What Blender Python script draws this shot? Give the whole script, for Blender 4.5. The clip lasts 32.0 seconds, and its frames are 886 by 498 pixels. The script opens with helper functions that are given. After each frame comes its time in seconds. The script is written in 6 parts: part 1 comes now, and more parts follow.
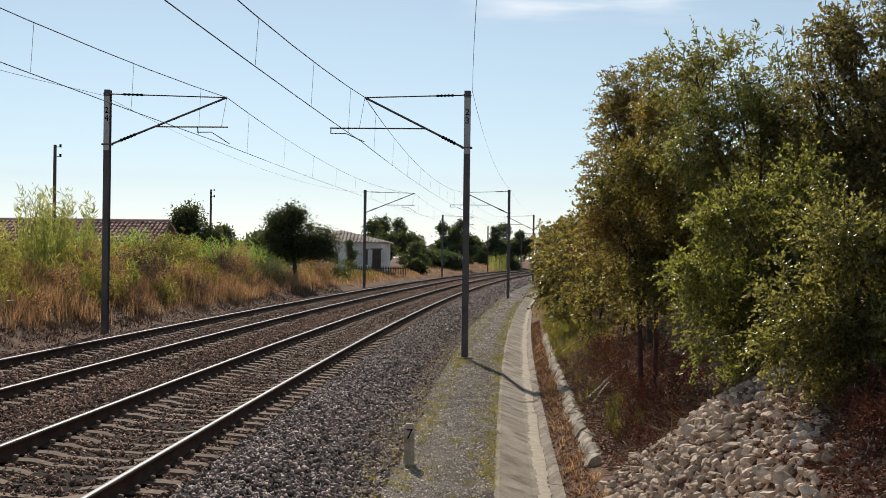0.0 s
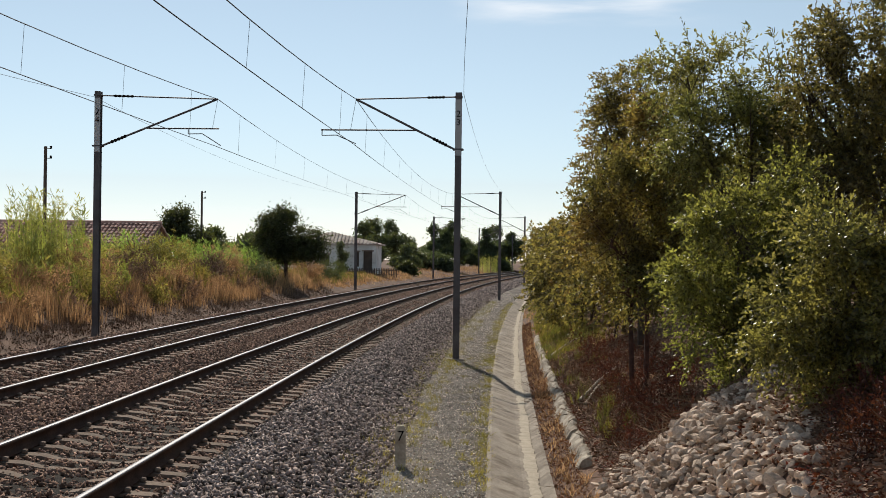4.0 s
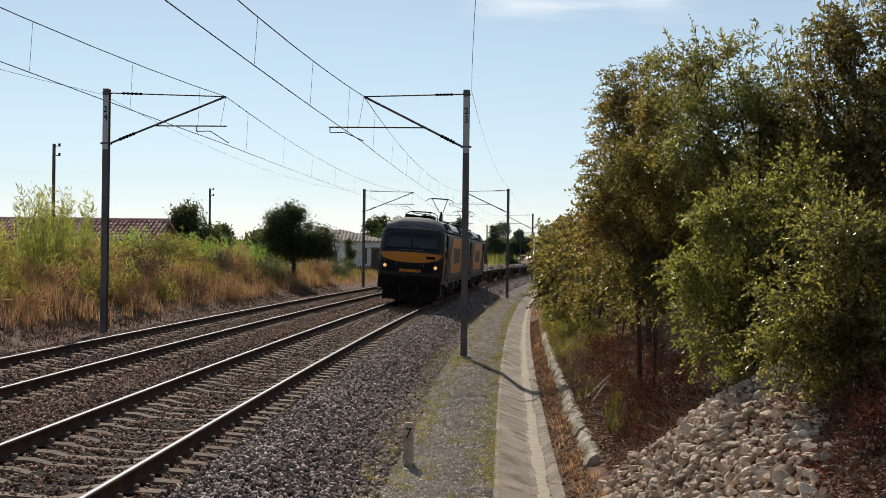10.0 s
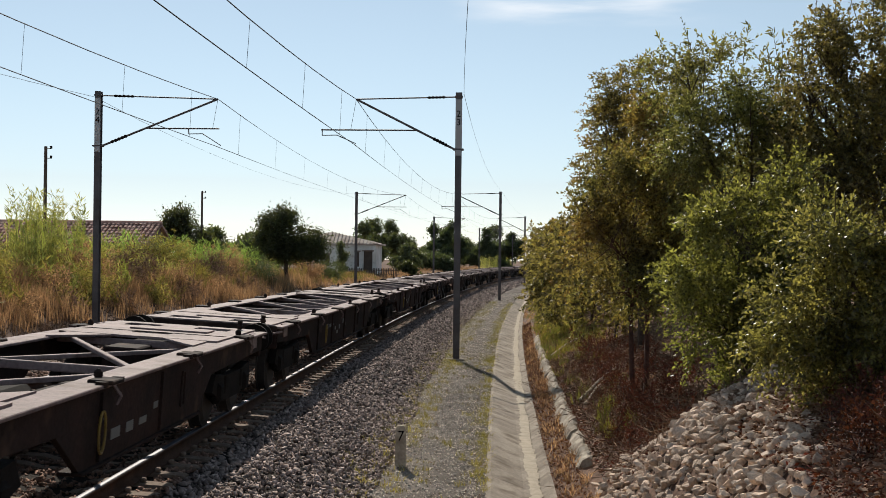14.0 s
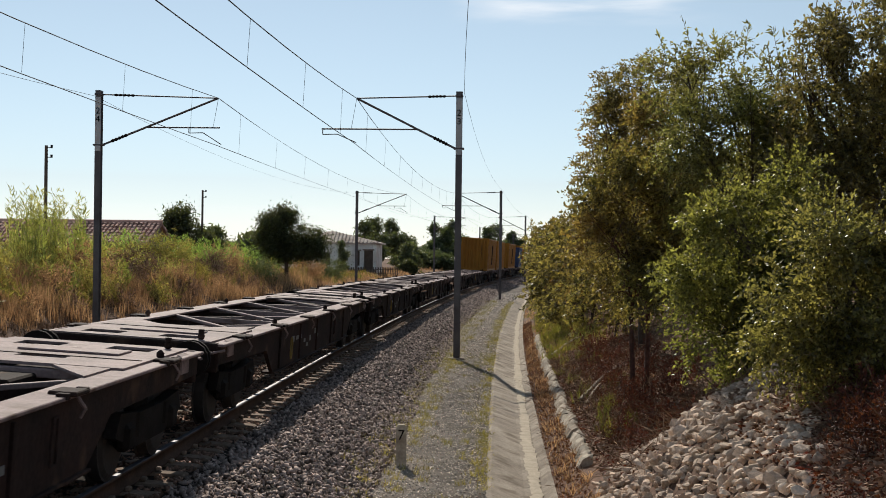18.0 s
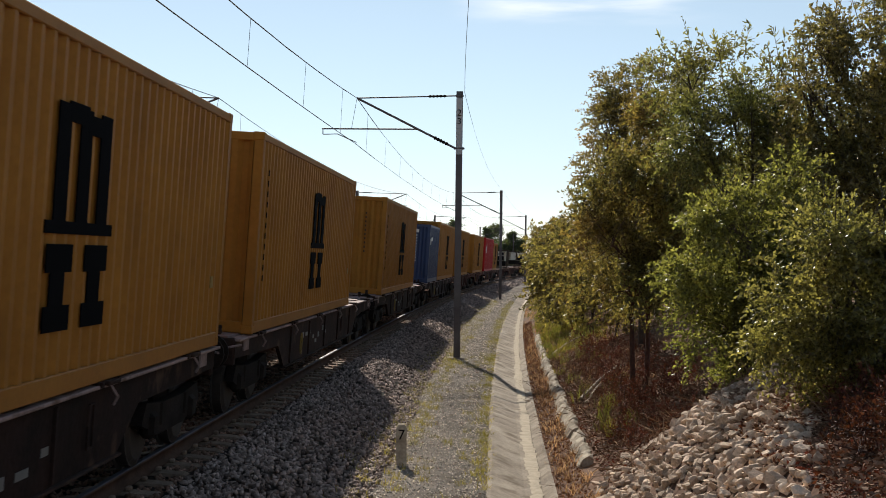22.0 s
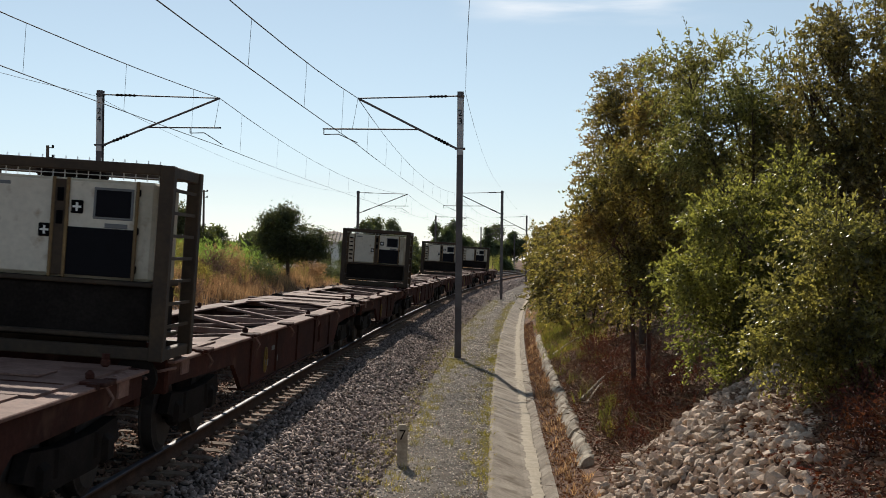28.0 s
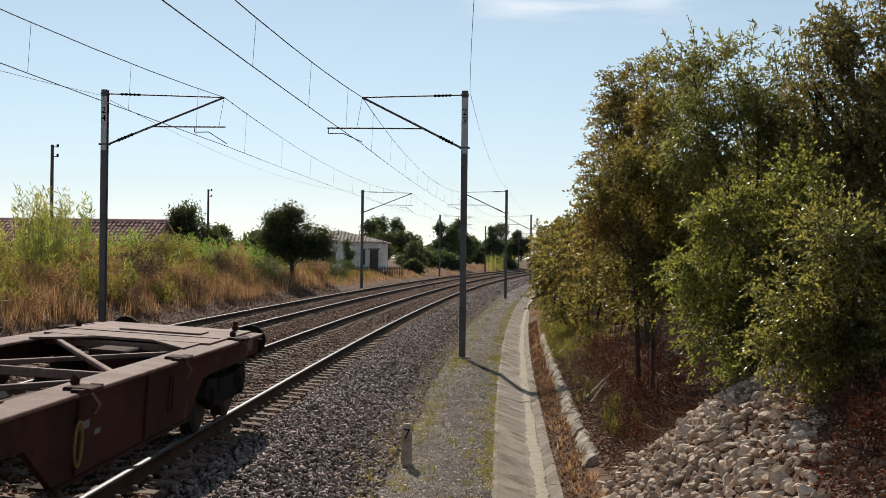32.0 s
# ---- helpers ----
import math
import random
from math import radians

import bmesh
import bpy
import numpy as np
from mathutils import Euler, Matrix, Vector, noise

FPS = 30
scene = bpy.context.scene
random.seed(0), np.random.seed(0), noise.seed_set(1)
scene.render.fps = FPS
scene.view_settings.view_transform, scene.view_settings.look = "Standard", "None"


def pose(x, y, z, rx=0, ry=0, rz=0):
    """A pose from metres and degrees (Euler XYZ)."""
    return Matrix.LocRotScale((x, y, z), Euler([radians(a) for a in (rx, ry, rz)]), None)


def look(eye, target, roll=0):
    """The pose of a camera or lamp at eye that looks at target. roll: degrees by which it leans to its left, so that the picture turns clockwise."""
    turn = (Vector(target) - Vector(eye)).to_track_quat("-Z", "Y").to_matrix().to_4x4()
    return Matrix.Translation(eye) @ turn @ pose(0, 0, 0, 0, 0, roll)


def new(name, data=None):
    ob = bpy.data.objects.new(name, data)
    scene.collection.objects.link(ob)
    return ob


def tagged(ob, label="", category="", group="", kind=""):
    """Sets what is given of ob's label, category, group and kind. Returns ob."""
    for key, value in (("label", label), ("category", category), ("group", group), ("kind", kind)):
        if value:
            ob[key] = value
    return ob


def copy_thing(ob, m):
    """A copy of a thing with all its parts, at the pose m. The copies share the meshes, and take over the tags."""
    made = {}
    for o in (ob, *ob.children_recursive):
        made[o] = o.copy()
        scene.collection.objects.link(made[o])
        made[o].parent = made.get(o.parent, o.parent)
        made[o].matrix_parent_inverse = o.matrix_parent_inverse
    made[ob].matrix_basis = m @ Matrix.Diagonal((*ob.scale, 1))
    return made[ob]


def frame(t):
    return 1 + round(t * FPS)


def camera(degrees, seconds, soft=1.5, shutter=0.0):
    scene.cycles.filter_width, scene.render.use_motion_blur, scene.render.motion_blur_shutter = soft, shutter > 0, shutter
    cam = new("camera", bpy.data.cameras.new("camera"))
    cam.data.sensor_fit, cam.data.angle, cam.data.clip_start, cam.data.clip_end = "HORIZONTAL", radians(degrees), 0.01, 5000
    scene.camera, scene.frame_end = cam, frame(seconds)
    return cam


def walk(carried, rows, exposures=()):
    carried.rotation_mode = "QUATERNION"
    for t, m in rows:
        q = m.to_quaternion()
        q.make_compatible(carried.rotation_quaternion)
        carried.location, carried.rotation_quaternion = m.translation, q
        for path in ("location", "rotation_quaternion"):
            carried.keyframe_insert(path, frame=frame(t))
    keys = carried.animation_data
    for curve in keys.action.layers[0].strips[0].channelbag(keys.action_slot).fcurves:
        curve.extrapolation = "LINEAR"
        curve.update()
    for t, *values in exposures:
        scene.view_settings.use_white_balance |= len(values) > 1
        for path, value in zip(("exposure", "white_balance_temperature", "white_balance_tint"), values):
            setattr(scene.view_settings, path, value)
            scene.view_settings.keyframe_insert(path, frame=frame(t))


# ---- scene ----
# ------------------------------------------------------------------ the line of the track
# s: metres along the near track, u: metres to its right, z: height over the near track's rails
EYE_Z = 2.213
TH0, K0, K1, X0 = radians(1.909), radians(0.0349), radians(-0.0043) / 100, -4.622
CANT = 3.2
TRACK2, TRACK2_Z = -4.06, 0.095
GAUGE = 1.74
_S = np.arange(-760.0, 1300.0, 1.0)
_TH = TH0 + K0 * _S + 0.5 * K1 * np.where(_S > 0, _S, 0) ** 2
_X = np.concatenate([[0], np.cumsum((np.sin(_TH[1:]) + np.sin(_TH[:-1])) / 2)])
_Y = np.concatenate([[0], np.cumsum((np.cos(_TH[1:]) + np.cos(_TH[:-1])) / 2)])
_X, _Y = _X - np.interp(0, _S, _X) + X0, _Y - np.interp(0, _S, _Y)


def trk(s, u, z):
    """World points from track coordinates; numbers or arrays."""
    s, u, z = np.broadcast_arrays(np.asarray(s, float), np.asarray(u, float), np.asarray(z, float))
    th = np.interp(s, _S, _TH)
    return np.stack([np.interp(s, _S, _X) + u * np.cos(th), np.interp(s, _S, _Y) - u * np.sin(th), z], -1)


def heading(s):
    return math.degrees(float(np.interp(s, _S, _TH)))


def at(s, u, z, turn=0.0, rx=0.0, ry=0.0):
    """A pose standing on the track line, y along it."""
    x, y, z = trk(s, u, z)
    return pose(x, y, z, rx, ry, turn - heading(s))


# ------------------------------------------------------------------ camera
cam = camera(36.95, 32.0, soft=0.8, shutter=0.04)
# seconds, sway to the side and up, in hundredths of a degree
SWAY = [(0, 0, 0), (0.5, 0, 0), (1, 2, 0), (1.5, 3, 0), (2, -2, 3), (2.5, -15, 4), (3, -30, 7), (3.5, -37, 8), (4.5, -38, 8),
        (5.5, -37, 8), (6, -40, 9), (6.5, -39, 10), (7, -37, 8), (7.5, -37, 8), (8, -34, 7), (8.5, -33, 4), (9, -23, 1), (9.5, -11, -3),
        (10, -4, -4), (10.5, -3, -5), (11, -1, -4), (11.5, -3, -5), (12, -1, -3), (12.5, -11, -2), (13, -22, 4), (13.5, -33, 7),
        (14, -37, 8), (14.5, -37, 8), (15.5, -37, 8), (16.5, -37, 7), (17, -37, 5), (17.5, -37, 4), (18, -35, 4), (18.5, -34, 4),
        (19, -34, 4), (19.5, -34, 0), (20, -34, 0), (20.5, -35, 0), (21, -37, 3), (21.5, -38, 3), (22, -34, 3), (22.5, -30, 1),
        (23, -33, 0), (23.5, -34, 4), (24, -34, 8), (24.5, -33, 9), (25, -33, 9), (25.5, -28, 9), (26.5, -32, 8), (27.5, -32, 6),
        (28, -30, 4), (28.5, -22, 4), (29, -8, 0), (29.5, 0, -4), (30, -1, -4), (30.5, -8, 0), (31, -11, 0), (31.5, -11, 1), (32, -11, 0)]


def view(side, up):
    yaw, tilt = radians(-side / 100), radians(0.344 + up / 100)
    way = Vector((math.sin(yaw), math.cos(yaw), math.tan(tilt)))
    return look((0, 0, EYE_Z), Vector((0, 0, EYE_Z)) + way * 20, 0.668)


EXPOSURES = [(t, e, 6400, 10) for t, e in ((0, -0.12), (11.2, -0.14), (12, 0.10), (13.2, 0.0), (14.5, -0.13), (20.5, -0.13), (21.5, 0.0), (22.5, 0.12), (24.5, 0.17), (25.5, 0.08), (27, -0.13), (32, -0.12))]
walk(cam, [(t, view(a, b)) for t, a, b in SWAY], EXPOSURES)

# ------------------------------------------------------------------ light
SUN_AZ, SUN_EL = -10.0, 33.0   # degrees: clockwise from straight ahead, above the horizon
world = bpy.data.worlds.new("sky")
scene.world = world
world.use_nodes = True
wn, wl = world.node_tree.nodes, world.node_tree.links
wn.clear()
w_out, w_bg, w_sky = wn.new("ShaderNodeOutputWorld"), wn.new("ShaderNodeBackground"), wn.new("ShaderNodeTexSky")
w_sky.sky_type, w_sky.sun_disc = "NISHITA", False
w_sky.sun_elevation, w_sky.sun_rotation = radians(SUN_EL), radians(SUN_AZ)
w_sky.air_density, w_sky.dust_density, w_sky.ozone_density = 1.0, 0.12, 2.4
w_sky.altitude = 900
w_bg.inputs["Strength"].default_value = 0.094
# a thin streak of cloud high over the bend
w_tc, w_sep, w_map, w_noise = wn.new("ShaderNodeTexCoord"), wn.new("ShaderNodeSeparateXYZ"), wn.new("ShaderNodeMapping"), wn.new("ShaderNodeTexNoise")
wl.new(w_tc.outputs["Generated"], w_sep.inputs[0])
wl.new(w_tc.outputs["Generated"], w_map.inputs[0])
w_map.inputs["Scale"].default_value, w_map.inputs["Rotation"].default_value = (3.0, 1.0, 22.0), (0, radians(5), 0)
w_noise.inputs["Scale"].default_value, w_noise.inputs["Detail"].default_value = 2.2, 6
wl.new(w_map.outputs[0], w_noise.inputs["Vector"])


def w_step(source, a, b):
    r = wn.new("ShaderNodeMapRange")
    r.interpolation_type = "SMOOTHSTEP"
    r.inputs["From Min"].default_value, r.inputs["From Max"].default_value = a, b
    wl.new(source, r.inputs["Value"])
    return r.outputs[0]


def w_mul(a, b):
    r = wn.new("ShaderNodeMath")
    r.operation = "MULTIPLY"
    wl.new(a, r.inputs[0])
    wl.new(b, r.inputs[1])
    return r.outputs[0]


w_mask = w_mul(w_mul(w_step(w_noise.outputs[0], 0.42, 0.70), w_step(w_sep.outputs["Z"], 0.165, 0.192)), w_mul(w_step(w_sep.outputs["X"], 0.0, 0.06), w_step(w_sep.outputs["X"], 0.24, 0.12)))
w_mask = w_mul(w_mask, w_step(w_sep.outputs["Z"], 0.26, 0.20))
w_mix = wn.new("ShaderNodeMix")
w_mix.data_type = "RGBA"
wl.new(w_mask, w_mix.inputs["Factor"])
w_hsv = wn.new("ShaderNodeHueSaturation")
w_hsv.inputs["Saturation"].default_value, w_hsv.inputs["Hue"].default_value = 0.60, 0.478
wl.new(w_sky.outputs[0], w_hsv.inputs["Color"])
w_tint = wn.new("ShaderNodeVectorMath")
w_tint.operation = "MULTIPLY"
w_tint.inputs[1].default_value = (0.965, 0.985, 1.03)
wl.new(w_hsv.outputs[0], w_tint.inputs[0])
wl.new(w_tint.outputs[0], w_mix.inputs["A"])
w_mix.inputs["B"].default_value = (10.5, 11.0, 11.5, 1)
wl.new(w_mix.outputs["Result"], w_bg.inputs[0])
wl.new(w_bg.outputs[0], w_out.inputs[0])
sun = new("sun", bpy.data.lights.new("sun", "SUN"))
sun.data.energy, sun.data.angle, sun.data.color = 5.0, radians(0.53), (1.0, 0.91, 0.78)
_az, _el = radians(SUN_AZ), radians(SUN_EL)
_to_sun = Vector((math.sin(_az) * math.cos(_el), math.cos(_az) * math.cos(_el), math.sin(_el)))
sun.matrix_world = look(_to_sun * 60, (0, 0, 0))


# ------------------------------------------------------------------ materials
def mat(name, base, rough=0.8, metal=0.0, var=0.25, scale=6.0, tint=None, fine=60.0, bump=0.2, spread=0.12, spots=None, trans=0.0, coat=0.0, coords="Object", stretch=None, spec=0.5, warmth=(1.88, 1.85, 0.8)):
    """A surface: base colour, broken up at two scales, spread from piece to piece; tint is a second colour in large stains."""
    m = bpy.data.materials.new(name)
    m.use_nodes = True
    n, l = m.node_tree.nodes, m.node_tree.links
    b = n["Principled BSDF"]
    b.inputs["Roughness"].default_value, b.inputs["Metallic"].default_value = rough, metal
    b.inputs["Coat Weight"].default_value, b.inputs["Specular IOR Level"].default_value = coat, spec
    tc = n.new("ShaderNodeTexCoord")
    src = tc.outputs[coords]
    if stretch:
        mp = n.new("ShaderNodeMapping")
        mp.inputs["Scale"].default_value = stretch
        l.new(src, mp.inputs[0])
        src = mp.outputs[0]
    big, small = n.new("ShaderNodeTexNoise"), n.new("ShaderNodeTexNoise")
    for t, s, d in ((big, scale, 4), (small, fine, 3)):
        t.inputs["Scale"].default_value, t.inputs["Detail"].default_value = s, d
        l.new(src, t.inputs["Vector"])
    ramp = n.new("ShaderNodeValToRGB")
    ramp.color_ramp.elements[0].position, ramp.color_ramp.elements[1].position = 0.35, 0.65
    dark = tint or [c * (1 - var) for c in base]
    ramp.color_ramp.elements[0].color, ramp.color_ramp.elements[1].color = (*dark, 1), (*base, 1)
    l.new(big.outputs[0], ramp.inputs[0])
    info, geo = n.new("ShaderNodeObjectInfo"), n.new("ShaderNodeNewGeometry")
    add = n.new("ShaderNodeMath")
    add.operation = "ADD"
    l.new(info.outputs["Random"], add.inputs[0])
    l.new(geo.outputs["Random Per Island"], add.inputs[1])
    frac = n.new("ShaderNodeMath")
    frac.operation = "FRACT"
    l.new(add.outputs[0], frac.inputs[0])
    lift = n.new("ShaderNodeMapRange")
    lift.inputs["To Min"].default_value, lift.inputs["To Max"].default_value = 1 - spread, 1 + spread
    l.new(frac.outputs[0], lift.inputs["Value"])
    grain = n.new("ShaderNodeMapRange")
    grain.inputs["From Min"].default_value, grain.inputs["From Max"].default_value = 0.3, 0.7
    grain.inputs["To Min"].default_value, grain.inputs["To Max"].default_value = 1 - var * 0.6, 1 + var * 0.6
    l.new(small.outputs[0], grain.inputs["Value"])
    mul = n.new("ShaderNodeMath")
    mul.operation = "MULTIPLY"
    l.new(lift.outputs[0], mul.inputs[0])
    l.new(grain.outputs[0], mul.inputs[1])
    sc = n.new("ShaderNodeVectorMath")
    sc.operation = "SCALE"
    l.new(ramp.outputs[0], sc.inputs[0])
    l.new(mul.outputs[0], sc.inputs["Scale"])
    col = sc.outputs[0]
    if spots:
        colour, s, lo, hi = spots
        sp = n.new("ShaderNodeTexNoise")
        sp.inputs["Scale"].default_value, sp.inputs["Detail"].default_value = s, 6
        l.new(src, sp.inputs["Vector"])
        mr = n.new("ShaderNodeMapRange")
        mr.inputs["From Min"].default_value, mr.inputs["From Max"].default_value = lo, hi
        l.new(sp.outputs[0], mr.inputs["Value"])
        mx = n.new("ShaderNodeMix")
        mx.data_type = "RGBA"
        l.new(mr.outputs[0], mx.inputs["Factor"])
        l.new(col, mx.inputs["A"])
        mx.inputs["B"].default_value = (*colour, 1)
        col = mx.outputs["Result"]
    l.new(col, b.inputs["Base Color"])
    if bump:
        bp = n.new("ShaderNodeBump")
        bp.inputs["Strength"].default_value, bp.inputs["Distance"].default_value = bump, 0.02
        l.new(small.outputs[0], bp.inputs["Height"])
        l.new(bp.outputs[0], b.inputs["Normal"])
    if trans:
        tr, mixs = n.new("ShaderNodeBsdfTranslucent"), n.new("ShaderNodeMixShader")
        mixs.inputs[0].default_value = trans
        warm = n.new("ShaderNodeVectorMath")
        warm.operation = "MULTIPLY"
        warm.inputs[1].default_value = warmth
        l.new(col, warm.inputs[0])
        l.new(warm.outputs[0], tr.inputs[0])
        l.new(b.outputs[0], mixs.inputs[1])
        l.new(tr.outputs[0], mixs.inputs[2])
        l.new(mixs.outputs[0], n["Material Output"].inputs[0])
    return m


def glow(name, colour, strength):
    m = bpy.data.materials.new(name)
    m.use_nodes = True
    b = m.node_tree.nodes["Principled BSDF"]
    b.inputs["Base Color"].default_value = (*colour, 1)
    b.inputs["Emission Color"].default_value, b.inputs["Emission Strength"].default_value = (*colour, 1), strength
    return m


def glassy(name, colour, rough=0.05, spec=0.5):
    m = bpy.data.materials.new(name)
    m.use_nodes = True
    b = m.node_tree.nodes["Principled BSDF"]
    b.inputs["Base Color"].default_value = (*colour, 1)
    b.inputs["Roughness"].default_value, b.inputs["Specular IOR Level"].default_value = rough, spec
    return m


M_EARTH = mat("earth", (0.22, 0.135, 0.095), 0.95, scale=0.5, tint=(0.14, 0.085, 0.06), fine=14, bump=0.8, var=0.45, spots=((0.19, 0.13, 0.09), 0.9, 0.55, 0.72), spec=0.08)
M_GRAVEL = mat("fine_gravel", (0.47, 0.40, 0.335), 0.95, scale=1.2, tint=(0.22, 0.18, 0.145), fine=45, bump=0.8, var=0.5, spread=0.4, spec=0.08)
M_PATHSTONE = mat("path_stone", (0.78, 0.69, 0.595), 0.9, scale=9, tint=(0.44, 0.38, 0.32), fine=60, bump=0.3, var=0.3, spread=0.65, spec=0.08)
# near black: the shade in the gaps between ballast stones, painted on the bed
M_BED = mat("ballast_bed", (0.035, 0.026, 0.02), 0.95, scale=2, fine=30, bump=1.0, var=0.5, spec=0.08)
M_STONE_T = mat("ballast_stone_rusty", (0.31, 0.198, 0.152), 0.9, scale=9, tint=(0.15, 0.09, 0.06), fine=60, bump=0.3, var=0.3, spread=0.5, spec=0.08)
M_STONE = mat("ballast_stone", (0.43, 0.345, 0.305), 0.8, scale=9, tint=(0.205, 0.158, 0.138), fine=60, bump=0.3, var=0.3, spread=0.6, spec=0.08)
M_RAILSIDE = mat("rusty_rail", (0.10, 0.058, 0.04), 0.8, scale=3, fine=40, var=0.35, spec=0.08)
M_RAILHEAD = mat("polished_rail", (0.060, 0.060, 0.078), 0.5, 0.15, spec=0.14, var=0.08, scale=2, fine=20, bump=0.02)
M_SLEEPER = mat("concrete_sleeper", (0.26, 0.195, 0.15), 0.9, scale=3, tint=(0.17, 0.125, 0.095), fine=40, var=0.3, spread=0.2, spec=0.08)
M_CONC = mat("drain_concrete", (0.40, 0.345, 0.28), 0.95, scale=1.3, tint=(0.25, 0.21, 0.17), fine=30, var=0.35, spots=((0.17, 0.135, 0.10), 2.5, 0.52, 0.70), spread=0.05, spec=0.08)
M_SAND = mat("pale_silt", (0.47, 0.405, 0.315), 0.95, scale=6.0, tint=(0.37, 0.32, 0.25), fine=30, var=0.2, bump=0.4, spec=0.08)
M_KERB = mat("pale_kerb", (0.56, 0.49, 0.39), 0.9, scale=4, tint=(0.30, 0.245, 0.19), fine=25, var=0.3, spec=0.08)
M_STEEL = mat("galvanised_mast", (0.15, 0.135, 0.135), 0.65, 0.3, scale=2, tint=(0.10, 0.085, 0.085), fine=30, var=0.2)
M_WIRE = mat("dark_wire", (0.055, 0.055, 0.06), 0.6, 0.4, var=0.1, bump=0)
M_DARK = mat("underframe_grime", (0.02, 0.016, 0.014), 0.85, scale=3, fine=30, var=0.4, spec=0.08)
M_GREY = mat("loco_grey", (0.035, 0.033, 0.032), 0.45, scale=1.5, tint=(0.029, 0.027, 0.026), fine=8, var=0.1, bump=0.02, spec=0.22)
M_BLACK = mat("loco_black", (0.008, 0.010, 0.017), 0.35, scale=2, fine=9, var=0.2, bump=0.01, spec=0.15)
# light grey roof slope, the sky's reflection added to its bluish colour
M_ROOF = mat("loco_roof_sky_sheen", (0.54, 0.57, 0.61), 0.6, scale=2, tint=(0.47, 0.50, 0.54), fine=12, var=0.1, bump=0.03, spec=0.25)
M_ROOFTOP = mat("roof_grey", (0.17, 0.17, 0.178), 0.7, scale=2, tint=(0.14, 0.14, 0.148), fine=12, var=0.15, bump=0.03, spec=0.03)
M_YEL = mat("loco_yellow", (0.62, 0.210, 0.012), 0.45, scale=2, fine=10, var=0.08, bump=0.01, spec=0.3)
M_GLASS = glassy("dark_glass", (0.030, 0.036, 0.036), 0.08, 0.5)
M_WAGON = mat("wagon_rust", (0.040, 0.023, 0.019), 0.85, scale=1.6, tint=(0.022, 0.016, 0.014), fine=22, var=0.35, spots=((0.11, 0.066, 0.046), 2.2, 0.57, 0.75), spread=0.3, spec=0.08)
# dusty deck tops; sunlight is painted in, so far paler than the sides
M_DECK = mat("wagon_deck_sunlit", (0.30, 0.218, 0.205), 0.72, scale=2.2, tint=(0.195, 0.138, 0.128), fine=25, var=0.3, spots=((0.12, 0.07, 0.05), 3.0, 0.58, 0.75), spec=0.1)
M_CY = mat("container_yellow", (0.345, 0.150, 0.024), 0.6, scale=0.8, tint=(0.29, 0.122, 0.020), fine=14, var=0.12, bump=0.03, spread=0.10, spec=0.15, spots=((0.24, 0.105, 0.02), 1.3, 0.54, 0.78))
M_CB = mat("container_blue", (0.020, 0.042, 0.115), 0.5, scale=0.8, tint=(0.016, 0.034, 0.09), fine=14, var=0.15, bump=0.03)
M_CR = mat("container_red", (0.42, 0.012, 0.014), 0.55, scale=0.8, tint=(0.34, 0.010, 0.012), fine=14, var=0.12, bump=0.03, spec=0.2)
M_INK = mat("dark_paint", (0.005, 0.005, 0.006), 0.85, var=0.1, bump=0, spec=0.02)
M_WHITE = mat("white_paint", (0.75, 0.75, 0.73), 0.5, scale=2, tint=(0.66, 0.66, 0.63), var=0.08, fine=20, bump=0.02)


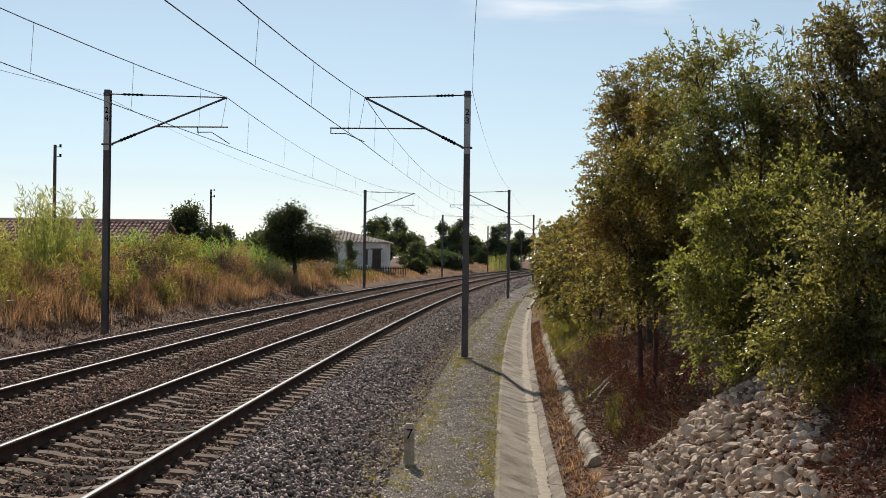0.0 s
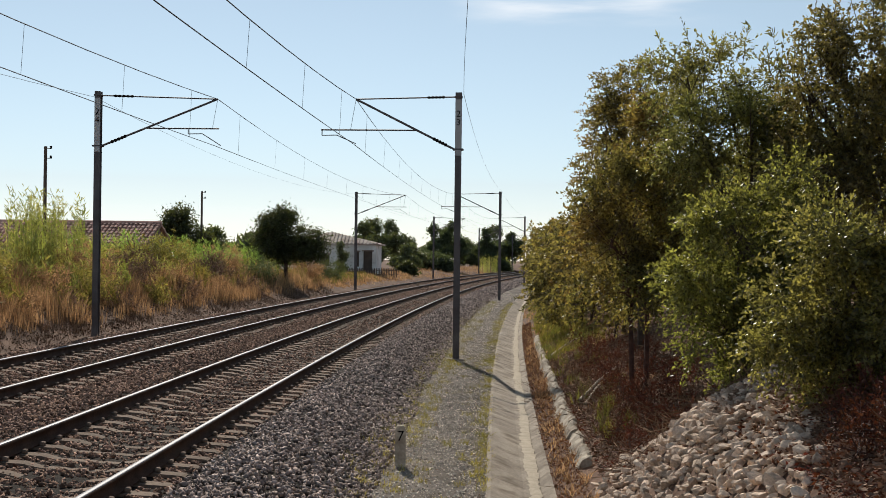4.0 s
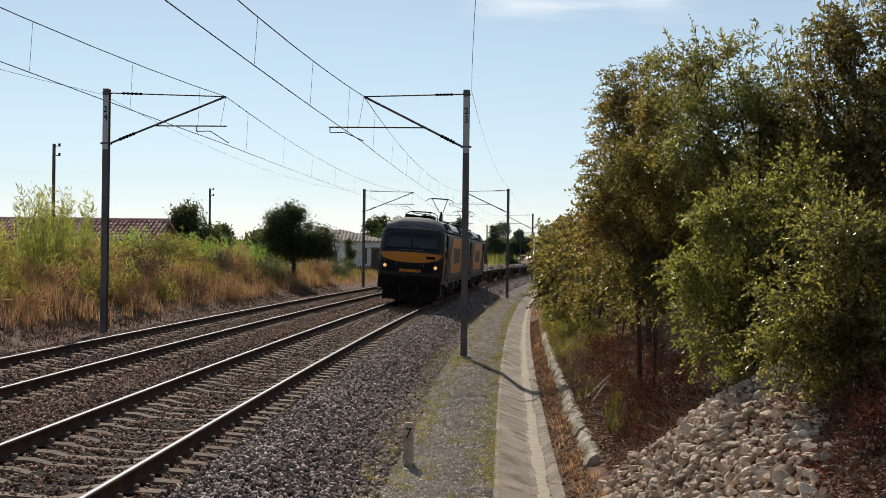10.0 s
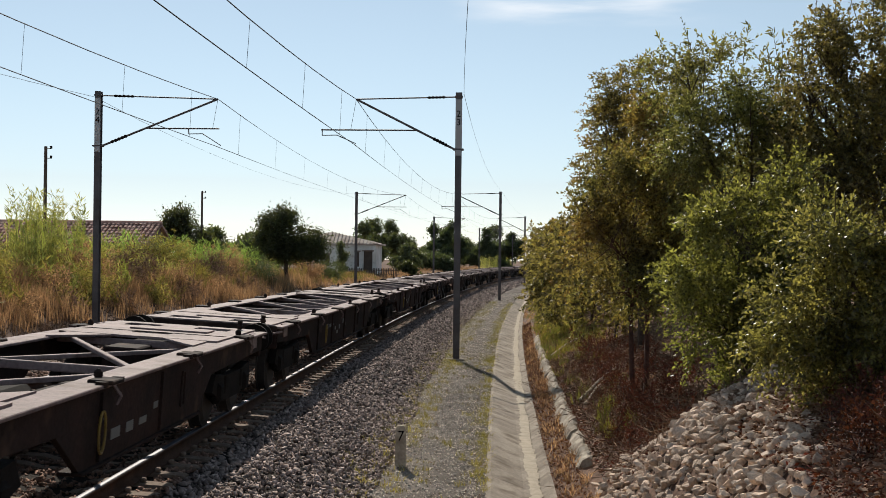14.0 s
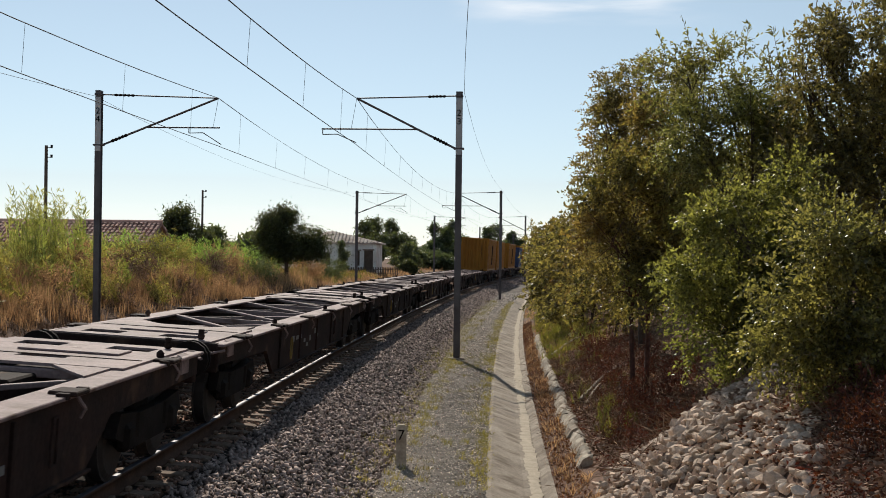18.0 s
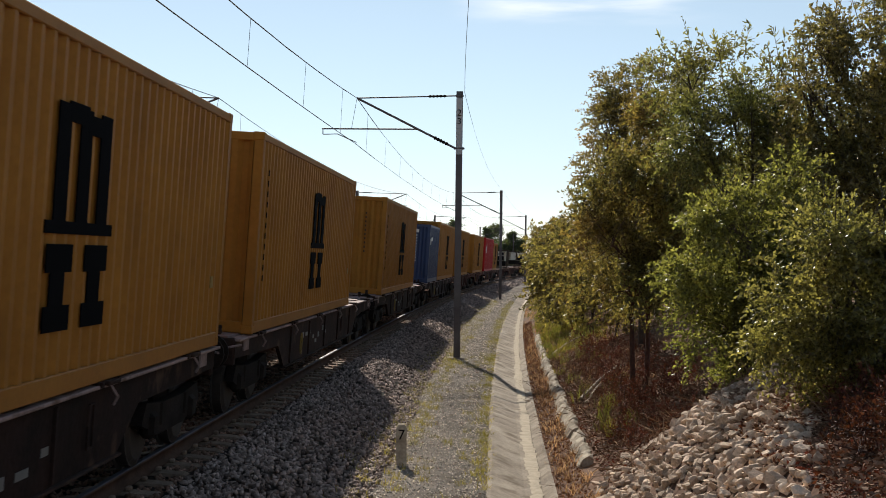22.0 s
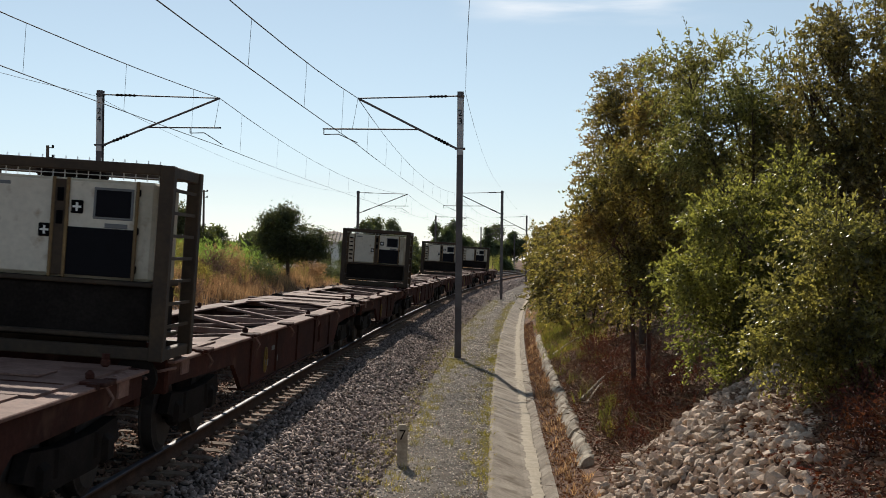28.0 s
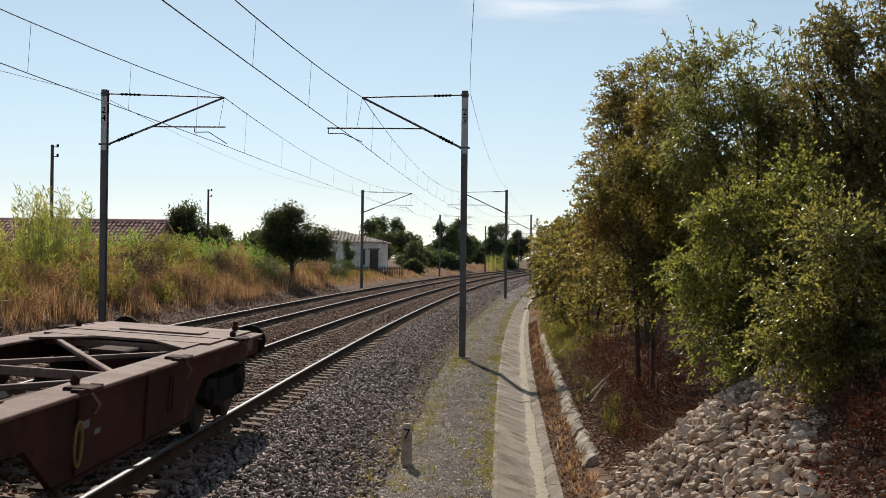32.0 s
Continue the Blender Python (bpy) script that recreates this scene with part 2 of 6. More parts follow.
# ------------------------------------------------------------------ mesh building
class Shape:
    """Collects faces of one mesh."""

    def __init__(self):
        self.v, self.f = [], []

    def add(self, verts, faces):
        k = len(self.v)
        self.v += [tuple(map(float, p)) for p in verts]
        self.f += [tuple(i + k for i in f) for f in faces]
        return self

    def box(self, c, size, bevel=0.0, m=None):
        """A box, its edges chamfered by bevel."""
        hx, hy, hz = (d / 2 for d in size)
        if bevel <= 0:
            v = [Vector((x, y, z)) for x in (-hx, hx) for y in (-hy, hy) for z in (-hz, hz)]
            f = [(0, 1, 3, 2), (4, 6, 7, 5), (0, 4, 5, 1), (2, 3, 7, 6), (0, 2, 6, 4), (1, 5, 7, 3)]
        else:
            b = min(bevel, hx * 0.9, hy * 0.9, hz * 0.9)
            v, idx = [], {}
            for sx in (-1, 1):
                for sy in (-1, 1):
                    for sz in (-1, 1):
                        for ax in range(3):
                            q = [sx * (hx - b), sy * (hy - b), sz * (hz - b)]
                            q[ax] = (sx * hx, sy * hy, sz * hz)[ax]
                            idx[sx, sy, sz, ax] = len(v)
                            v.append(Vector(q))
            f = []
            for ax in range(3):
                o1, o2 = (ax + 1) % 3, (ax + 2) % 3
                for sg in (-1, 1):
                    ring = []
                    for a, b2 in ((-1, -1), (1, -1), (1, 1), (-1, 1)):
                        k = [0, 0, 0]
                        k[ax], k[o1], k[o2] = sg, a, b2
                        ring.append(idx[k[0], k[1], k[2], ax])
                    f.append(tuple(ring if sg > 0 else ring[::-1]))
                for a in (-1, 1):
                    for b2 in (-1, 1):
                        k0, k1 = [0, 0, 0], [0, 0, 0]
                        k0[ax], k0[o1], k0[o2] = -1, a, b2
                        k1[ax], k1[o1], k1[o2] = 1, a, b2
                        q = (idx[(*k0, o1)], idx[(*k1, o1)], idx[(*k1, o2)], idx[(*k0, o2)])
                        f.append(q if a * b2 > 0 else q[::-1])
            for sx in (-1, 1):
                for sy in (-1, 1):
                    for sz in (-1, 1):
                        t = (idx[sx, sy, sz, 0], idx[sx, sy, sz, 1], idx[sx, sy, sz, 2])
                        f.append(t if sx * sy * sz > 0 else t[::-1])
        mm = (m if m is not None else Matrix()) @ Matrix.Translation(c)
        return self.add([mm @ p for p in v], f)

    def rod(self, a, b, r, n=8, r2=None, caps=True):
        a, b = Vector(a), Vector(b)
        q = (b - a).to_track_quat("Z", "Y")
        r2 = r if r2 is None else r2
        v = [a + q @ Vector((math.cos(i * math.tau / n) * r, math.sin(i * math.tau / n) * r, 0)) for i in range(n)]
        v += [b + q @ Vector((math.cos(i * math.tau / n) * r2, math.sin(i * math.tau / n) * r2, 0)) for i in range(n)]
        f = [(i, (i + 1) % n, n + (i + 1) % n, n + i) for i in range(n)]
        if caps:
            f += [tuple(range(n))[::-1], tuple(range(n, 2 * n))]
        return self.add(v, f)

    def tube(self, pts, r, n=6):
        for a, b in zip(pts[:-1], pts[1:]):
            self.rod(a, b, r, n)
        return self

    def prism(self, outline, a, b, axis="y"):
        """An outline (pairs) pushed from a to b along an axis."""
        def at3(p, d):
            return (p[0], d, p[1]) if axis == "y" else (d, p[0], p[1]) if axis == "x" else (p[0], p[1], d)
        n = len(outline)
        v = [at3(p, a) for p in outline] + [at3(p, b) for p in outline]
        f = [(i, (i + 1) % n, n + (i + 1) % n, n + i) for i in range(n)] + [tuple(range(n))[::-1], tuple(range(n, 2 * n))]
        return self.add(v, f)

    def quad(self, a, b, c, d):
        return self.add([a, b, c, d], [(0, 1, 2, 3)])

    def loft(self, rings, closed=True, caps=True):
        """Skin over rings of equally many points."""
        n = len(rings[0])
        v = [p for r in rings for p in r]
        f = []
        for k in range(len(rings) - 1):
            for i in range(n if closed else n - 1):
                j = (i + 1) % n
                f.append((k * n + i, k * n + j, (k + 1) * n + j, (k + 1) * n + i))
        if caps:
            f += [tuple(range(n))[::-1], tuple(range((len(rings) - 1) * n, len(rings) * n))]
        return self.add(v, f)

    def mesh(self, name, material, smooth=False, recalc=True):
        me = bpy.data.meshes.new(name)
        me.from_pydata(self.v, [], self.f)
        if recalc:
            bm = bmesh.new()
            bm.from_mesh(me)
            bmesh.ops.recalc_face_normals(bm, faces=bm.faces)
            bm.to_mesh(me)
            bm.free()
        me.materials.append(material)
        if smooth:
            me.polygons.foreach_set("use_smooth", [True] * len(me.polygons))
        return me


def part(name, shape, material, parent, label="", smooth=False, m=None, recalc=True):
    ob = new(name, shape.mesh(name, material, smooth, recalc) if isinstance(shape, Shape) else shape)
    ob.parent = parent
    if m is not None:
        ob.matrix_basis = m
    if label:
        ob["label"] = label
    return ob


def thing(name, m, label, category, group="", kind=""):
    ob = new(name)
    ob.empty_display_size = 0.3
    ob.matrix_basis = m
    return tagged(ob, label, category, group, kind)


def solid(name, shape, material, m, label, category, group="", kind="", smooth=False, recalc=True):
    """A thing that is one mesh."""
    ob = new(name, shape.mesh(name, material, smooth, recalc) if isinstance(shape, Shape) else shape)
    if m is not None:
        ob.matrix_basis = m
    return tagged(ob, label, category, group, kind)


def big_mesh(name, verts, faces, material, smooth=False):
    """A mesh from arrays; faces all of one length."""
    me = bpy.data.meshes.new(name)
    verts, faces = np.asarray(verts, np.float32), np.asarray(faces, np.int32)
    k = faces.shape[1]
    me.vertices.add(len(verts))
    me.vertices.foreach_set("co", verts.ravel())
    me.loops.add(faces.size)
    me.loops.foreach_set("vertex_index", faces.ravel())
    me.polygons.add(len(faces))
    me.polygons.foreach_set("loop_start", np.arange(0, faces.size, k, dtype=np.int32))
    me.polygons.foreach_set("loop_total", np.full(len(faces), k, np.int32))
    if smooth:
        me.polygons.foreach_set("use_smooth", np.ones(len(faces), bool))
    me.update(calc_edges=True)
    me.materials.append(material)
    return me


# ------------------------------------------------------------------ ground
KNOTS = [(-1100, 3.0), (-60, 1.6), (-30, 1.4), (-14, 1.2), (-11, 1.05), (-9.4, 0.6), (-8.2, 0.0), (-7.4, -0.28), (-7.0, -0.34), (-6.2, -0.05),
         (-5.66, -0.035), (-2.46, -0.215), (-1.6, -0.13), (1.6, -0.31), (2.0, -0.33), (3.0, -0.64), (4.72, -0.72), (4.76, -1.05),
         (5.54, -1.05), (5.58, -0.78), (5.9, -0.62), (6.3, -0.48), (8, 0.2), (10, 1.0), (13, 1.7), (20, 2.2), (60, 3.0), (1100, 4.0)]


def ground_z(s, u):
    """Height of the ground, without the fine unevenness."""
    z = np.interp(u, [k[0] for k in KNOTS], [k[1] for k in KNOTS])
    return np.where((np.asarray(u) < -7.5) & (z > 0), z * (1 - 0.6 * smooth(s, 80, 105)), z)


def bumps(s, u):
    rough = np.clip((np.abs(u + 0.3) - 6.4) / 4, 0, 1)
    return rough * (0.12 * np.sin(s * 0.9 + u * 1.3) * np.sin(s * 0.37 - u * 0.8) + 0.1 * np.sin(s * 0.21 + 1.7 * np.sin(u * 0.5)) + 0.05 * np.sin(s * 2.3 + u * 2.9))


def smooth(x, a, b):
    t = np.clip((np.asarray(x, float) - a) / (b - a), 0, 1)
    return t * t * (3 - 2 * t)


def heap(s, u):
    """The heap of rubble against the bank."""
    return 0.75 * smooth(s, 18.2, 15.0) * smooth(u, 5.95, 7.3) * (1 - 0.6 * smooth(u, 8.5, 12))


def land(s, u):
    return ground_z(s, u) + bumps(np.asarray(s, float), np.asarray(u, float)) + heap(s, u)


def build_ground():
    us = sorted(set([k[0] for k in KNOTS] + list(np.arange(-14, -6.2, 0.4)) + list(np.arange(6.3, 14, 0.4)) + list(range(-60, -14, 3)) + list(range(14, 60, 3))
                    + [-800, -500, -300, -200, -120, -85, 85, 120, 200, 300, 500, 800]))
    ss = list(range(-300, -20, 20)) + list(np.arange(-20, 100, 0.8)) + list(range(100, 260, 3)) + list(range(260, 1260, 25))
    S, U = np.meshgrid(ss, us, indexing="ij")
    P = trk(S, U, land(S, U)).reshape(-1, 3)
    a, b = S.shape
    I = np.arange(a * b).reshape(a, b)
    F = np.stack([I[:-1, :-1], I[:-1, 1:], I[1:, 1:], I[1:, :-1]], -1).reshape(-1, 4)
    me = big_mesh("ground", P, F, M_EARTH, True)
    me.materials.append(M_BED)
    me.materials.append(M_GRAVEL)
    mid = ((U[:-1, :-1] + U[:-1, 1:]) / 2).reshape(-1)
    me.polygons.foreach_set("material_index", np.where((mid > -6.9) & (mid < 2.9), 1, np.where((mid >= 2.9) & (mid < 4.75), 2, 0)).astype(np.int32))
    tagged(new("ground", me), "dry brown earth banks, gravel path and ballast bed darkened as shade between stones", "ground", kind="structure")


build_ground()


# ------------------------------------------------------------------ tracks
def rail_point(s, lat, z, far):
    c = radians(CANT)
    return trk(s, lat * math.cos(c) + z * math.sin(c) + (TRACK2 if far else 0), -lat * math.sin(c) + z * math.cos(c) + (TRACK2_Z if far else 0))


def swept(ss, outline, far, lat):
    ss = np.asarray(ss, float)
    n, k = len(outline), len(ss)
    P = np.stack([rail_point(ss, lat + x, z, far) for x, z in outline], 1).reshape(-1, 3)
    i, j = np.meshgrid(np.arange(k - 1), np.arange(n), indexing="ij")
    jn = (j + 1) % n
    F = np.stack([i * n + j, i * n + jn, (i + 1) * n + jn, (i + 1) * n + j], -1).reshape(-1, 4)
    return P, F


RAIL = [(-0.07, -0.172), (0.07, -0.172), (0.07, -0.160), (0.012, -0.140), (0.010, -0.05), (0.036, -0.038), (0.036, -0.006),
        (-0.036, -0.006), (-0.036, -0.038), (-0.010, -0.05), (-0.012, -0.140), (-0.07, -0.160)]
HEAD = [(-0.035, -0.012), (0.035, -0.012), (0.035, -0.006), (0.026, 0.0), (-0.026, 0.0), (-0.035, -0.006)]


def sleeper_mesh():
    sh = Shape()
    # higher under the rails, lower and narrower in the middle
    rings = []
    for x, w, top in ((-1.3, 0.13, -0.20), (-1.26, 0.14, -0.185), (-0.55, 0.14, -0.178), (-0.35, 0.11, -0.215), (0.35, 0.11, -0.215), (0.55, 0.14, -0.178), (1.26, 0.14, -0.185), (1.3, 0.13, -0.20)):
        rings.append([(x, -w, -0.36), (x, w, -0.36), (x, w - 0.03, top), (x, -w + 0.03, top)])
    sh.loft(rings)
    for lat in (-GAUGE / 2, GAUGE / 2):
        for d in (-0.1, 0.1):
            sh.box((lat + d, 0, -0.155), (0.06, 0.09, 0.05), 0.012)
    return sh.mesh("sleeper", M_SLEEPER)


def build_tracks():
    mesh = sleeper_mesh()
    ss = list(np.arange(-60, 300, 3.0)) + list(range(300, 1200, 10))
    for far in (False, True):
        tr = thing("railway_track", Matrix(), "broad-gauge railway track with polished rails on concrete sleepers in ballast", "railway track", "pair of tracks", "structure")
        for lat in (-GAUGE / 2, GAUGE / 2):
            P, F = swept(ss, RAIL, far, lat)
            r = part("rail", big_mesh("rail", P, F, M_RAILSIDE), None, tr, "rusty steel rail")
            P, F = swept(ss, HEAD, far, lat)
            part("rail_head", big_mesh("rail_head", P, F, M_RAILHEAD), None, r, "running surface worn bright")
        rng = random.Random(5 + far)
        for k in range(-30 if not far else -38, 150 if not far else 140):
            s = (7.0 if not far else 12.0) + k * 0.62
            x, y, z = rail_point(s, 0, 0, far)
            part("sleeper", mesh, None, tr, m=pose(x, y, z + rng.uniform(-0.008, 0.008), 0, CANT, -heading(s) + rng.uniform(-0.6, 0.6)))
        rest = Shape()
        for s in np.arange(100 if not far else 99, 190, 0.62):
            m = pose(*rail_point(s, 0, 0, far), 0, CANT, -heading(s))
            rest.box((0, 0, -0.27), (2.6, 0.24, 0.17), 0, m)
        part("sleepers_beyond", rest, M_SLEEPER, tr, recalc=False)["kind"] = "stuff"


build_tracks()


# ------------------------------------------------------------------ loose stones
def stones(name, s0, s1, us, per_m2, size, material, lift=0.0, seed=3, flat=0.7):
    """Positions, sizes and turns of many angular stones over a stretch of ground."""
    rng = np.random.default_rng(seed)
    n = int((s1 - s0) * (us[1] - us[0]) * per_m2)
    s, u = rng.uniform(s0, s1, n), rng.uniform(us[0], us[1], n)
    return s, u, ground_z(s, u), rng.uniform(size[0], size[1], n), rng


def stone_cloud(batches, name, material, label, category, where=None, name2="", material2=None, label2=""):
    if where:
        for nm, mt, lb, pick in ((name, material, label, where), (name2, material2, label2, lambda u: ~where(u))):
            stone_cloud([(s[pick(u)], u[pick(u)], z[pick(u)], r[pick(u)], rng) for s, u, z, r, rng in batches], nm, mt, lb, category)
        return
    allv, allf, k = [], [], 0
    octa = np.array([(1, 0, 0), (-1, 0, 0), (0, 1, 0), (0, -1, 0), (0, 0, 1), (0, 0, -1)], float)
    tri = np.array([(0, 2, 4), (2, 1, 4), (1, 3, 4), (3, 0, 4), (2, 0, 5), (1, 2, 5), (3, 1, 5), (0, 3, 5)])
    for s, u, z, r, rng in batches:
        n = len(s)
        q = rng.normal(size=(n, 4))
        q /= np.linalg.norm(q, axis=1)[:, None]
        w, x, y, zz = q.T
        R = np.stack([np.stack([1 - 2 * (y * y + zz * zz), 2 * (x * y - zz * w), 2 * (x * zz + y * w)], -1),
                      np.stack([2 * (x * y + zz * w), 1 - 2 * (x * x + zz * zz), 2 * (y * zz - x * w)], -1),
                      np.stack([2 * (x * zz - y * w), 2 * (y * zz + x * w), 1 - 2 * (x * x + y * y)], -1)], 1)
        loc = octa[None] * rng.uniform(0.55, 1.15, (n, 6, 1)) * (r[:, None, None]) + rng.normal(size=(n, 6, 3)) * r[:, None, None] * 0.22
        loc = np.einsum("nij,nkj->nki", R, loc)
        P = trk(s, u, z)[:, None, :] + loc
        allv.append(P.reshape(-1, 3))
        allf.append((tri[None] + (np.arange(n) * 6)[:, None, None] + k).reshape(-1, 3))
        k += n * 6
    me = big_mesh(name, np.concatenate(allv), np.concatenate(allf), material)
    return tagged(new(name, me), label, category, kind="stuff")


def off_sleepers(b, keep=0.25):
    """Stones lie thinly on the sleepers and leave the rails free."""
    s, u, z, r, rng = b
    k = np.ones(len(s), bool)
    for c, first in ((0.0, 7.0), (TRACK2, 12.0)):
        lat = np.abs(u - c)
        on = (lat < 1.32) & (np.abs((s - first + 0.31) % 0.62 - 0.31) < 0.125)
        k &= ~(on & (rng.random(len(s)) > keep)) & ~(np.abs(lat - GAUGE / 2) < 0.10)
    z = z + np.where(np.abs(u) < 1.5, -0.006, 0.008) + rng.uniform(-0.012, 0.02, len(s))
    return s[k], u[k], z[k], r[k], rng


stone_cloud([off_sleepers(stones("", -10, 10, (-6.9, 3.3), 30, (0.03, 0.06), None, seed=11)),
             off_sleepers(stones("", 10, 26, (-6.9, 3.3), 255, (0.026, 0.052), None, seed=1)),
             off_sleepers(stones("", 26, 48, (-6.9, 3.2), 150, (0.03, 0.05), None, seed=2)),
             off_sleepers(stones("", 48, 100, (-6.9, 3.1), 50, (0.045, 0.075), None, seed=3)),
             off_sleepers(stones("", 100, 190, (-6.8, 3.1), 14, (0.08, 0.13), None, seed=4))],
            "ballast", M_STONE, "grey crushed stone ballast on the shoulder of the track", "ballast", lambda u: u > 1.3, "track_ballast", M_STONE_T, "rusty brown crushed stone ballast between the rails")
stone_cloud([stones("", -10, 9, (2.85, 4.72), 40, (0.012, 0.03), None, seed=12), stones("", 9, 30, (2.85, 4.72), 330, (0.010, 0.025), None, seed=5), stones("", 30, 70, (2.9, 4.72), 150, (0.014, 0.030), None, seed=6), stones("", 70, 115, (2.9, 4.72), 40, (0.025, 0.05), None, seed=8)],
            "path_gravel", M_PATHSTONE, "pale grey gravel trodden into a path beside the track", "gravel")


# ------------------------------------------------------------------ drain and kerb
def strip(s0, s1, step, outline):
    ss = np.arange(s0, s1 + 0.001, step)
    n = len(outline)
    P = np.stack([trk(ss, u, z) for u, z in outline], 1).reshape(-1, 3)
    sh = Shape()
    sh.loft([[tuple(P[i * n + j]) for j in range(n)] for i in range(len(ss))])
    return sh


def build_drain():
    d = thing("drain_channel", Matrix(), "shallow concrete drainage channel along the track, stained and sandy", "drain", kind="structure")
    DR = [(4.66, -0.70), (4.72, -0.685), (5.16, -0.84), (5.40, -0.86), (5.52, -0.78), (5.56, -0.775), (5.56, -1.1), (4.66, -1.1)]
    s = -27.0
    k = 0
    while s < 118:
        L = 1.5 if s < 60 else 6.0
        part("channel_slab", strip(s + 0.006, s + L - 0.006, L - 0.012, DR), M_CONC, d)
        s += L
    rr = random.Random(9)
    ss = np.arange(4, 100, 0.12)
    P = []
    for s in ss:
        a, b = 5.23 + .015 * math.sin(s * .5) + .012 * math.sin(s * 2.1 + 1) + rr.uniform(-.03, .03), 5.40 + .015 * math.sin(s * 1.3) + rr.uniform(-.02, .02)
        P.append([tuple(trk(s, u, float(np.interp(u, [4.72, 5.16, 5.40, 5.52], [-0.685, -0.84, -0.86, -0.78])) + d)) for u, d in ((a, .003), (a + .03, .012), ((a + b) / 2, .016), (b, .012))])
    part("silt", Shape().loft(P, False, False), M_SAND, d, "pale silt lying in the channel", True)
    k = thing("kerb", Matrix(), "weathered pale kerb stones bordering the drain", "kerb", kind="structure")
    rng = random.Random(4)
    s = 18.2
    while s < 46:
        L = rng.uniform(0.5, 1.4)
        u = 6.05 + rng.uniform(-0.02, 0.02)
        z = -0.45 + rng.uniform(-0.02, 0.02)
        n = max(3, int(L / 0.11))
        rings = []
        for i in range(n + 1):
            q = s + (L - 0.014) * i / n
            a, b, c = (rng.uniform(-0.025, 0.025) for _ in range(3))
            rings.append([tuple(trk(q, u + x, z + h)) for x, h in ((-0.22 + a, -0.4), (-0.15 + a, -0.18 + b), (-0.06 + b, -0.03 + c), (0.0, 0.015 + c), (0.05 + c, a), (0.09, -0.4))])
        part("kerb_stone", Shape().loft(rings), M_KERB, k)
        s += L


build_drain()


# ------------------------------------------------------------------ overhead line
def text_mesh(body, size, material, depth=0.002):
    c = bpy.data.curves.new("writing", "FONT")
    c.body, c.size, c.extrude, c.align_x, c.align_y = body, size, depth, "CENTER", "CENTER"
    ob = bpy.data.objects.new("writing", c)
    me = bpy.data.meshes.new_from_object(ob)
    bpy.data.objects.remove(ob)
    bpy.data.curves.remove(c)
    me.materials.append(material)
    return me


def beam(sh, x, y, z0, z1, w, d, t=0.012):
    """An H-section column."""
    a, b, c = w / 2, d / 2, t / 2
    sh.prism([(x + p, y + q) for p, q in ((-a, -b), (a, -b), (a, -b + t), (c, -b + t), (c, b - t), (a, b - t), (a, b), (-a, b), (-a, b - t), (-c, b - t), (-c, -b + t), (-a, -b + t))], z0, z1, "z")


def mast(s, u, z0, z1, side, number="", wire_u=0.6, wire_z=6.75, clip_z=5.5):
    """A mast with its bracket arm; side is +1 where the arm reaches to the left."""
    m = at(s, u, 0)
    g = thing("catenary_mast", m, "grey steel H-section catenary mast with a bracket arm over the track", "catenary mast", "masts along the line")
    sh = Shape()
    beam(sh, 0, 0, z0, z1, 0.18, 0.20)
    part("column", sh, M_STEEL, g)
    part("footing", Shape().box((0, 0, z0 + 0.02), (0.5, 0.5, 0.16), 0.03), M_CONC, g, "concrete footing")
    reach = -(u - wire_u)
    top = z1 - 0.12
    arm_z = z1 - 1.62
    sh = Shape().rod((-side * 0.1, 0, top), (reach, 0, wire_z), 0.02)
    part("tie_rod", sh, M_STEEL, g)
    a, b = Vector((-side * 0.1, 0, arm_z)), Vector((reach, 0, wire_z))
    part("cantilever_tube", Shape().rod(a, b, 0.032), M_STEEL, g)
    for c0, c1, f0, f1, r in ((a, b, 0.08, 0.22, 0.055), (Vector((-side * 0.1, 0, top)), b, 0.10, 0.28, 0.042)):
        n = 11
        ribs = []
        for k in range(n):
            p = c0.lerp(c1, f0 + (f1 - f0) * k / (n - 1))
            q = (c1 - c0).to_track_quat("Z", "Y")
            rad = r if k % 2 else r * 0.55
            ribs.append([tuple(p + q @ Vector((math.cos(i * math.tau / 8) * rad, math.sin(i * math.tau / 8) * rad, 0))) for i in range(8)])
        part("insulator", Shape().loft(ribs), M_DARK, g, "ribbed brown insulator")
    mid = a.lerp(b, 0.38)
    end = Vector((reach - side * 1.0 if side > 0 else reach + 0.05, 0, mid.z))
    part("registration_tube", Shape().rod(mid, end, 0.022), M_STEEL, g)
    e0 = end if side > 0 else end + Vector((-0.95, 0, 0))
    part("steady_arm", Shape().tube([e0 + Vector((0.03, 0, 0)), e0 + Vector((0.03, 0, -0.16)), e0 + Vector((0.45, 0, -0.15)), Vector((e0.x + 1.0, 0, clip_z + 0.02))], 0.014), M_STEEL, g)
    part("dropper_stay", Shape().rod((reach, 0, wire_z), (reach - 0.15, 0, mid.z), 0.006, 5), M_WIRE, g)
    part("collar", Shape().box((0, 0, arm_z), (0.30, 0.24, 0.05), 0.01), M_STEEL, g)
    part("collar", Shape().box((0, 0, top), (0.22, 0.24, 0.05), 0.01), M_STEEL, g)
    if number:
        plate = part("number_plate", Shape().box((0, -0.108, z1 - 1.0), (0.17, 0.008, 1.6), 0.003), mat("plate_white", (0.5, 0.48, 0.47), 0.6, var=0.1, bump=0.02), g, "pale painted number panel")
        for i, ch in enumerate(number):
            part("numeral", text_mesh(ch, 0.26, M_INK), None, plate, m=pose(0, -0.116, z1 - 0.62 - 0.24 * i, 90))
    return g


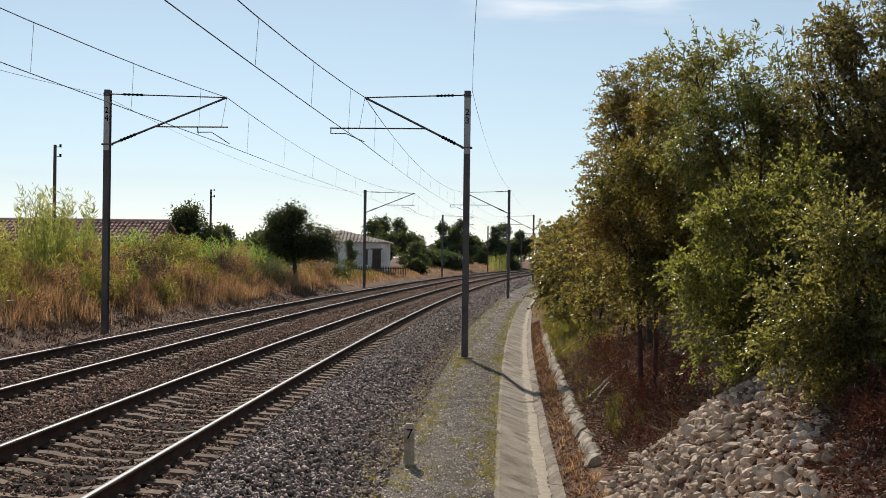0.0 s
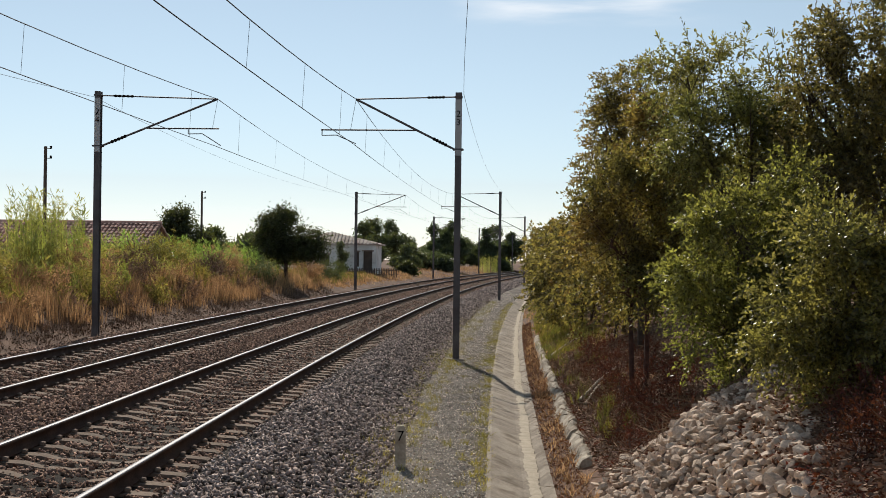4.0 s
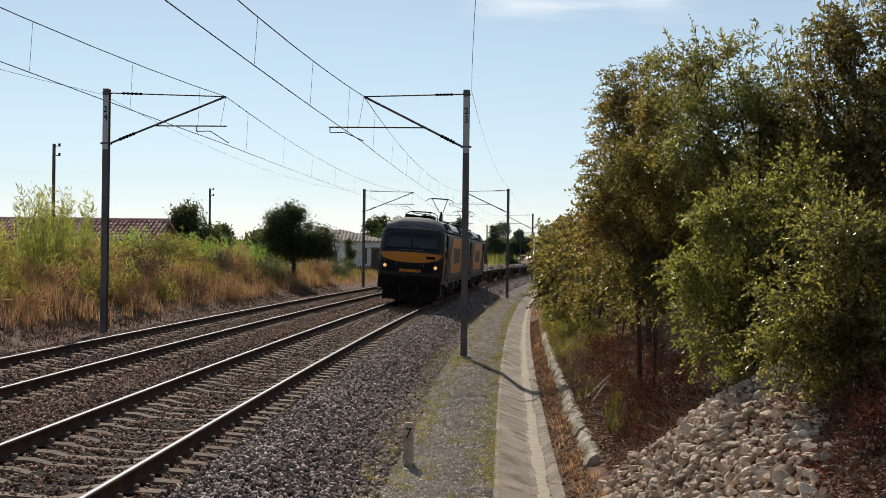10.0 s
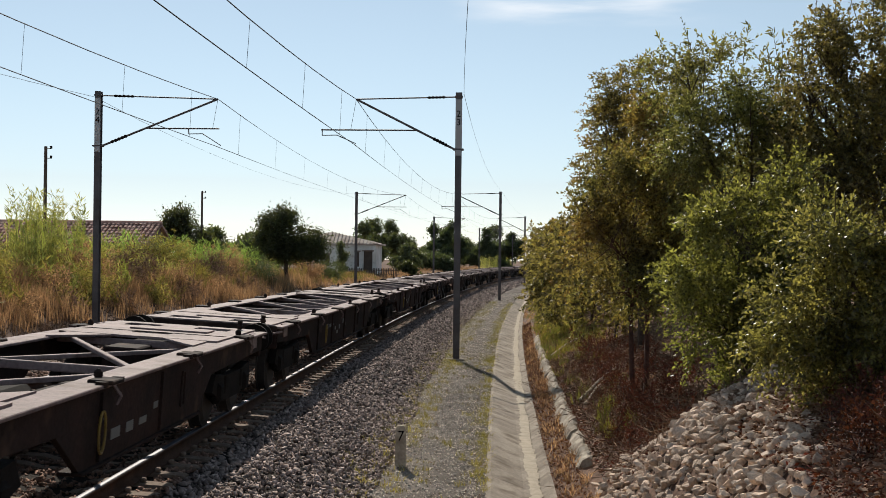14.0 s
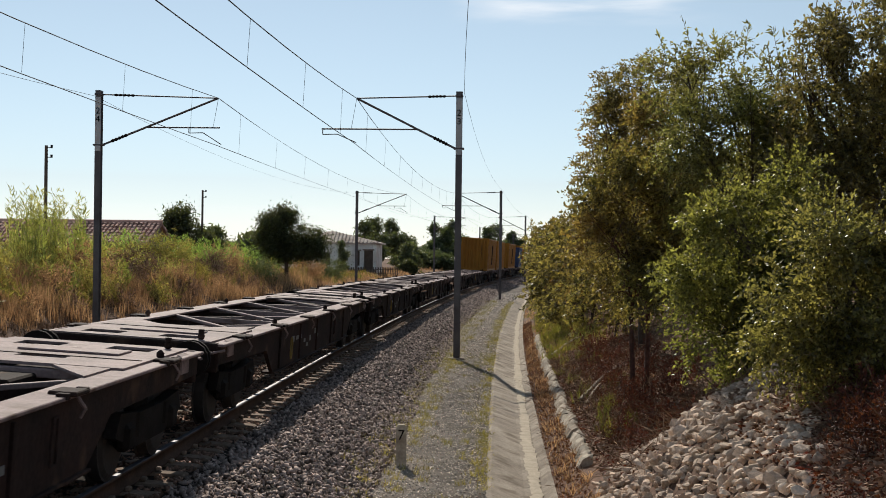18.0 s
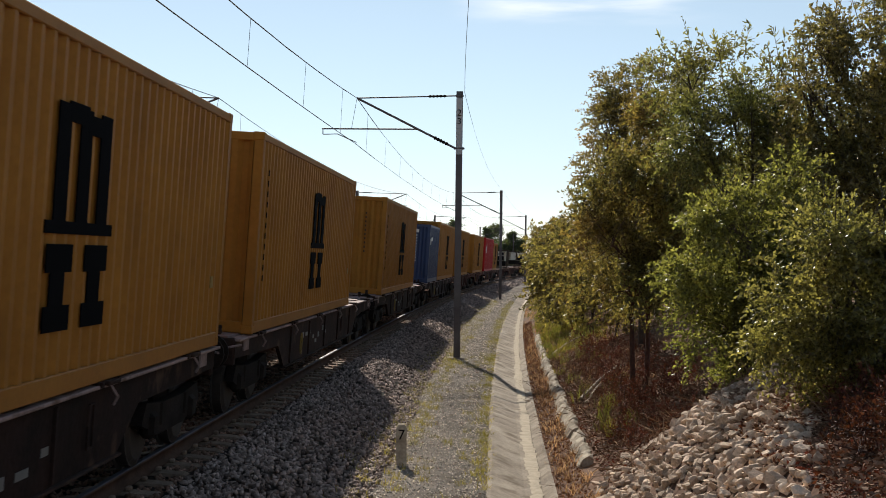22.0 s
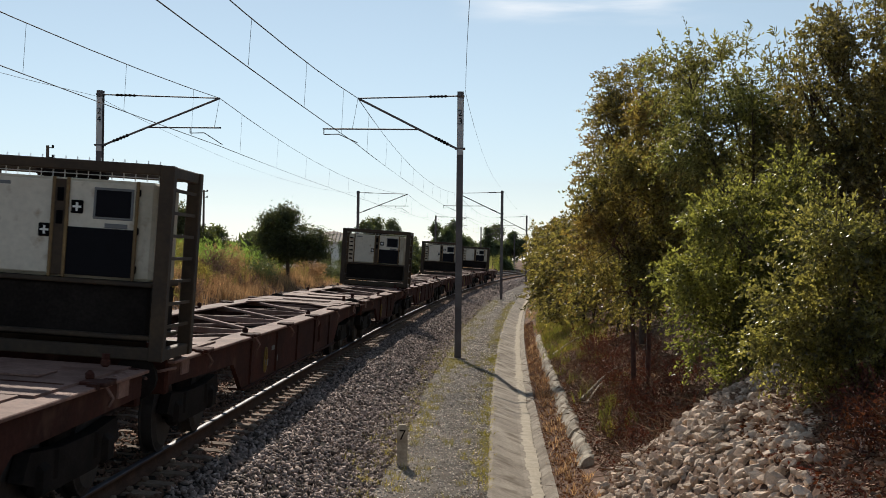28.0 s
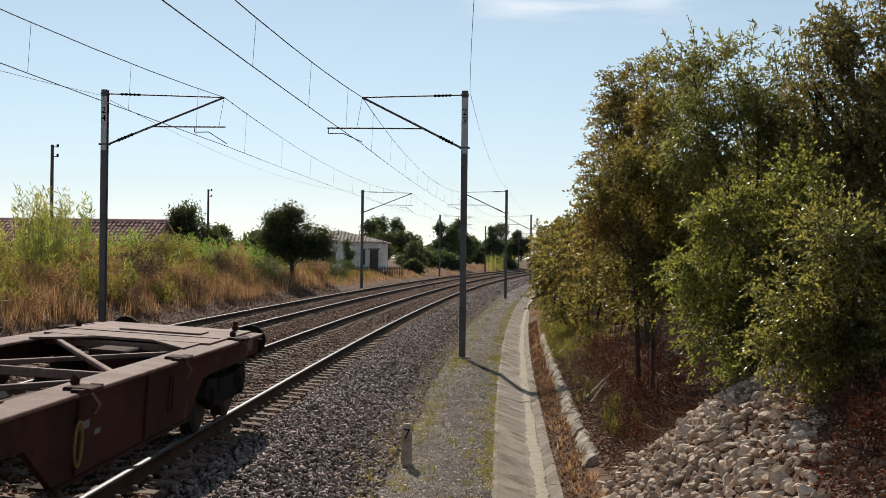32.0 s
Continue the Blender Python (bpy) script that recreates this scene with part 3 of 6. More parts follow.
MASTS_R = [(-17, 0.17), (38, 0.64), (93, 0.45), (146, 0.6), (198, 0.45), (250, 0.6)]
MASTS_L = [(-16, -4.25), (39, -3.58), (97, -3.5), (152, -3.55), (206, -3.5), (260, -3.55)]
for i, (s, wu) in enumerate(MASTS_R):
    mast(s, 3.58, -0.72, 6.95, 1, "23" if i == 1 else "", wu, 6.75, 5.46)
for i, (s, wu) in enumerate(MASTS_L):
    mast(s, -7.15, -0.34, 7.06, -1, "24" if i == 1 else "", wu, 6.85, 5.46)


def line(pts, r, n=5):
    """One unbroken wire."""
    P = [Vector(p) for p in pts]
    rings = []
    for i, p in enumerate(P):
        d = (P[min(i + 1, len(P) - 1)] - P[max(i - 1, 0)]).normalized()
        x = d.cross(Vector((0, 0, 1))).normalized()
        y = x.cross(d)
        t = r if p.y < 45 else r * 0.62
        rings.append([tuple(p + (x * math.cos(k * math.tau / n) + y * math.sin(k * math.tau / n)) * t) for k in range(n)])
    return Shape().loft(rings)


def wire_run(posts, z_top, z_low, sag, name, label):
    g = thing("catenary_wires", Matrix(), label, "overhead wire", "overhead lines")
    top, low = [], []
    for (s0, u0), (s1, u1) in zip(posts[:-1], posts[1:]):
        n = 14
        a, b = [], []
        for i in range(n + 1):
            f = i / n
            s, u = s0 + (s1 - s0) * f, u0 + (u1 - u0) * f
            a.append(tuple(trk(s, u, z_top - sag * 4 * f * (1 - f))))
            b.append(tuple(trk(s, u - 0.05, z_low - 0.03 * 4 * f * (1 - f))))
        top += a
        low += b
        for i in range(9):
            f = (i + 0.5) / 9
            s, u = s0 + (s1 - s0) * f, u0 + (u1 - u0) * f
            part("dropper", Shape().rod(tuple(trk(s, u, z_top - sag * 4 * f * (1 - f))), tuple(trk(s, u - 0.05, z_low)), 0.004 if s < 45 else 0.0028, 4), M_WIRE, g)
    part("messenger_wire", line(top, 0.011), M_WIRE, g)
    part("contact_wire", line(low, 0.010), M_WIRE, g)


wire_run(MASTS_R, 6.75, 5.46, 0.60, "near", "catenary wires with droppers over the near track")
wire_run(MASTS_L, 6.85, 5.46, 0.62, "far", "catenary wires with droppers over the far track")


def earth_wire(pts, sag, label):
    out = []
    for (s0, u0, z0), (s1, u1, z1) in zip(pts[:-1], pts[1:]):
        for i in range(12):
            f = i / 12
            out.append(tuple(trk(s0 + (s1 - s0) * f, u0 + (u1 - u0) * f, z0 + (z1 - z0) * f - sag * 4 * f * (1 - f))))
    out.append(tuple(trk(*pts[-1])))
    solid("earth_wire", line(out, 0.006), M_WIRE, None, label, "overhead wire", "overhead lines")


earth_wire([(-17, 5.6, 7.0)] + [(s, 3.72, 6.92) for s, w in MASTS_R[1:]], 0.25, "thin earth wire slung between the near masts")
earth_wire([(-16, -9.6, 7.0)] + [(s, -7.3, 6.9) for s, w in MASTS_L[1:]], 0.62, "thin earth wire slung between the far masts")


# ------------------------------------------------------------------ rubble heap, marker post
M_RUBBLE = mat("pale_rubble", (0.72, 0.575, 0.45), 0.9, scale=5, tint=(0.48, 0.36, 0.27), fine=40, bump=0.5, var=0.3, spread=0.32, spec=0.1)


def rock(seed):
    rr = random.Random(seed)
    bm = bmesh.new()
    sx, sy, sz = 1.0, rr.uniform(.55, .85), rr.uniform(.4, .65)
    for _ in range(17):
        v = Vector((rr.gauss(0, 1), rr.gauss(0, 1), rr.gauss(0, 1))).normalized() * rr.uniform(.68, 1.1)
        bm.verts.new((v.x * sx, v.y * sy, v.z * sz))
    bmesh.ops.convex_hull(bm, input=bm.verts)
    bmesh.ops.delete(bm, geom=[v for v in bm.verts if not v.link_faces], context="VERTS")
    me = bpy.data.meshes.new("stone")
    bm.to_mesh(me)
    bm.free()
    me.materials.append(M_RUBBLE)
    return me


def build_heap():
    g = thing("rubble_heap", Matrix(), "heap of pale angular stones tipped down the bank", "stone heap")
    kinds = [rock(100 + k) for k in range(14)]
    rr = random.Random(6)
    spots = []
    s = 8.0
    while s < 18.2:
        u = 6.0 + rr.uniform(0, .1) + max(0, s - 16.6) * .45
        while u < 9.6:
            spots.append((s + rr.uniform(-.07, .07), u + rr.uniform(-.05, .05)))
            u += 0.095
        s += 0.095
    spots.sort(key=lambda p: (p[0] - 14) ** 2 + (p[1] - 7.0) ** 2)
    rest = Shape()
    for i, (s, u) in enumerate(spots):
        edge = 7.10 + (s - 10.5) * 0.21
        if u > edge and rr.random() < (u - edge) * 5:
            continue
        x, y, z = trk(s, u, float(land(s, u)) + rr.uniform(-.01, .06))
        r = rr.uniform(.055, .10) * (1.4 if rr.random() < .12 else 1)
        m = pose(x, y, z, rr.uniform(-30, 30), rr.uniform(-35, 10), rr.uniform(0, 360)) @ Matrix.Scale(r, 4)
        me = kinds[i % 14]
        if i < 300:
            part("stone", me, None, g, m=m)
        else:
            rest.add([m @ v.co for v in me.vertices], [tuple(p.vertices) for p in me.polygons])
    part("rubble_rest", rest, M_RUBBLE, g, recalc=False)["kind"] = "stuff"
    solid("boulder", rock(77), M_CONC, pose(*trk(15.0, 6.0, -.58), 5, 8, 40) @ Matrix.Diagonal((.26, .30, .42, 1)), "lichen-grey boulder at the foot of the rubble", "boulder")


build_heap()
post = thing("marker_post", at(18.5, 3.47, -0.66, 4), "short weathered white concrete marker post with a black numeral", "marker post")
part("stone_post", Shape().prism([(-.075, 0), (.075, 0), (.072, .52), (.045, .57), (-.045, .57), (-.072, .52)], -.05, .05, "y"), M_KERB, post)
part("numeral", text_mesh("7", 0.20, M_INK), None, post, m=pose(0, -.053, .42, 90))


# ------------------------------------------------------------------ buildings and poles
M_TILE = mat("clay_tile", (0.66, 0.40, 0.33), 0.9, scale=1.0, tint=(0.42, 0.22, 0.17), fine=20, var=0.35, spread=0.35)
M_OLDTILE = mat("bleached_tile", (0.58, 0.49, 0.42), 0.9, scale=1.0, tint=(0.32, 0.23, 0.18), fine=20, var=0.3, spread=0.3)
M_RENDER = mat("old_whitewash", (0.86, 0.83, 0.78), 0.9, scale=0.7, tint=(0.68, 0.63, 0.56), fine=12, var=0.15, spots=((0.36, 0.30, 0.24), 1.2, 0.60, 0.8))
M_WOOD = mat("old_wood", (0.14, 0.10, 0.075), 0.9, scale=2, fine=25, var=0.3)
M_BRICK = mat("old_wall", (0.30, 0.22, 0.17), 0.9, scale=1, fine=15, var=0.3)


def tile_roof(parent, x0, x1, y0, z0, y1, z1, step=0.24, row=0.40, tile=None):
    """One slope of half-round clay tiles, from the eaves (y0, z0) to the ridge (y1, z1): cover tiles on a deck."""
    tile = tile or M_TILE
    part("roof_deck", Shape().add([(x0, y0, z0), (x1, y0, z0), (x1, y1, z1), (x0, y1, z1), (x0, y0, z0 - .12), (x1, y0, z0 - .12), (x1, y1, z1 - .12), (x0, y1, z1 - .12)],
         [(0, 1, 2, 3), (7, 6, 5, 4), (0, 4, 5, 1), (1, 5, 6, 2), (2, 6, 7, 3), (3, 7, 4, 0)]), tile, parent)
    n, k = int((x1 - x0) / step), max(2, int(math.hypot(y1 - y0, z1 - z0) / row))
    sh = Shape()
    rr = random.Random(3)
    dy, dz = (y1 - y0) / k, (z1 - z0) / k
    for i in range(n):
        x = x0 + (i + .5) * (x1 - x0) / n
        for j in range(k):
            jx, jz = rr.uniform(-.02, .02), rr.uniform(0, .025)
            ya, za, yb, zb = y0 + j * dy, z0 + j * dz + .05, y0 + (j + 1.12) * dy, z0 + (j + 1.12) * dz + .01
            ra, rb = step * .42, step * .34
            V = []
            for yy, zz, r in ((ya, za, ra), (yb, zb, rb)):
                for q in range(5):
                    a = math.pi * q / 4
                    V.append((x + jx + math.cos(a) * r, yy, zz + jz + math.sin(a) * r * .7))
            sh.add(V, [(q, q + 1, q + 6, q + 5) for q in range(4)])
    part("roof_tiles", sh, tile, parent, recalc=False)["kind"] = "stuff"


def long_barn():
    """A long low farm building behind the reeds."""
    g = thing("farm_building", pose(-21.7, 71, 0.9, 0, 0, -3), "long low farm building with a weathered clay-tile roof behind reeds", "building")
    for x, y, sx, sy in ((0, -2.4, 14.0, .3), (0, 2.4, 14.0, .3), (-6.85, 0, .3, 4.5), (6.85, 0, .3, 4.5)):
        part("wall", Shape().box((x, y, .95), (sx, sy, 1.9), .02), M_BRICK, g)
    tile_roof(g, -7.2, 7.2, -2.75, 1.85, 0, 3.0)
    tile_roof(g, -7.2, 7.2, 2.75, 1.85, 0, 3.0)
    part("ridge", Shape().rod((-7.2, 0, 3.02), (7.2, 0, 3.02), .13, 8), M_TILE, g)
    for x in (-6.85, 6.85):
        part("gable", Shape().prism([(-2.4, 1.9), (2.4, 1.9), (0, 2.9)], x - .15, x + .15, "x"), M_BRICK, g)


def small_house():
    """An old whitewashed house by the line, its gable turned to the tracks' near end."""
    g = thing("house", at(137, -16.0, 0.42, 4), "small old whitewashed house with pale tiled roof and dark doorways", "house")
    W, D, H, R = 9.6, 7.0, 3.1, 1.2
    y = -D / 2
    xs = -W / 2
    for a, b, z0, z1, kind in ((-3.2, -2.3, 0, 2.2, "door"), (-.9, .1, .9, 2.1, "shutter"), (2.75, 3.1, .9, 2.4, "shutter"), (3.55, 4.45, 0, 2.45, "door")):
        part("wall", Shape().box(((xs + a) / 2, y, H / 2), (a - xs, .35, H)), M_RENDER, g)
        if z0 > 0:
            part("wall", Shape().box(((a + b) / 2, y, z0 / 2), (b - a, .35, z0)), M_RENDER, g)
        part("wall", Shape().box(((a + b) / 2, y, (z1 + H) / 2), (b - a, .35, H - z1)), M_RENDER, g)
        part(kind, Shape().box(((a + b) / 2, y + .06, (z0 + z1) / 2), (b - a, .06, z1 - z0)), M_WOOD, g)
        part("lintel", Shape().box(((a + b) / 2, y - .19, z1 + .07), (b - a + .3, .06, .14), .01), M_BRICK, g)
        xs = b
    part("wall", Shape().box(((xs + W / 2) / 2, y, H / 2), (W / 2 - xs, .35, H)), M_RENDER, g)
    part("wall", Shape().box((0, D / 2, H / 2), (W, .35, H)), M_RENDER, g)
    for x in (-W / 2 + .17, W / 2 - .17):
        part("wall", Shape().box((x, 0, H / 2), (.34, D - .36, H)), M_RENDER, g)
    part("plinth", Shape().box((0, y - .2, .25), (W, .06, .5), .01), M_BRICK, g, "bare masonry foot of the wall")
    o, t = .4, .14
    E = [(-W / 2 - o, -D / 2 - o), (W / 2 + o, -D / 2 - o), (W / 2 + o, D / 2 + o), (-W / 2 - o, D / 2 + o)]
    V = [(x, yy, z) for z in (H, H + t) for x, yy in E] + [(0, -D / 2 + 2.6, H + R + t), (0, D / 2 - 2.6, H + R + t)]
    part("roof", Shape().add(V, [(0, 1, 2, 3), (0, 1, 5, 4), (1, 2, 6, 5), (2, 3, 7, 6), (3, 0, 4, 7), (4, 5, 8), (5, 6, 9, 8), (6, 7, 9), (7, 4, 8, 9)]), M_OLDTILE, g)
    for k in range(-13, 14):
        x = k * .38
        f = 1 - abs(x) / (W / 2 + o)
        part("tile_course", Shape().rod((x, -D / 2 - o, H + t + .02), (x, -D / 2 - o + (2.6 + o) * f, H + t + .02 + R * f), .08, 6), M_OLDTILE, g)
    fence = thing("picket_fence", at(132, -12.6, 0.3, 4), "low brown wooden paling fence beside the house", "fence")
    for k in range(34):
        part("picket", Shape().box((k * .17 - 1.6, 0, .45), (.09, .03, .9), .008), M_WOOD, fence)
    for z in (.25, .7):
        part("rail", Shape().box((1.2, .035, z), (5.8, .04, .07), .006), M_WOOD, fence)


long_barn()
small_house()


def utility_pole(x, y, z0, z1, r, label):
    g = thing("utility_pole", pose(x, y, z0), label, "utility pole", "utility poles")
    part("pole", Shape().rod((0, 0, 0), (0, 0, z1 - z0), r, 10, r * .75), M_WOOD, g)
    for k in (0, 1):
        part("insulator", Shape().rod((.02, 0, z1 - z0 - .1 - k * .45), (.25, 0, z1 - z0 - .1 - k * .45), .02, 5), M_WIRE, g)
        part("insulator_cup", Shape().rod((.25, 0, z1 - z0 - .12 - k * .45), (.25, 0, z1 - z0 + .02 - k * .45), .055, 8), M_DARK, g)


utility_pole(-18.2, 62, 1.0, 7.25, 0.10, "old grey wooden utility pole with small insulators")
utility_pole(-17.9, 102, 0.3, 7.2, 0.10, "distant wooden utility pole above the trees")
utility_pole(3.5, 225, 0.8, 12.0, 0.12, "distant pole beside the far trees")


# ------------------------------------------------------------------ the train
MOVERS = []   # thing, place along the train
SPEED = 28.5
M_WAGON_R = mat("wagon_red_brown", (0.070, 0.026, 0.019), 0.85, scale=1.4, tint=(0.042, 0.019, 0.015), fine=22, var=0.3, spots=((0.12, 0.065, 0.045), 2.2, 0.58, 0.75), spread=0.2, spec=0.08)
# red-brown deck tops: dust, and sunlight put into the pale colour
M_DECK_R = mat("deck_red_brown_sunlit", (0.27, 0.165, 0.135), 0.75, scale=2.2, tint=(0.16, 0.092, 0.072), fine=25, var=0.3, spots=((0.14, 0.06, 0.045), 3.0, 0.58, 0.75), spec=0.1)
M_WHEEL = mat("wheel_steel", (0.035, 0.029, 0.026), 0.7, 0.2, var=0.3, fine=20)
M_GREY2 = mat("loco_light_grey", (0.12, 0.12, 0.125), 0.5, scale=1.5, fine=8, var=0.1, bump=0.02, coat=0.2)
M_SILL = mat("sill_paint", (0.16, 0.16, 0.155), 0.6, var=0.1, bump=0)
M_BRASS = mat("dull_yellow", (0.26, 0.165, 0.03), 0.6, var=0.2)
M_BLIND = mat("blind_grey", (0.02, 0.021, 0.024), 0.5, var=0.1, bump=0.01, spec=0.2)
M_RED = mat("coupling_red", (0.07, 0.02, 0.016), 0.6, var=0.2)
M_LAMP_ON = glow("headlight_on", (1.0, 0.46, 0.13), 1.0)
M_LAMP_OFF = glassy("headlight_off", (0.25, 0.25, 0.25))
M_NAVY = mat("navy_panel", (0.007, 0.007, 0.010), 0.6, var=0.15, bump=0.02, spec=0.1)
M_CREAM = mat("cream_panel", (0.58, 0.52, 0.41), 0.6, scale=2, tint=(0.42, 0.36, 0.26), var=0.15, fine=15, bump=0.02, spots=((0.22, 0.14, 0.08), 4.0, 0.58, 0.75))
M_PANEL = mat("dusty_white_panel", (0.60, 0.55, 0.455), 0.55, scale=1.6, tint=(0.50, 0.46, 0.38), var=0.12, fine=15, bump=0.02, spots=((0.30, 0.21, 0.13), 5.0, 0.60, 0.78))
M_OCHRE = mat("ochre_paint", (0.20, 0.125, 0.045), 0.7, scale=3, tint=(0.12, 0.07, 0.03), var=0.3, fine=20)
M_FRAME = mat("brown_frame", (0.060, 0.036, 0.017), 0.75, scale=2, tint=(0.032, 0.020, 0.012), var=0.3, fine=20)


def on_train(ob, q):
    MOVERS.append((ob, q))
    return ob


SLICES = [(0.95, 1.40, 9.18, .30), (1.15, 1.47, 9.34, .35), (2.0, 1.49, 9.40, .40), (2.35, 1.49, 9.36, .45), (2.9, 1.48, 9.20, .48), (3.3, 1.45, 9.02, .50), (3.42, 1.41, 8.95, .55),
          (3.65, 1.27, 8.78, .6), (3.82, 1.10, 8.55, .6), (3.94, .88, 8.2, .6), (4.02, .55, 7.6, .5)]


def slice_at(z):
    zs = [a[0] for a in SLICES]
    return tuple(float(np.interp(z, zs, [a[k] for a in SLICES])) for k in (1, 2, 3))


def ring(z, grow=0.0, n=6):
    w, l, c = slice_at(z)
    w, l = w + grow, l + grow
    out = []
    for sx, sy, a0 in ((1, 1, 0), (-1, 1, 90), (-1, -1, 180), (1, -1, 270)):
        for i in range(n + 1):
            a = radians(a0 + 90 * i / n)
            out.append((sx * (w - c) + c * math.cos(a), sy * (l - c) + c * math.sin(a), z))
    return out


def nose_y(x, z, out=0.0):
    """How far the nose reaches at a height and a distance from the middle."""
    w, l, c = slice_at(z)
    d = abs(x) - (w - c)
    return (l if d <= 0 else l - c + math.sqrt(max(c * c - d * d, 0.0))) + out


def nose_patch(x0, x1, low, high, end, out, nx=16, nz=5):
    """A sheet lying on the nose between two curves of height."""
    sh = Shape()
    P = []
    for i in range(nx + 1):
        x = x0 + (x1 - x0) * i / nx
        for j in range(nz + 1):
            z = low(x) + (high(x) - low(x)) * j / nz
            P.append((x, end * nose_y(x, z, out), z))
    return sh.add(P, [(i * (nz + 1) + j, (i + 1) * (nz + 1) + j, (i + 1) * (nz + 1) + j + 1, i * (nz + 1) + j + 1) for i in range(nx) for j in range(nz)])


def wheel_mesh(r):
    sh = Shape()
    prof = [(0.06, 0.09), (0.09, 0.09), (0.10, r - 0.08), (0.07, r - 0.02), (0.07, r), (-0.05, r), (-0.06, r + 0.03), (-0.075, r + 0.03), (-0.075, r - 0.06), (-0.03, r - 0.1), (-0.03, 0.09)]
    rings = []
    for k in range(24):
        a = math.tau * k / 24
        rings.append([(x, math.cos(a) * q, math.sin(a) * q) for x, q in prof])
    rings.append(rings[0])
    sh.loft(rings, True, False)
    return sh.mesh("wheel", M_WHEEL)


def loco(q, lit):
    g = thing("locomotive", Matrix(), "dark grey electric locomotive with orange side panels" + ("" if lit else ", coupled second"), "locomotive", "pair of locomotives")
    sh = Shape().loft([ring(a[0]) for a in SLICES[:7]], True, False)
    part("body", sh, M_GREY, g)
    part("roof", Shape().loft([ring(a[0], 0.002) for a in SLICES[6:]], True, True), M_ROOFTOP, g, "smooth grey roof rounded over the cabs", True)
    for x in (-1, 1):
        # sheet over the slope, painted paler than the roof for the sky it reflects
        V = [(x * (a[1] + 0.014), y, a[0] + 0.012) for a in SLICES[6:] for y in (-6.45, 6.45)]
        part("roof_side", Shape().add(V, [(2 * i, 2 * i + 1, 2 * i + 3, 2 * i + 2) for i in range(len(V) // 2 - 1)]), M_ROOF, g, "pale grey sloping roof side with sky reflection painted in")
        part("gutter", Shape().box((x * 1.45, 0, 3.39), (0.05, 15.8, 0.05), 0.01), M_INK, g)
        for k in range(11):
            part("roof_fin", Shape().prism([(x * 1.405, 3.40), (x * 1.47, 3.40), (x * 1.375, 3.58), (x * 1.355, 3.56)], -3.75 + k * 0.75, -3.735 + k * 0.75, "y"), M_INK, g)
        for e in (-1, 1):
            # the dark paint of the nose runs round the corner to the cab door
            V = []
            for z in np.linspace(0.97, 3.40, 9):
                w, l, c = (q + d for q, d in zip(slice_at(float(z)), (.008, .008, 0)))
                V += [(x * w, e * 8.05, z), (x * w, e * 8.5, z)] + [(x * (w - c + c * math.cos(q)), e * (l - c + c * math.sin(q)), z) for q in (0, .125, .25, .375, .5)]
            part("cab_wrap", Shape().add(V, [(r * 7 + i, r * 7 + i + 1, r * 7 + i + 8, r * 7 + i + 7) for r in range(8) for i in range(6)]), M_BLACK, g, "black cab corner")
            for k in range(6):
                part("cab_mark", Shape().box((x * 1.494, e * 7.86, 1.45 + k * .13), (.008, .07, .09)), M_YEL, g)
    for e in (-1, 1):
        mask = part("nose_mask", nose_patch(-1.43, 1.43, lambda x: 0.97, lambda x: 3.66 - 0.14 * abs(x), e, 0.006), M_BLACK, g, "glossy black front")
        part("nose_band", nose_patch(-1.42, 1.42, lambda x: 2.36 - 0.03 * x * x - 0.46 * math.sqrt(max(1 - (x / 1.43) ** 2, 0)), lambda x: 2.38 - 0.03 * x * x, e, 0.014, 24, 3), M_YEL, g, "curved yellow-orange band")
        for x in (-1, 1):
            part("windscreen", nose_patch(min(x * .05, x * 1.12), max(x * .05, x * 1.12), lambda q: 2.58, lambda q: 3.36 - 0.05 * abs(q), e, 0.018, 8, 5), M_GLASS, g)
            part("sun_blind", nose_patch(min(x * .09, x * 1.08), max(x * .09, x * 1.08), lambda q: 3.06, lambda q: 3.30 - 0.05 * abs(q), e, 0.020, 8, 2), M_BLIND, g)
            part("wiper", Shape().rod((x * .15, e * nose_y(.15, 2.6, .04), 2.58), (x * .75, e * nose_y(.75, 2.9, .04), 2.72), 0.012, 5), M_INK, g)
            z = 1.72
            lamp = part("headlight", Shape().rod((x * 1.16, e * nose_y(1.16, z, -.02), z), (x * 1.16, e * nose_y(1.16, z, .035), z), 0.07, 20), M_LAMP_ON if lit and e < 0 else M_LAMP_OFF, g)
            part("bezel", Shape().rod((x * 1.16, e * nose_y(1.16, z, -.03), z), (x * 1.16, e * nose_y(1.16, z, .022), z), 0.105, 20), M_GREY2, lamp)
            part("upper_lamp", Shape().box((x * .35, e * nose_y(.35, 2.52, .01), 2.48), (0.42, 0.02, 0.03), 0.006), M_GREY2, g)
            part("nose_handle", Shape().rod((x * .62, e * nose_y(.62, 1.8, .03), 1.76), (x * .62, e * nose_y(.62, 1.8, .03), 1.96), 0.012, 6), M_GREY2, g)
            bf = part("buffer", Shape().rod((x * .99, e * 9.3, 1.02), (x * .99, e * 9.66, 1.02), 0.10, 14), M_DARK, g)
            part("buffer_plate", Shape().rod((x * .99, e * 9.66, 1.02), (x * .99, e * 9.72, 1.02), 0.26, 18), M_DARK, bf)
            st = part("cab_step", Shape().box((x * 1.36, e * 9.05, 0.62), (0.22, 0.45, 0.04), 0.01), M_GREY, g)
            part("step_rail", Shape().tube([(x * 1.45, e * 9.25, 0.9), (x * 1.45, e * 9.25, 0.42), (x * 1.45, e * 8.85, 0.42), (x * 1.45, e * 8.85, 0.9)], 0.018), M_GREY2, st)
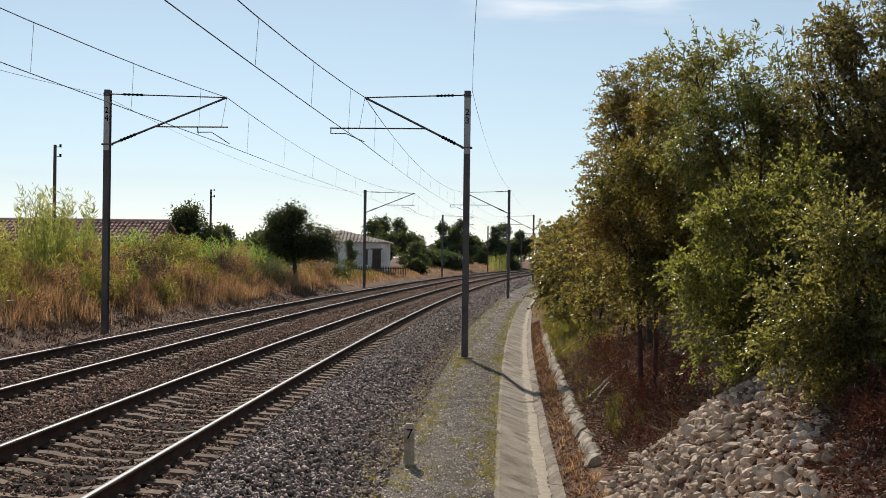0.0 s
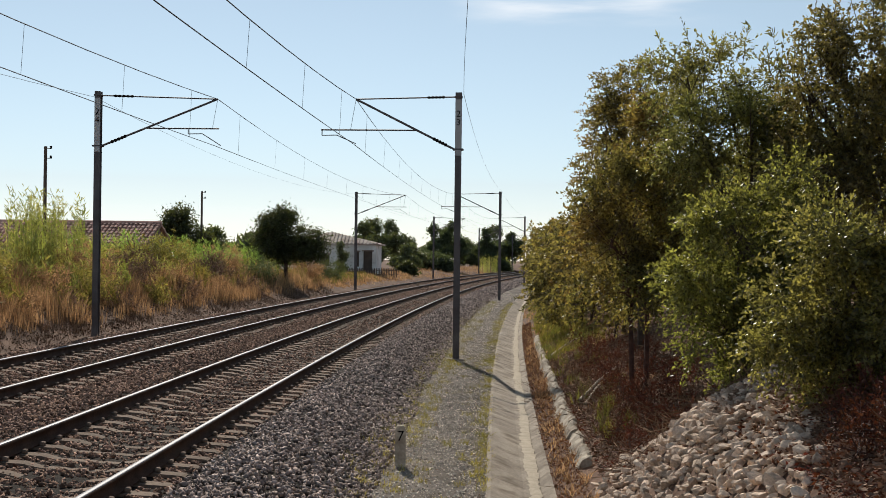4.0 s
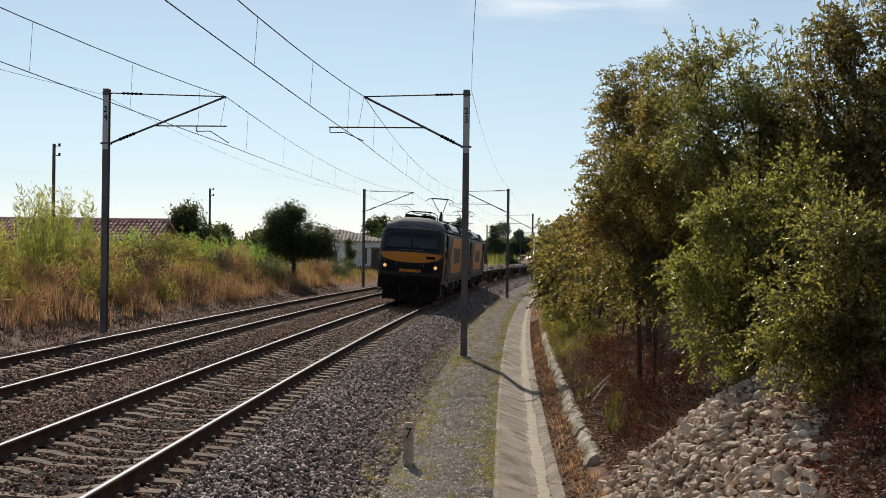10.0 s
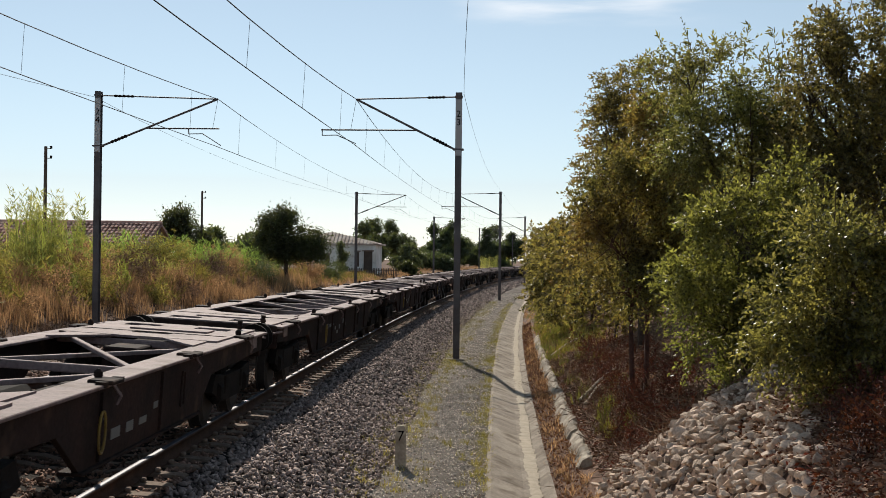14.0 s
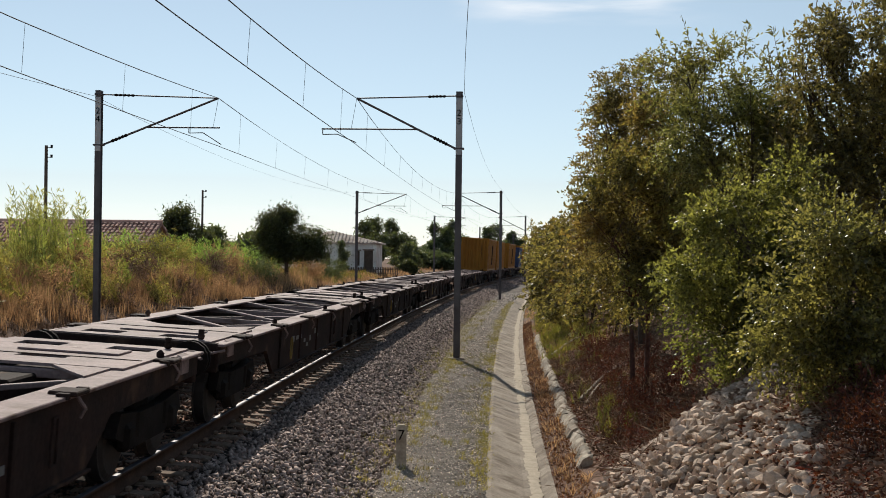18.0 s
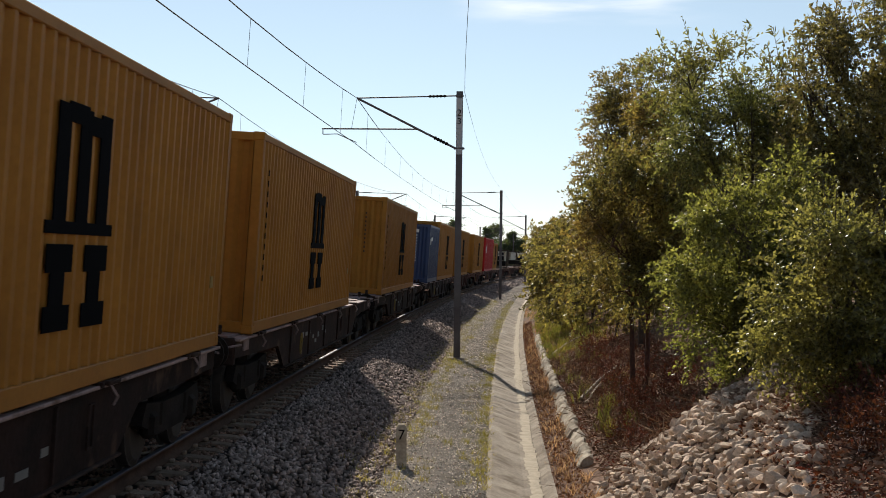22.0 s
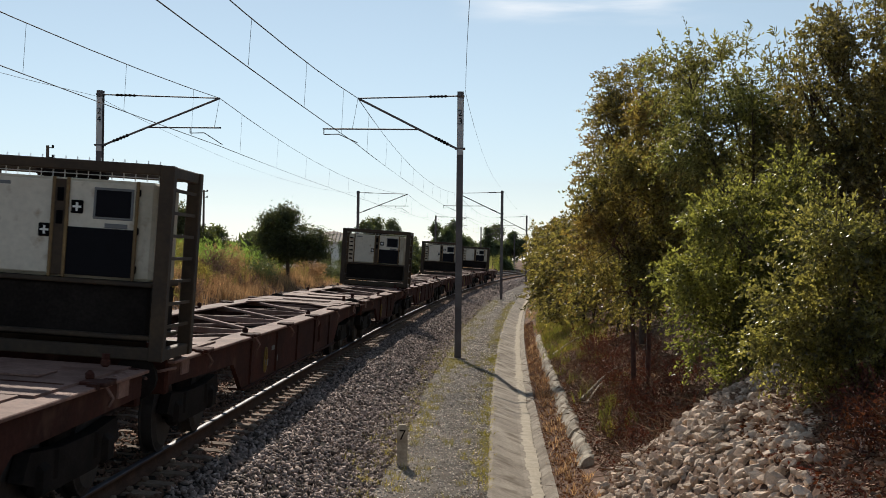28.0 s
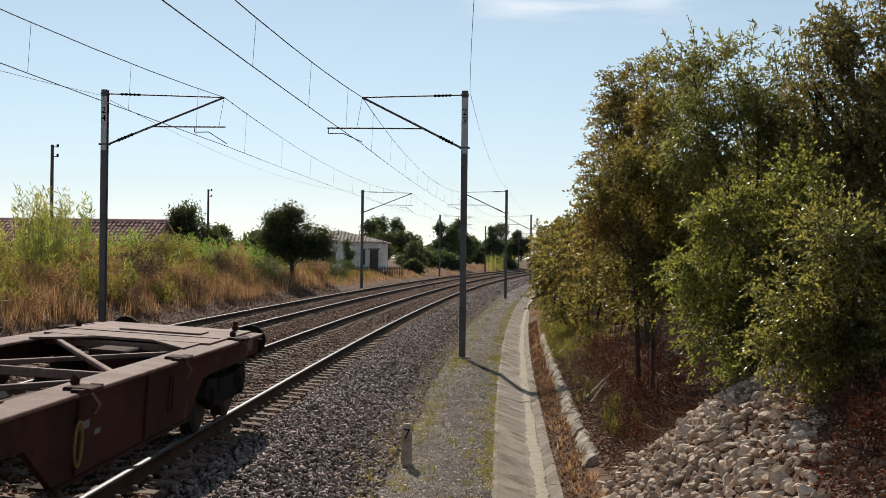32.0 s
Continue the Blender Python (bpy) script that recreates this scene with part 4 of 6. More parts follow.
            bd = part("badge", Shape().box((x * 1.499, e * 8.40, 2.12), (0.02, 0.72, 1.10), 0.008), M_YEL, g, "yellow anniversary panel with a dark mark")
            part("badge_mark", text_mesh("70", 0.52, M_INK), None, bd, m=Matrix.Translation((x * 1.513, e * 8.40, 2.28)) @ Matrix.Rotation(x * math.pi / 2, 4, "Z") @ Matrix.Rotation(math.pi / 2, 4, "X"))
            part("badge_line", Shape().box((x * 1.512, e * 8.40, 1.84), (0.006, 0.46, 0.05)).box((x * 1.512, e * 8.40, 1.74), (0.006, 0.40, 0.04)), M_INK, bd)
            dr = part("cab_door", Shape().box((x * 1.492, e * 7.30, 2.2), (0.03, 0.72, 2.1), 0.01), M_GREY, g)
            part("door_window", Shape().box((x * 1.510, e * 7.30, 2.74), (0.012, 0.40, 0.92), 0.004), M_INK, dr)
            part("door_frame", Shape().box((x * 1.503, e * 7.68, 2.2), (0.025, 0.03, 2.15)).box((x * 1.503, e * 6.92, 2.2), (0.025, 0.03, 2.15)), M_INK, dr)
            for d in (-.5, .5):
                part("grab_rail", Shape().tube([(x * 1.50, e * 7.30 + d, 1.2), (x * 1.56, e * 7.30 + d, 1.25), (x * 1.56, e * 7.30 + d, 2.5), (x * 1.50, e * 7.30 + d, 2.55)], 0.016), M_GREY2, dr)
            part("cab_window", Shape().box((x * 1.484, e * 8.02, 2.88), (0.02, 0.30, 0.74), 0.006), M_GLASS, g)
            for y, hw in ((4.08, .62), (5.58, .80)):
                y *= e
                part("roof_grille", Shape().add([(x * 1.392, y - hw, 3.56), (x * 1.392, y + hw, 3.56), (x * 1.20, y + hw - .05, 3.83), (x * 1.20, y - hw + .05, 3.83), (x * 1.34, y - hw, 3.52), (x * 1.34, y + hw, 3.52), (x * 1.14, y + hw - .05, 3.80), (x * 1.14, y - hw + .05, 3.80)],
                     [(0, 1, 2, 3), (4, 7, 6, 5), (0, 4, 5, 1), (1, 5, 6, 2), (2, 6, 7, 3), (3, 7, 4, 0)]), M_INK, g, "dark sloping air intake", m=pose(x * 0.018, 0, 0.014))
                for k in range(4):
                    yy = y + (k - 1.5) * hw * .5
                    part("louvre", Shape().add([(x * 1.448, yy - hw * .20, 3.45), (x * 1.448, yy + hw * .20, 3.45), (x * 1.405, yy + hw * .20, 3.54), (x * 1.405, yy - hw * .20, 3.54)], [(0, 1, 2, 3)]), M_GREY2, g, m=pose(x * 0.012, 0, 0.008))
                part("intake_bar", Shape().rod((x * 1.43, y - hw - .06, 3.575), (x * 1.43, y + hw + .06, 3.575), .012, 5), M_GREY2, g)
        part("buffer_beam", Shape().box((0, e * 9.25, 1.0), (2.86, 0.42, 0.62), 0.08), M_DARK, g)
        part("snow_plough", Shape().prism([(e * 9.35, 0.68), (e * 9.55, 0.2), (e * 9.42, 0.2), (e * 9.2, 0.68)], -1.2, 1.2, "x"), M_DARK, g)
        part("coupling_hook", Shape().tube([(0, e * 9.4, 1.05), (0, e * 9.75, 1.03), (0, e * 9.78, .85), (0, e * 9.6, .6)], 0.045, 8), M_DARK, g)
        for x in (-.62, -.38, .38, .62):
            part("air_hose", Shape().tube([(x, e * 9.4, .9), (x, e * 9.62, .85), (x, e * 9.66, .55), (x * .85, e * 9.55, .42)], 0.025), M_RED if abs(x) < .5 else M_DARK, g)
        # plain bars in place of the maker's word
        for k, wd in enumerate((.16, .12, .14, .17, .13, .13)):
            x = (-.42 + k * .168) * -e
            part("nose_mark", nose_patch(min(x - wd / 2, x + wd / 2), max(x - wd / 2, x + wd / 2), lambda q: 1.47, lambda q: 1.60, e, 0.016, 2, 2), M_YEL, g)
        part("number_bar", nose_patch(*sorted((-e * .72, -e * 1.12)), lambda q: 2.10, lambda q: 2.22, e, 0.022, 3, 2), M_INK, g)
    for x in (-1, 1):
        P = [(-4.25, 2.3), (-3.55, 1.43), (3.7, 1.43), (5.05, 2.3), (4.55, 3.2), (-3.1, 3.2)]
        pan = part("side_panel", Shape().prism([(p[0], p[1]) for p in P], x * 1.488, x * 1.496, "x"), M_YEL, g, "yellow-orange arrow panel")
        for a, b in (((-4.25, 2.3), (-3.55, 1.43)), ((-3.1, 3.2), (-4.25, 2.3)), ((5.05, 2.3), (4.55, 3.2)), ((3.7, 1.43), (5.05, 2.3))):
            o = -0.5 if a[0] < 0 else 0.35
            part("panel_border", Shape().prism([a, b, (b[0] + o, b[1]), (a[0] + o, a[1])], x * 1.488, x * 1.4935, "x"), M_GREY2, pan, "lighter grey chevron edge")
        for k, (y0, wd, low) in enumerate(((-2.5, .80, 0), (-1.62, .66, .0), (-.88, .86, .0), (.06, 1.02, .0), (1.16, .72, .0), (1.96, .62, .0))):
            part("panel_mark", Shape().prism([(y0 + .3, 1.92), (y0 + wd + .25, 1.92), (y0 + wd + .35, 2.70), (y0 + .4, 2.70)], x * 1.4962, x * 1.4995, "x"), M_GREY, pan)
        rr = random.Random(8)
        for y0, n, h in ((-6.3, 7, .11), (-5.0, 6, .11), (-3.9, 12, .11), (-1.4, 14, .09), (0.6, 9, .09), (2.4, 16, .08), (4.6, 10, .08)):
            word = Shape()
            for k in range(n):
                word.box((x * 1.475, y0 + k * h * .74, 1.19 + rr.uniform(-.008, .008)), (0.010, h * rr.uniform(.35, .55), h * rr.choice((.7, .7, 1.0))))
            part("sill_writing", word, M_SILL, g, "line of pale writing")
        for y in (-5.2, -3.0, -.6, 1.6, 3.6, 5.4):
            part("sill_hatch", Shape().rod((x * 1.44, y, 1.14), (x * 1.478, y, 1.14), 0.09, 12), M_INK, g)
        part("sill_line", Shape().box((x * 1.492, 0, 3.02), (0.008, 14.0, 0.02)), M_GREY2, g)
    wh = wheel_mesh(0.6)
    for e in (-1, 1):
        bg = part("bogie", Shape().box((0, e * 5.0, 0.62), (2.3, 3.6, 0.22), 0.06), M_DARK, g)
        for x in (-1, 1):
            part("bogie_side", Shape().prism([(e * 5 - 2.3, .55), (e * 5 - 2.1, .85), (e * 5 - .8, .72), (e * 5 + .8, .72), (e * 5 + 2.1, .85), (e * 5 + 2.3, .55), (e * 5 + 1.2, .45), (e * 5 - 1.2, .45)], x * 1.12, x * 1.28, "x"), M_DARK, bg)
            for d in (-1.45, 1.45):
                part("axle_box", Shape().box((x * 1.26, e * 5 + d, .6), (.22, .42, .40), .06), M_DARK, bg)
                part("wheel", wh, None, bg, m=pose(x * .84, e * 5 + d, .6, 0, 0, 0 if x > 0 else 180))
                part("spring", Shape().rod((x * 1.2, e * 5 + d - .4, .62), (x * 1.2, e * 5 + d - .4, .95), .11, 10), M_DARK, bg)
            part("damper", Shape().rod((x * 1.34, e * 5 - .5, .9), (x * 1.34, e * 5 + .7, .8), .05, 8), M_GREY2, bg)
    for y, L in ((-1.6, 1.3), (0.1, 1.5), (1.8, 1.2)):
        part("equipment_box", Shape().box((0, y, .66), (2.5, L, .62), .05), M_DARK, g)
    for y in (-3.0, -2.55, 2.7, 3.1):
        for x in (-1.25, 1.25):
            part("equipment_plate", Shape().box((x, y, .74), (.08, .3, .55), .02), M_GREY2, g)
    # roof gear
    for y in (-2.6, -1.4, 0, 1.3, 2.4):
        part("roof_insulator", Shape().rod((.35, y, 4.0), (.35, y, 4.22), .035, 8), M_DARK, g)
    part("roof_line", Shape().tube([(.35, -5.2, 4.24), (.35, -2.6, 4.24), (.35, 2.4, 4.24), (.3, 4.0, 4.10)], .014), M_DARK, g)
    for x in (-.7, .1):
        part("roof_box", Shape().box((x, -3.6, 4.12), (.5, .8, .24), .04), M_DARK, g)
    for y, up in ((-4.6, False), (5.95, True)):
        pg = part("pantograph", Shape().box((0, y, 4.14), (1.1, 1.5, .06), .02).box((-.5, y, 4.06), (.08, 1.5, .1)).box((.5, y, 4.06), (.08, 1.5, .1)), M_DARK, g)
        e = 1
        if up:
            knee, head = Vector((0, y + .95, 4.72)), Vector((0, y - .55, 5.44))
        else:
            knee, head = Vector((0, y + 1.35, 4.30)), Vector((0, y - .7, 4.34))
        part("lower_arm", Shape().rod((0, y - .1, 4.15), knee, .055, 8), M_DARK, pg)
        for x in (-1, 1):
            part("upper_arm", Shape().rod(knee + Vector((x * .1, 0, 0)), head + Vector((x * .42, 0, -.05)), .022, 6), M_DARK, pg)
        part("collector_head", Shape().tube([head + Vector((-.80, 0, -.16)), head + Vector((-.62, 0, -.02)), head + Vector((-.5, 0, 0)), head + Vector((.5, 0, 0)), head + Vector((.62, 0, -.02)), head + Vector((.80, 0, -.16))], .022, 6), M_DARK, pg)
        part("contact_strip", Shape().box(head + Vector((0, .16, .02)), (.95, .05, .035)).box(head + Vector((0, -.16, .02)), (.95, .05, .035)).box(head + Vector((-.45, 0, -.02)), (.04, .4, .03)).box(head + Vector((.45, 0, -.02)), (.04, .4, .03)), M_DARK, pg)
    return on_train(g, q)


loco(354.9, True)
loco(375.2, False)

WHEEL = wheel_mesh(0.46)


def pierced(xs, ys, z0, z1, holes):
    """One flat plate on a grid of lines, with openings at some of its cells."""
    nx, ny = len(xs), len(ys)
    V = [(x, y, z) for z in (z0, z1) for x in xs for y in ys]
    F = []
    solid_cells = {(i, j) for i in range(nx - 1) for j in range(ny - 1)} - set(holes)
    for i, j in sorted(solid_cells):
        q = (i * ny + j, (i + 1) * ny + j, (i + 1) * ny + j + 1, i * ny + j + 1)
        F += [q[::-1], tuple(k + nx * ny for k in q)]
        for (a, b), near in (((q[0], q[1]), (i, j - 1)), ((q[1], q[2]), (i + 1, j)), ((q[2], q[3]), (i, j + 1)), ((q[3], q[0]), (i - 1, j))):
            if near not in solid_cells:
                F.append((a, b, b + nx * ny, a + nx * ny))
    return Shape().add(V, F)


def wagon_kit(length, mw, md, label, writing):
    """A skeletal container wagon with its parts, built once and then copied."""
    g = thing("flat_wagon", Matrix(), label, "freight wagon", "container wagons")
    rr = random.Random(int(length * 10))
    L, H = length - 1.25, 1.13
    a, b = L / 2, L / 2 - 3.6
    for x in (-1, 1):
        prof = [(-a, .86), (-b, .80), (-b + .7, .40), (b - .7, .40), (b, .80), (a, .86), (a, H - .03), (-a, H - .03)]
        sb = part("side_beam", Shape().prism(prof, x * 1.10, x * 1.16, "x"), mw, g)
        # md holds the sunlit tone of upward faces, mw the dark sides
        part("top_flange", Shape().box((x * 1.06, 0, H - .015), (.34, L, .035), .008), md, sb, "dusty top flange with sunlight put into its pale colour")
        part("bottom_flange", Shape().box((x * 1.09, 0, .395), (.22, 2 * b - 1.3, .03), .006), mw, sb)
        for k in range(int(b * 2 / 2.2)):
            y = -b + 1.2 + k * 2.2
            part("stiffener", Shape().box((x * 1.175, y, .74), (.03, .05, .62)), mw, sb)
        for k in range(int(L / 3.05)):
            y = -L / 2 + 1.55 + k * (L - 3.1) / max(1, int(L / 3.05) - 1)
            sp = part("container_lock", Shape().box((x * 1.16, y, H + .012), (.24, .34, .04), .01).box((x * 1.20, y - .26, H + .005), (.10, .07, .05)).box((x * 1.20, y + .26, H + .005), (.10, .07, .05)), mw, g)
            part("lock_lever", Shape().tube([(x * 1.24, y, H - .02), (x * 1.30, y + .04, H - .12), (x * 1.26, y + .05, H - .2)], .016, 5), md, sp)
            if k in (1, 3):
                part("spigot", Shape().box((x * 1.06, y + .1, H + .06), (.08, .08, .10), .03), mw, sp, "raised twist-lock")
        for e in (-1, 1):
            part("corner_rail", Shape().tube([(x * .75, e * (a + .02), H - .12), (x * .80, e * (a + .22), H - .10), (x * 1.12, e * (a + .22), H - .10), (x * 1.22, e * (a - .08), H - .08)], .017, 6), md, g, "bent steel grab rail")
            part("corner_strut", Shape().prism([(x * 1.0, H - .2), (x * 1.18, H - .2), (x * 1.18, H + .0), (x * 1.12, H + .02)], e * (a - .9), e * (a - .55), "y"), md, g)
            bf = part("buffer", Shape().rod((x * .95, e * a, .98), (x * .95, e * (a + .5), .98), .085, 12), M_DARK, g)
            part("buffer_plate", Shape().rod((x * .95, e * (a + .5), .98), (x * .95, e * (a + .55), .98), .23, 16), M_DARK, bf)
        for k in range(writing):
            y = -b * .55 + k * .45 + rr.uniform(-.1, .1)
            part("side_writing", Shape().box((x * 1.163, y, rr.choice((.62, .72, .82))), (.006, rr.uniform(.15, .36), rr.choice((.05, .07, .1)))), M_SILL, g)
        part("side_lever", Shape().tube([(x * 1.2, b * .4, .78), (x * 1.2, b * .4 + .02, .98), (x * 1.2, b * .4 + .14, .98), (x * 1.2, b * .4 + .14, .60), (x * 1.2, b * .4, .60), (x * 1.2, b * .4, .8)], .012, 5), mw, g)
    part("centre_sill", Shape().box((0, 0, .62), (.34, 2 * b - .6, .30), .02).box((0, b + 1.2, .86), (.44, 2.6, .40), .02).box((0, -b - 1.2, .86), (.44, 2.6, .40), .02), mw, g)
    for x in (-1, 1):
        y = -b * .62
        part("brake_handle", Shape().tube([(x * 1.21, y + .10 * math.cos(q), .70 + .19 * math.sin(q)) for q in np.linspace(0, math.tau, 15)], .013, 5), M_BRASS, g, "worn yellow brake handle loop")
    for e in (-1, 1):
        xs, ys = (-1.05, -.78, -.26, .26, .78, 1.05), (.03, .36, .86, 1.95, 2.25, 2.87)
        holes = () if mw is M_WAGON_R else ((1, 1), (3, 1), (2, 3))
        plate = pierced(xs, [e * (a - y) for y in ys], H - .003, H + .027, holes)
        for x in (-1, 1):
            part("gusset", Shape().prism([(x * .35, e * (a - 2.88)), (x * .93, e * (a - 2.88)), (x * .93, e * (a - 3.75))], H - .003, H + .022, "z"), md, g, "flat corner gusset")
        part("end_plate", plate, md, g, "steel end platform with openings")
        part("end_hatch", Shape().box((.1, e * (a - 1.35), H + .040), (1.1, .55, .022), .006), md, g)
        part("plate_seam", Shape().box((0, e * (a - 2.0), H + .030), (2.0, .03, .010)), mw, g)
        part("headstock", Shape().box((0, e * (a - .05), .95), (2.3, .16, .38), .02), mw, g)
        part("brake_post", Shape().box((.86, e * (a - .28), H + .07), (.09, .08, .10), .03).rod((.86, e * (a - .28), H + .11), (.86, e * (a - .28), H + .16), .04, 8), mw, g)
        part("coupling", Shape().tube([(0, e * a, 1.0), (0, e * (a + .42), .99), (0, e * (a + .5), .8), (0, e * (a + .2), .55)], .04, 7), M_DARK, g)
        for x in (-.5, .5):
            part("brake_hose", Shape().tube([(x, e * a, .85), (x, e * (a + .2), .8), (x, e * (a + .24), .5), (x * .7, e * (a + .1), .4)], .022, 6), M_DARK, g)
        bg = part("bogie", Shape().box((0, e * (a - 1.75), .62), (1.9, .5, .26), .04), M_DARK, g)
        yb = e * (a - 1.75)
        for x in (-1, 1):
            part("bogie_side", Shape().prism([(yb - 1.35, .5), (yb - 1.2, .72), (yb - .45, .66), (yb + .45, .66), (yb + 1.2, .72), (yb + 1.35, .5), (yb + .6, .32), (yb - .6, .32)], x * .96, x * 1.08, "x"), M_DARK, bg)
            for d in (-.9, .9):
                part("wheel", WHEEL, None, bg, m=pose(x * .84, yb + d, .46, 0, 0, 0 if x > 0 else 180))
                part("axle_box", Shape().box((x * 1.05, yb + d, .46), (.16, .3, .28), .05), M_DARK, bg)
                part("spring", Shape().rod((x * 1.02, yb + d * .62, .42), (x * 1.02, yb + d * .62, .66), .08, 8), M_DARK, bg)
    span = L - 5.8
    n = max(2, round(span / 3.3))
    for k in range(n + 1):
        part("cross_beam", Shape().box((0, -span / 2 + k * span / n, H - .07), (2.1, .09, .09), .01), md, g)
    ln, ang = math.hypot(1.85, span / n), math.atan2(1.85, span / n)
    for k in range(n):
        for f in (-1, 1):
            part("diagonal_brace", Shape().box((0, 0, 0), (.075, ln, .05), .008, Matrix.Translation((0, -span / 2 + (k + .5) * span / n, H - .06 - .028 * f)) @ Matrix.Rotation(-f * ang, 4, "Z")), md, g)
    part("brake_pipe", Shape().rod((.5, -L / 2 + .5, .72), (.5, L / 2 - .5, .72), .03, 6), M_DARK, g)
    part("brake_cylinder", Shape().rod((-.4, -.6, .66), (-.4, .5, .66), .17, 12), M_DARK, g)
    return g


KITS = {(60, 0): wagon_kit(20.1, M_WAGON, M_DECK, "rusty dark brown skeletal container flat wagon, long, with dusty deck frame painted sunlit pale", 8),
        (40, 0): wagon_kit(14.45, M_WAGON, M_DECK, "rusty dark brown skeletal container flat wagon, short, with dusty deck frame painted sunlit pale", 5),
        (60, 1): wagon_kit(20.2, M_WAGON_R, M_DECK_R, "red-brown skeletal container flat wagon, long, with dusty deck frame painted sunlit pale", 3),
        (40, 1): wagon_kit(14.5, M_WAGON_R, M_DECK_R, "red-brown skeletal container flat wagon, short, with dusty deck frame painted sunlit pale", 2)}
WAGONS = [384.8, 405.5, 420.0, 440.6, 460.7, 475.0, 494.6, 515.0, 529.6, 549.6, 569.7, 589.8, 609.8, 629.9, 644.6, 664.8, 684.9, 705.3, 725.0, 739.5, 760.2,
          777.3, 797.6, 811.8, 832.1, 846.4, 866.8, 881.1, 901.0, 917.0, 932.8]
used = set()
for a, b in zip(WAGONS[:-1], WAGONS[1:]):
    key = (60 if b - a > 16 else 40, 1 if a > 700 else 0)
    w = KITS[key] if key not in used else copy_thing(KITS[key], Matrix())
    used.add(key)
    on_train(w, (a + b) / 2)


def waves(x0, x1, pitch, depth):
    """The outline of a corrugated sheet: places along it and how deep it lies."""
    out, x = [], x0
    n = max(1, round((x1 - x0) / pitch))
    p = (x1 - x0) / n
    for k in range(n):
        out += [(x + p * .0, 0), (x + p * .26, 0), (x + p * .50, depth), (x + p * .76, depth)]
        x += p
    return out + [(x1, 0)]


def container_kit(L, H, material, label, marks):
    g = thing("shipping_container", Matrix(), label, "shipping container", "containers on the train")
    z0, z1, w, l = 1.155, 1.155 + H, 1.219, L / 2
    for x in (-1, 1):
        wv = waves(-l + .16, l - .16, 0.278, 0.045)
        V = [(x * (w - .012 - d), y, z) for y, d in wv for z in (z0 + .17, z1 - .10)]
        sw = part("side_wall", Shape().add(V, [(2 * i, 2 * i + 2, 2 * i + 3, 2 * i + 1) for i in range(len(wv) - 1)]), material, g)
        part("top_rail", Shape().box((x * (w - .03), 0, z1 - .06), (.06, L - .3, .10), .01), material, g)
        part("bottom_rail", Shape().box((x * (w - .03), 0, z0 + .09), (.06, L - .3, .17), .01), material, g)
        for e in (-1, 1):
            part("corner_post", Shape().box((x * (w - .07), e * (l - .08), (z0 + z1) / 2), (.14, .16, H - .22), .012), material, g)
            for z in (z0 + .06, z1 - .06):
                part("corner_casting", Shape().box((x * (w - .08), e * (l - .085), z), (.166, .178, .122), .012), material, g)
        if marks == "m":
            # three tall bars over two blocks: the shipping line's sign as plain shapes
            for k in range(3):
                part("sign_bar", Shape().box((x * (w - .006), -.32 + k * .55, z0 + 1.82), (.012, .30, .95)), M_INK, sw)
            part("sign_bar", Shape().box((x * (w - .006), .02, z0 + 2.24), (.013, .5, .16)), M_INK, sw)
            part("sign_bar", Shape().box((x * (w - .006), .50, z0 + 2.18), (.013, .5, .16)), M_INK, sw)
            part("sign_bar", Shape().box((x * (w - .006), .23, z0 + 1.33), (.013, 1.75, .10)), M_INK, sw)
            for y in (-.25, .70):
                part("sign_block", Shape().box((x * (w - .006), y, z0 + 1.09), (.012, .62, .22)).box((x * (w - .006), y - .03, z0 + .85), (.012, .34, .26)).box((x * (w - .006), y, z0 + .62), (.012, .62, .20)), M_INK, sw)
            for k in range(11):
                part("code_mark", Shape().box((x * (w - .005), -l + .62, z1 - .55 - k * .155), (.012, .035, .085)), M_INK, sw)
            part("small_placard", Shape().box((x * (w - .006), l - .6, z0 + .8), (.010, .16, .14)), M_BRASS, sw)
        elif marks == "c":
            for k in range(3):
                part("sign_block", Shape().box((x * (w - .006), -l + 1.0 + k * .30, z1 - .95 - (k % 2) * .25), (.012, .22, .32)), M_WHITE, sw)
            part("sign_bar", Shape().box((x * (w - .006), -l + 1.9, z1 - .95), (.012, .16, .75)), M_WHITE, sw)
        elif marks == "b":
            part("sign_block", Shape().rod((x * (w - .04), -l + .8, z1 - .75), (x * (w + .001), -l + .8, z1 - .75), .16, 14), M_WHITE, sw)
            for k in range(4):
                part("code_mark", Shape().box((x * (w - .005), -l + 1.15 + k * .2, z1 - .62), (.010, .14, .16)), M_WHITE, sw)
    for e in (-1, 1):
        wv = waves(-w + .15, w - .15, 0.30, 0.075)
        V = [(x, e * (l - .02 - d), z) for x, d in wv for z in (z0 + .16, z1 - .12)]
        ew = part("end_wall", Shape().add(V, [(2 * i, 2 * i + 2, 2 * i + 3, 2 * i + 1) for i in range(len(wv) - 1)]), material, g)
        part("end_header", Shape().box((0, e * (l - .05), z1 - .07), (2.15, .08, .12), .01), material, g)
        part("end_sill", Shape().box((0, e * (l - .05), z0 + .09), (2.15, .08, .16), .01), material, g)
        if e > 0:
            for x in (-.9, -.3, .3, .9):
                part("lock_rod", Shape().rod((x, e * (l + .02), z0 + .1), (x, e * (l + .02), z1 - .1), .018, 6), M_GREY2, ew)
        ink = M_INK if marks == "m" else M_WHITE
        if marks == "b":
            for k in range(6):
                part("name_mark", Shape().box((-.62 + k * .25, e * (l + .0), z1 - .30), (.16, .014, .15)), ink, ew)
